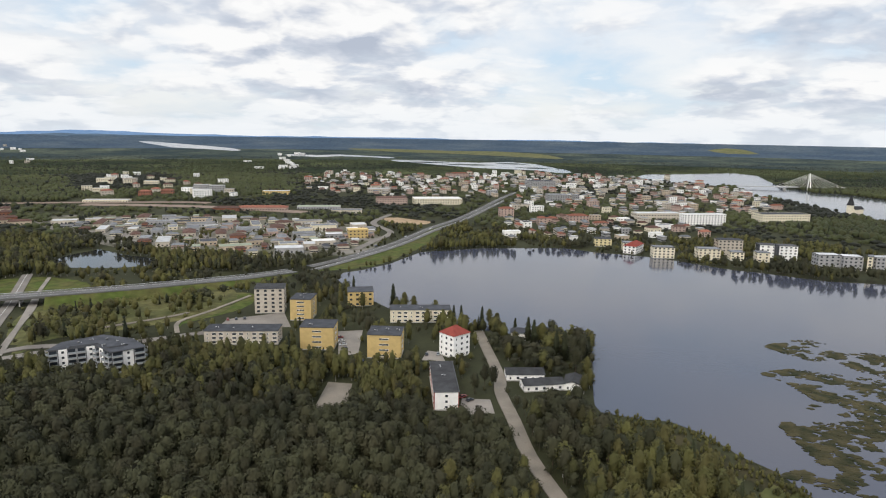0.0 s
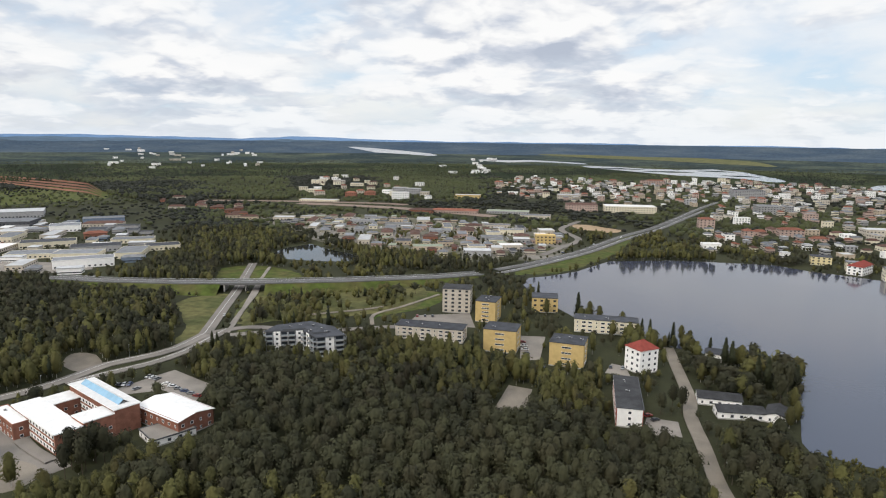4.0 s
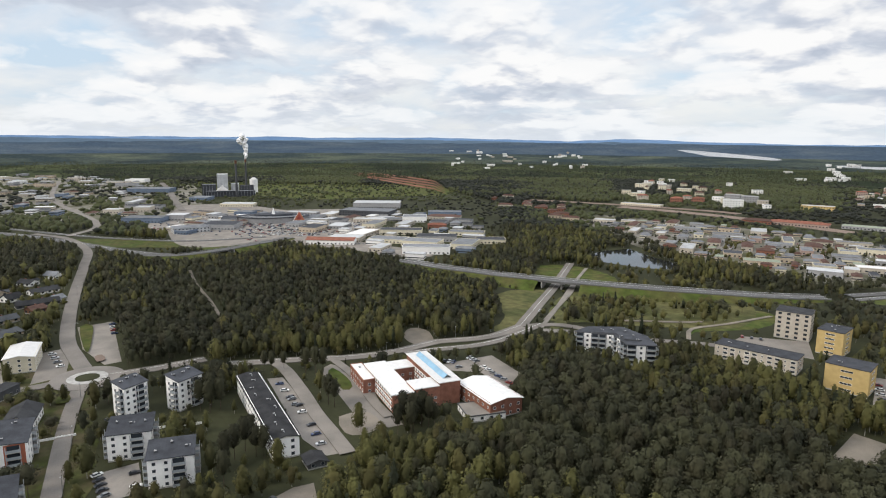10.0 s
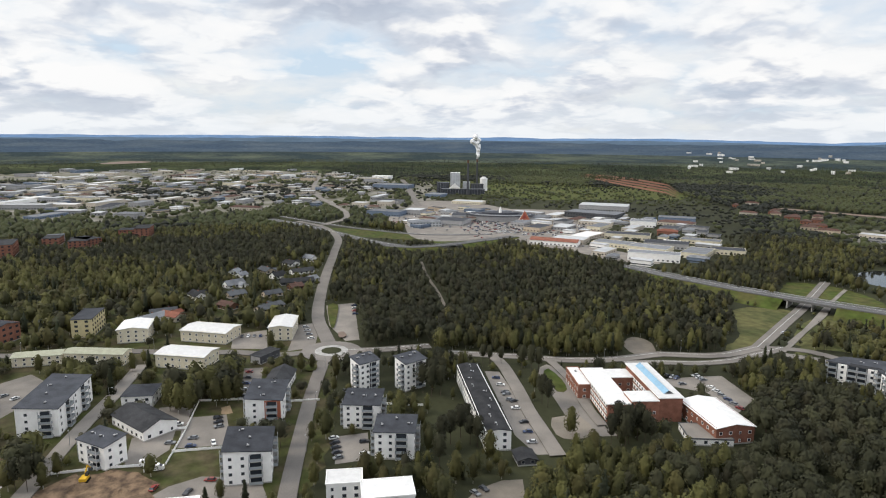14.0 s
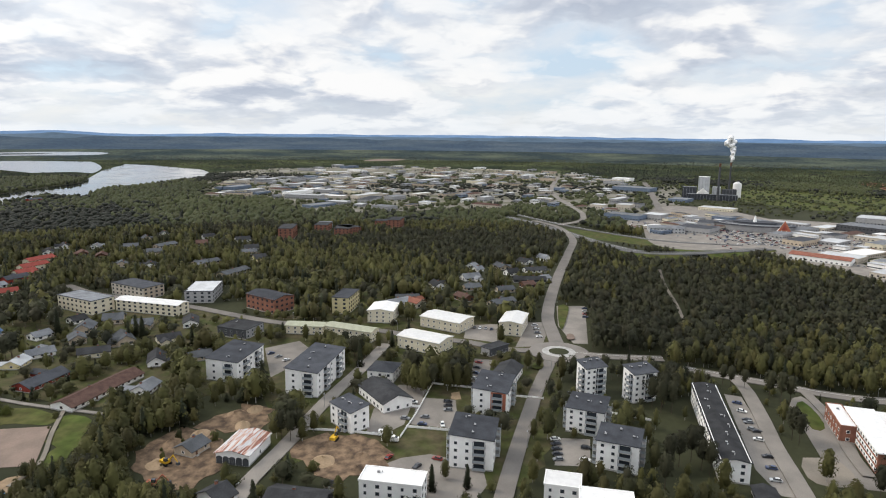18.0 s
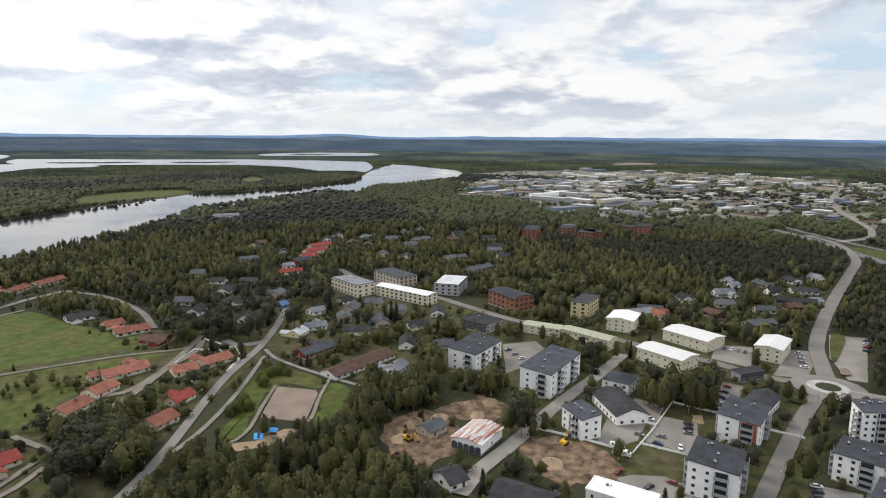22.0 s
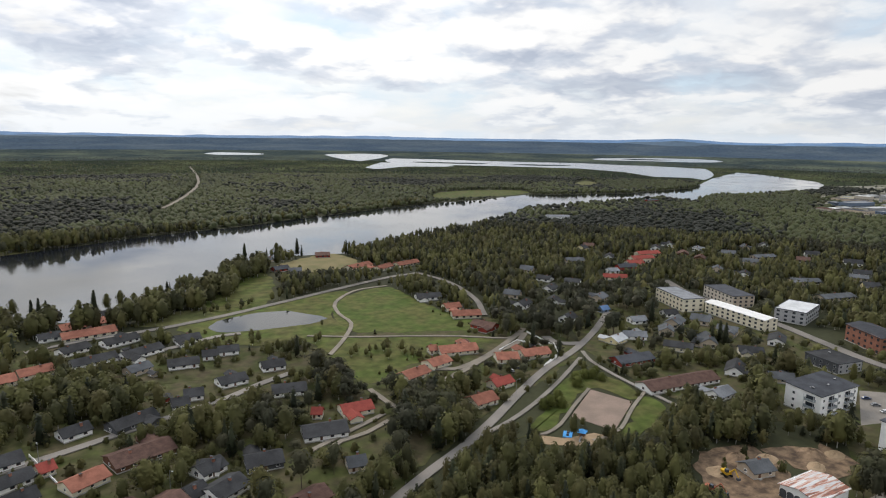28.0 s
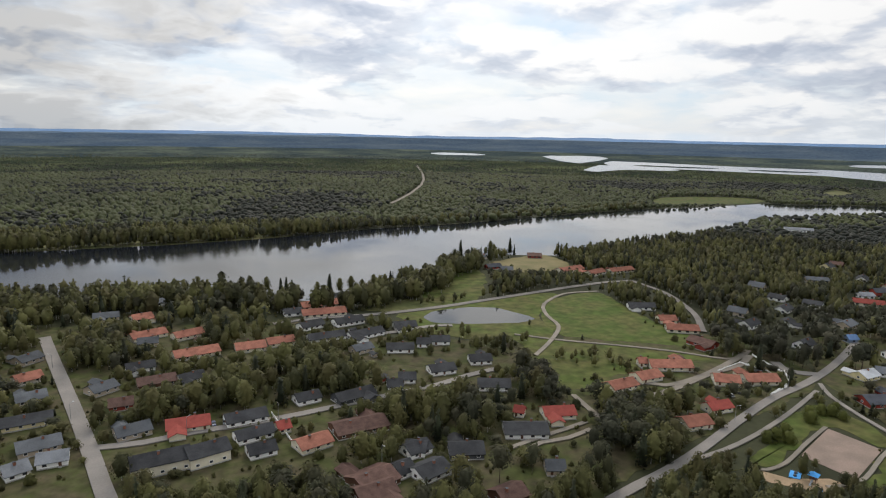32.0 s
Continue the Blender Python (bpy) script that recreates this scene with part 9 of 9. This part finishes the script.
lone("birch", -215.4, 166.2, 15, 2)
lone("pine", -204.7, 183.0, 19, 0)
lone("pine", -198.6, 183.8, 20, 1)
lone("pine", -199.6, 189.7, 19, 2)
lone("pine", -195.8, 179.5, 18, 0)
lone("pine", -200.7, 176.2, 16, 1)
lone("pine", -195.0, 189.5, 18, 2)
lone("pine", -285.4, 131.5, 20, 0)
lone("pine", -278.7, 132.8, 18, 1)
lone("pine", -311.9, 175.3, 13, 2)
lone("pine", -308.3, 177.7, 13, 0)
lone("pine", -305.9, 184.0, 12, 1)
lone("pine", -291.8, 189.0, 17, 2)
lone("pine", -287.1, 192.3, 18, 0)
lone("pine", -284.9, 195.6, 17, 1)
lone("pine", -295.8, 141.7, 15, 2)
lone("pine", -303.1, 140.4, 14, 0)
lone("spruce", -244.2, 325.3, 12, 1)
lone("spruce", -241.8, 327.0, 11, 2)
lone("pine", -237.4, 126.0, 15, 0)
lone("pine", -222.7, 123.4, 16, 1)
lone("pine", -233.6, 121.0, 17, 2)
lone("birch", -210.4, 122.4, 15, 0)
lone("birch", -143.4, 176.7, 14, 1)
lone("pine", -358.9, -19.8, 16, 0)
lone("pine", -363.6, -21.1, 15, 1)
lone("spruce", -381.5, 1.0, 12, 2)
lone("birch", -315.1, 8.5, 18, 0)
lone("birch", -310.0, 11.8, 17, 1)
lone("birch", -307.7, 16.3, 17, 2)
lone("pine", -311.9, 21.5, 16, 0)
lone("birch", -311.7, 28.9, 17, 1)
lone("birch", -312.7, 34.0, 16, 2)
lone("birch", -313.6, 39.3, 15, 0)
lone("birch", -385.8, 69.1, 13, 1)
lone("birch", -340.6, 76.8, 12, 2)
lone("birch", -342.0, 83.3, 10, 0)
lone("pine", -294.6, 123.7, 17, 1)
lone("pine", -285.3, 125.9, 18, 2)
lone("pine", -280.1, 128.2, 18, 0)
lone("pine", -303.8, 122.7, 14, 1)
lone("birch", -305.7, 85.4, 9, 2)
lone("birch", -237.4, 58.7, 10, 0)
lone("birch", -221.6, 53.4, 11, 1)
lone("birch", -257.1, 61.5, 10, 2)
lone("birch", -271.6, 68.3, 9, 0)
lone("pine", -227.2, 109.1, 17, 1)
lone("pine", -230.1, 114.4, 17, 2)
lone("pine", -226.3, 121.9, 15, 0)
lone("pine", -213.2, 101.2, 17, 1)
lone("birch", -200.9, 102.4, 15, 2)
lone("birch", -447.0, 7.6, 13, 0)
lone("birch", -436.8, 15.2, 13, 1)
lone("birch", -378.2, -7.2, 12, 2)
lone("birch", -349.5, -1.1, 11, 0)
lone("spruce", -412.0, -209.9, 20, 0)
lone("spruce", -410.1, -161.3, 16, 1)
lone("spruce", -404.4, -155.3, 17, 2)
lone("spruce", -403.6, -163.4, 13, 0)
lone("pine", -262.4, -46.4, 15, 1)
lone("pine", -260.0, -42.4, 16, 2)
lone("pine", -263.0, -39.1, 15, 0)
lone("pine", -350.7, -92.6, 8, 1)
lone("spruce", -389.7, -120.7, 13, 2)
lone("birch", -311.9, -59.3, 9, 0)
lone("birch", -268.9, -33.7, 11, 1)
lone("birch", -260.4, -37.5, 12, 2)
lone("spruce", -348.3, -17.1, 15, 0)
lone("birch", -393.3, -81.6, 12, 1)
lone("birch", -393.9, -74.5, 13, 2)
lone("birch", -395.9, -53.1, 12, 0)
lone("spruce", -209.5, -47.5, 13, 1)
lone("birch", -211.7, -18.5, 12, 2)
lone("spruce", -218.0, 14.9, 12, 0)
lone("spruce", -219.0, 28.2, 11, 1)
lone("birch", -226.1, 20.6, 9, 2)
lone("birch", -309.8, -83.6, 11, 0)
lone("birch", -306.7, -77.1, 12, 1)
lone("birch", -299.1, -83.7, 12, 2)
lone("willow", -290.5, -184.3, 6, 0)
lone("willow", -294.2, -181.6, 6, 1)
lone("willow", -283.7, -185.3, 6, 0)
lone("willow", -294.7, -176.1, 5, 1)
lone("willow", -277.6, -180.2, 6.5, 0)
lone("willow", -254.5, -176.3, 6.5, 1)
lone("willow", -249.6, -170.6, 6, 0)
lone("willow", -246.6, -174.9, 6.5, 1)
lone("willow", -241.6, -175.2, 6, 0)
lone("willow", -301.2, -184.2, 5, 1)
lone("spruce", -307.7, -599.9, 20, 0)
lone("birch", -349.0, -609.0, 15, 1)
lone("spruce", -366.1, -595.8, 20, 2)
lone("spruce", -132.5, -480.3, 22, 0)
lone("spruce", -99.3, -502.6, 16, 1)
lone("spruce", -103.4, -501.0, 17, 2)
lone("spruce", -106.3, -494.3, 16, 0)
lone("birch", -125.9, -492.3, 13, 1)
lone("birch", -144.9, -494.6, 14, 2)
lone("birch", -154.4, -494.9, 15, 0)
lone("birch", -160.5, -484.6, 14, 1)
lone("birch", -173.3, -493.7, 15, 2)
lone("birch", -183.9, -495.8, 14, 0)
lone("spruce", -189.7, -497.8, 16, 1)
lone("birch", -196.3, -495.3, 14, 2)
lone("birch", -209.0, -501.3, 14, 0)
lone("birch", -222.2, -507.5, 13, 1)
lone("birch", -240.7, -524.3, 12, 2)
lone("birch", -78.5, -520.4, 16, 0)
lone("birch", -90.9, -515.6, 15, 1)
lone("pine", -72.4, -522.8, 15, 2)
lone("pine", -60.4, -547.7, 15, 0)
lone("birch", -239.3, -360.4, 5, 1)
lone("birch", -193.8, -326.3, 9, 2)
lone("birch", -190.0, -333.5, 9, 0)
lone("birch", -199.1, -318.6, 8, 1)

# ---- rows of trees along banks and streets: line, count, how far they scatter, height ----
TREE_ROWS = [
    ([(-51, -502), (-76, -476), (-115, -449), (-148, -448), (-179, -458), (-210, -479), (-253, -520), (-306, -554)], 230, 7, 15),
    ([(115, -501), (66, -509), (18, -508), (-50, -498)], 110, 10, 15),
    ([(194, -774), (52, -792), (-33, -789), (-127, -796), (-207, -811)], 240, 5, 17),
    ([(-207, -811), (-281, -832), (-378, -840), (-475, -852), (-673, -886), (-845, -906)], 200, 4, 11),
    ([(-446, -563), (-547, -584), (-689, -599)], 60, 8, 12),
    ([(-87, 605), (-52, 640), (-23, 709), (11, 741), (77, 746), (143, 748)], 26, 5, 7),
    ([(163, 721), (226, 699), (275, 665), (338, 617), (386, 552)], 44, 6, 8),
    ([(-198, -436), (-249, -440), (-308, -448)], 22, 5, 7),
    ([(-37, 459), (-14, 435), (26, 409), (54, 397), (78, 390), (91, 378)], 75, 3, 10),
    ([(-217, -295), (-239, -286), (-257, -264)], 16, 6, 6),
    ([(-145, -370), (-175, -367), (-197, -346), (-214, -327)], 22, 6, 6),
    ([(-378, -3), (-315, -23), (-269, -39)], 12, 6, 8),
    ([(78, 268), (90, 262), (104, 250), (122, 236), (136, 216), (146, 196)], 230, 4.5, 2.3),
    ([(82, 281), (100, 274), (118, 262), (134, 247), (148, 228)], 260, 3.5, 2.2),
]

# ---- stands where pines outnumber birches ----
PINEY = [
    ([(36, 300), (100, 295), (105, 395), (20, 445)], 0.28),
    ([(-75, 388), (-5, 392), (-5, 475), (-80, 475)], 0.30),
    ([(-353, 99), (-446, 120), (-627, 180), (-704, 247), (-619, 509), (-434, 422), (-296, 253), (-339, 196)], 0.32),
    ([(-195, 245), (-117, 292), (-29, 275), (-2, 217), (-147, 181)], 0.26),
    ([(-504, -605), (-771, -329), (-676, -110), (-501, -265), (-434, -434)], -0.12),
    ([(-149, -565), (-366, -319), (-388, -147), (-188, -68), (-59, -254)], -0.2),
    ([(151, -529), (-91, -454), (-156, -398), (-214, -297), (-51, -205), (82, -264)], -0.2),
]

# ---- the skyline ----
SKYLINE = [(-33.8, 75), (-27.7, 81), (-19.5, 85), (-10.4, 87), (-0.7, 86), (9.0, 91), (18.2, 92), (24.6, 104), (29.9, 112), (33.8, 97), (39.4, 106), (46.1, 116), (54.2, 109), (62.3, 108), (73.6, 111), (77.6, 116), (86.0, 111), (93.3, 110), (104.4, 105), (112.4, 102), (116.1, 114), (124.6, 100), (130.2, 99), (140.1, 103), (140.3, 107), (153.8, 100), (158.1, 99), (165.2, 107), (165.4, 106), (172.7, 107), (181.1, 106), (188.3, 105)]
FAR_BARE = [(-26, 12, 1900, 2250), (75, 98, 1900, 2700), (88, 105, 1900, 2300)]
FAR_WATER = [
    [(194.2, 555, 783), (189.3, 577, 790), (183.8, 557, 778), (177.6, 543, 774), (170.9, 507, 791), (165.6, 491, 821), (161.2, 514, 862), (155.6, 584, 903), (153.6, 643, 919), (150.6, 688, 957), (142.5, 706, 1092), (136.7, 817, 1218), (133.0, 867, 1282), (127.8, 1148, 1454), (125.6, 1191, 1450), (122.3, 1281, 1512), (119.5, 1344, 1553), (117.0, 1438, 1671), (114.5, 1393, 1799), (113.0, 1561, 2302), (111.3, 1603, 2721), (109.5, 1667, 2624), (107.2, 1782, 2416), (105.0, 1895, 2272)],
    [(140.8, 2904, 3428), (136.6, 2787, 3360), (131.9, 2743, 3243), (128.0, 2712, 3210), (123.9, 2683, 3214), (120.1, 2502, 3102), (117.7, 2257, 3074), (114.8, 2264, 2993), (113.0, 2122, 2928)],
    [(-16.6, 2003, 2326), (-19.7, 1932, 2405), (-24.0, 1901, 2614), (-25.7, 1598, 2515), (-27.3, 1534, 2000), (-30.0, 1371, 1798), (-31.9, 1315, 1792), (-34.3, 1213, 1719), (-38.0, 1157, 1600)],
    [(4.7, 2999, 3154), (2.2, 2812, 3098), (-0.8, 2613, 2970), (-3.2, 2479, 2960), (-5.9, 2442, 3081), (-8.1, 2403, 2901), (-9.8, 2289, 2598), (-11.2, 2248, 2424)],
    [(13.7, 3576, 3791), (10.9, 3377, 3655), (9.0, 3518, 3776), (6.6, 3440, 3601), (4.2, 3262, 3446)],
    [(25.0, 6884, 7660), (22.6, 5009, 6597), (20.0, 4630, 5579), (17.2, 4194, 4684)],
    [(122.8, 3664, 3953), (117.7, 3682, 4240), (114.7, 3662, 4227), (112.4, 3780, 4117)],
    [(155.8, 3869, 4135), (154.3, 3764, 4210), (150.9, 3801, 4071)],
    [(146.0, 3761, 4037), (144.3, 3233, 4032), (142.8, 3044, 4134), (140.4, 3582, 4035)],
    [(142.4, 2404, 2558), (141.1, 2397, 2926), (139.0, 2586, 2921), (134.6, 2627, 2768)],
    [(8.5, 4928, 5175), (4.2, 4380, 5108), (-0.7, 4191, 4855), (-4.7, 3907, 4904), (-8.5, 3676, 4410), (-10.5, 3498, 3751)],
    [(-21.9, 6432, 7279), (-23.4, 5729, 8485), (-24.6, 5678, 7763), (-25.8, 5631, 6029)],
    [(92.4, 2934, 3061), (90.6, 2976, 3225), (88.6, 3079, 3194)],
]

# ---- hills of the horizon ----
# the ridges get their haze from paint, bluer on the farther one
make_ridge("far_hills", 4540, 4760, 16, 9, M["hills"], "forested far hills with haze blue in their colour", 1.0)
make_ridge("blue_hills", 4780, 4900, 0, 8, M["hazehills"], "hills on the horizon painted with blue haze", 5.0)


# ---- woods ----
def density_at(x, y):
    d, k = np.full(len(x), 0.92), np.ones(len(x))
    for poly, val, tall in THIN:
        m = inside(x, y, np.asarray(poly, float))
        d[m], k[m] = val, tall
    return d, k


def clear_sight_spots(x, y, h):
    """Keeps the feet that stand clear of paving, water, open ground and houses, and of the camera's sight lines to open
    ground and walls.
    """
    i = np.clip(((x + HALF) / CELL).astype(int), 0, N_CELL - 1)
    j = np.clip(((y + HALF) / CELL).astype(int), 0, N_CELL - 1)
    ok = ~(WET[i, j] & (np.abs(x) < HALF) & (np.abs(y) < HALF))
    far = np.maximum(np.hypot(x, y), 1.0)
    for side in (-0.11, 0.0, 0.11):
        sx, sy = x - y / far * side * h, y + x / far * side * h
        # walk outward along the line of sight to what the tree would hide
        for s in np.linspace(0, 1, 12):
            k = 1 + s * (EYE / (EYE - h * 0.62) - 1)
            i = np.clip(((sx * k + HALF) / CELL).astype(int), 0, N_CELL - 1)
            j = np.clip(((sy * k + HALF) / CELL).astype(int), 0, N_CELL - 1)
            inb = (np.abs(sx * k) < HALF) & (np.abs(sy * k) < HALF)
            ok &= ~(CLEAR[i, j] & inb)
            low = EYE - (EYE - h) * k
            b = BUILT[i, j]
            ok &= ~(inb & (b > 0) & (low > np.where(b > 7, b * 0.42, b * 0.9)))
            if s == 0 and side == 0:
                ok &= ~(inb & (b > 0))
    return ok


def spots(r0, r1, step, seed, az0=-41.0, az1=196.0):
    """Feet of trees on a shaken grid over a ring sector."""
    rng = np.random.default_rng(seed)
    n = int(2 * r1 / step)
    gx, gy = np.meshgrid(np.arange(n), np.arange(n), indexing="ij")
    x = (gx.ravel() + rng.uniform(-0.48, 0.48, n * n)) * step - r1
    y = (gy.ravel() + rng.uniform(-0.48, 0.48, n * n)) * step - r1
    r = np.hypot(x, y)
    az = (np.degrees(np.arctan2(-x, y)) + 110) % 360 - 110
    m = (r >= r0) & (r < r1) & (az > az0) & (az < az1)
    x, y, r = x[m], y[m], r[m]
    dens, tall = density_at(x, y)
    grove = np.array([noise.noise((a * 0.028, b * 0.028, 11.0)) for a, b in zip(x, y)])
    dens = np.where(dens < 0.9, dens * np.clip(0.95 + 3.0 * grove, 0.12, 2.1), dens)
    keep = rng.random(len(x)) < dens
    return x[keep], y[keep], tall[keep], rng


def stand(x, y, wide=1.0):
    """How pine-dark a spot of the forest is, 0 to 1."""
    k, q = 0.006 / wide, 0.025 / wide
    return np.array([0.5 + 0.75 * noise.noise((a * k, b * k, 2.0)) + 0.3 * noise.noise((a * q, b * q, 7.0)) for a, b in zip(x, y)])


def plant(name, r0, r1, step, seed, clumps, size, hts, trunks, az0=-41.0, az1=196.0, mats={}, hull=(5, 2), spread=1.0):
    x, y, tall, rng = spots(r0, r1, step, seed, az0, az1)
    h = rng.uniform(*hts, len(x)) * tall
    ok = clear_sight_spots(x, y, h)
    # too tall for the camera's sight lines: some stay as low, broad trees
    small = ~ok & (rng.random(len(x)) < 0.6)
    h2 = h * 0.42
    ok2 = small & clear_sight_spots(x, y, h2)
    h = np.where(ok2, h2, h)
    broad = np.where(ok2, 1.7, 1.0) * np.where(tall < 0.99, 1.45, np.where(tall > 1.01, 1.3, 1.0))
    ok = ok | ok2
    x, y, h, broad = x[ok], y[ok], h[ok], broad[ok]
    z = rise(np.hypot(x, y))
    p = stand(x, y, 2.0 if r0 >= 900 else 1.0) + rng.normal(0, 0.08 if r0 >= 900 else 0.16, len(x))
    for poly, more in PINEY:
        p[inside(x, y, np.asarray(poly, float))] += more
    kind = np.where(p > 0.60, "pine", np.where((p < 0.60) & (rng.random(len(x)) < 0.10), "spruce", "birch"))
    for k, lab in (("birch", "fresh green spring birch wood"), ("pine", "dark green pine wood"), ("spruce", "dark spruces among the birches")):
        m = kind == k
        wood(name + "_" + k, k, np.column_stack([x, y, z])[m], h[m] * (1.12 if k == "spruce" else 1.0), clumps, size * (0.85 if k == "spruce" else 1.0), lab, seed + len(k), trunks=trunks, width=broad[m], mat=mats.get(k), hull=hull, spread=spread)


for t_kind, t_x, t_y, t_h, t_v in SINGLE:
    tree_thing(t_kind, t_x, t_y, t_h, (t_x * 37) % 360, t_v)
    keep_built([(t_x - 2, t_y - 2), (t_x + 2, t_y - 2), (t_x + 2, t_y + 2), (t_x - 2, t_y + 2)], 3.0)
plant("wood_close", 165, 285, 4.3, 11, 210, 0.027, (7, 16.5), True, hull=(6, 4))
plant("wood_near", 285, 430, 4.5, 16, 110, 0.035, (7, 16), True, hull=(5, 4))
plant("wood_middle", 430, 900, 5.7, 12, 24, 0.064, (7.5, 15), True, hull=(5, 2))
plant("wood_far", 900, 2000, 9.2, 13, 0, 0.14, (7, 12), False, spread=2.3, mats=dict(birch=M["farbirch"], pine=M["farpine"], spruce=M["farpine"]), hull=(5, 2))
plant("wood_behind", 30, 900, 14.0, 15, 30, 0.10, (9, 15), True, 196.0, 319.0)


def tree_rows(seed):
    """Birches in loose rows along the water's edge and the streets."""
    rng = np.random.default_rng(seed)
    for line, n, loose, tall in TREE_ROWS:
        p = np.asarray(line, float)
        s = np.concatenate([[0], np.cumsum(np.linalg.norm(np.diff(p, axis=0), axis=1))])
        u = rng.uniform(0, s[-1], n)
        x, y = np.interp(u, s, p[:, 0]) + rng.normal(0, loose, n), np.interp(u, s, p[:, 1]) + rng.normal(0, loose, n)
        i, j = ((x + HALF) / CELL).astype(int), ((y + HALF) / CELL).astype(int)
        ok = ~WET[i, j] & ~ROADS[i, j] & (BUILT[i, j] == 0)
        pts = np.column_stack([x, y, np.zeros(n)])[ok]
        wood("tree_row", "birch", pts, rng.uniform(0.65, 1.3, len(pts)) * tall, 60, 0.05, "row of young birches along the bank", seed + n, trunks=True, width=np.full(len(pts), 1.25))


tree_rows(31)
gardens(51)


def far_forest(seed):
    """Tree tops that stand out of the far forest land."""
    rng = np.random.default_rng(seed)
    n = 42000
    r = np.sqrt(rng.uniform(1980 ** 2, 3100 ** 2, n))
    az = rng.uniform(-50, 205, n)
    x, y = -r * np.sin(np.radians(az)), r * np.cos(np.radians(az))
    gone = np.zeros(n, bool)
    d = NEAR - SPREAD * np.log(np.maximum(1 - (r - NEAR) / SPREAD, 0.02))
    for a0, a1, lo, hi in FAR_BARE:
        gone |= (az > a0) & (az < a1) & (d > lo) & (d < hi) & (rng.random(n) < 0.8)
    for rows in FAR_WATER:
        rows = np.asarray(sorted(rows), float)
        near = np.interp(az, rows[:, 0], rows[:, 1], 1e9, 1e9)
        far = np.interp(az, rows[:, 0], rows[:, 2], -1, -1)
        gone |= (d > near * 0.955) & (d < far * 1.01)
    x, y, r = x[~gone], y[~gone], r[~gone]
    p = stand(x, y, 3.0)
    h = rng.uniform(6, 11, len(x)) * (1 - 0.5 * np.clip((r - 2000) / 1100, 0, 1))
    for k, m in (("pine", p > 0.45), ("birch", p <= 0.45)):
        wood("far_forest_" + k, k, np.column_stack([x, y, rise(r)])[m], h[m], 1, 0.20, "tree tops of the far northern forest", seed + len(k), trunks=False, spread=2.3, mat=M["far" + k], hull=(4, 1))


far_forest(21)
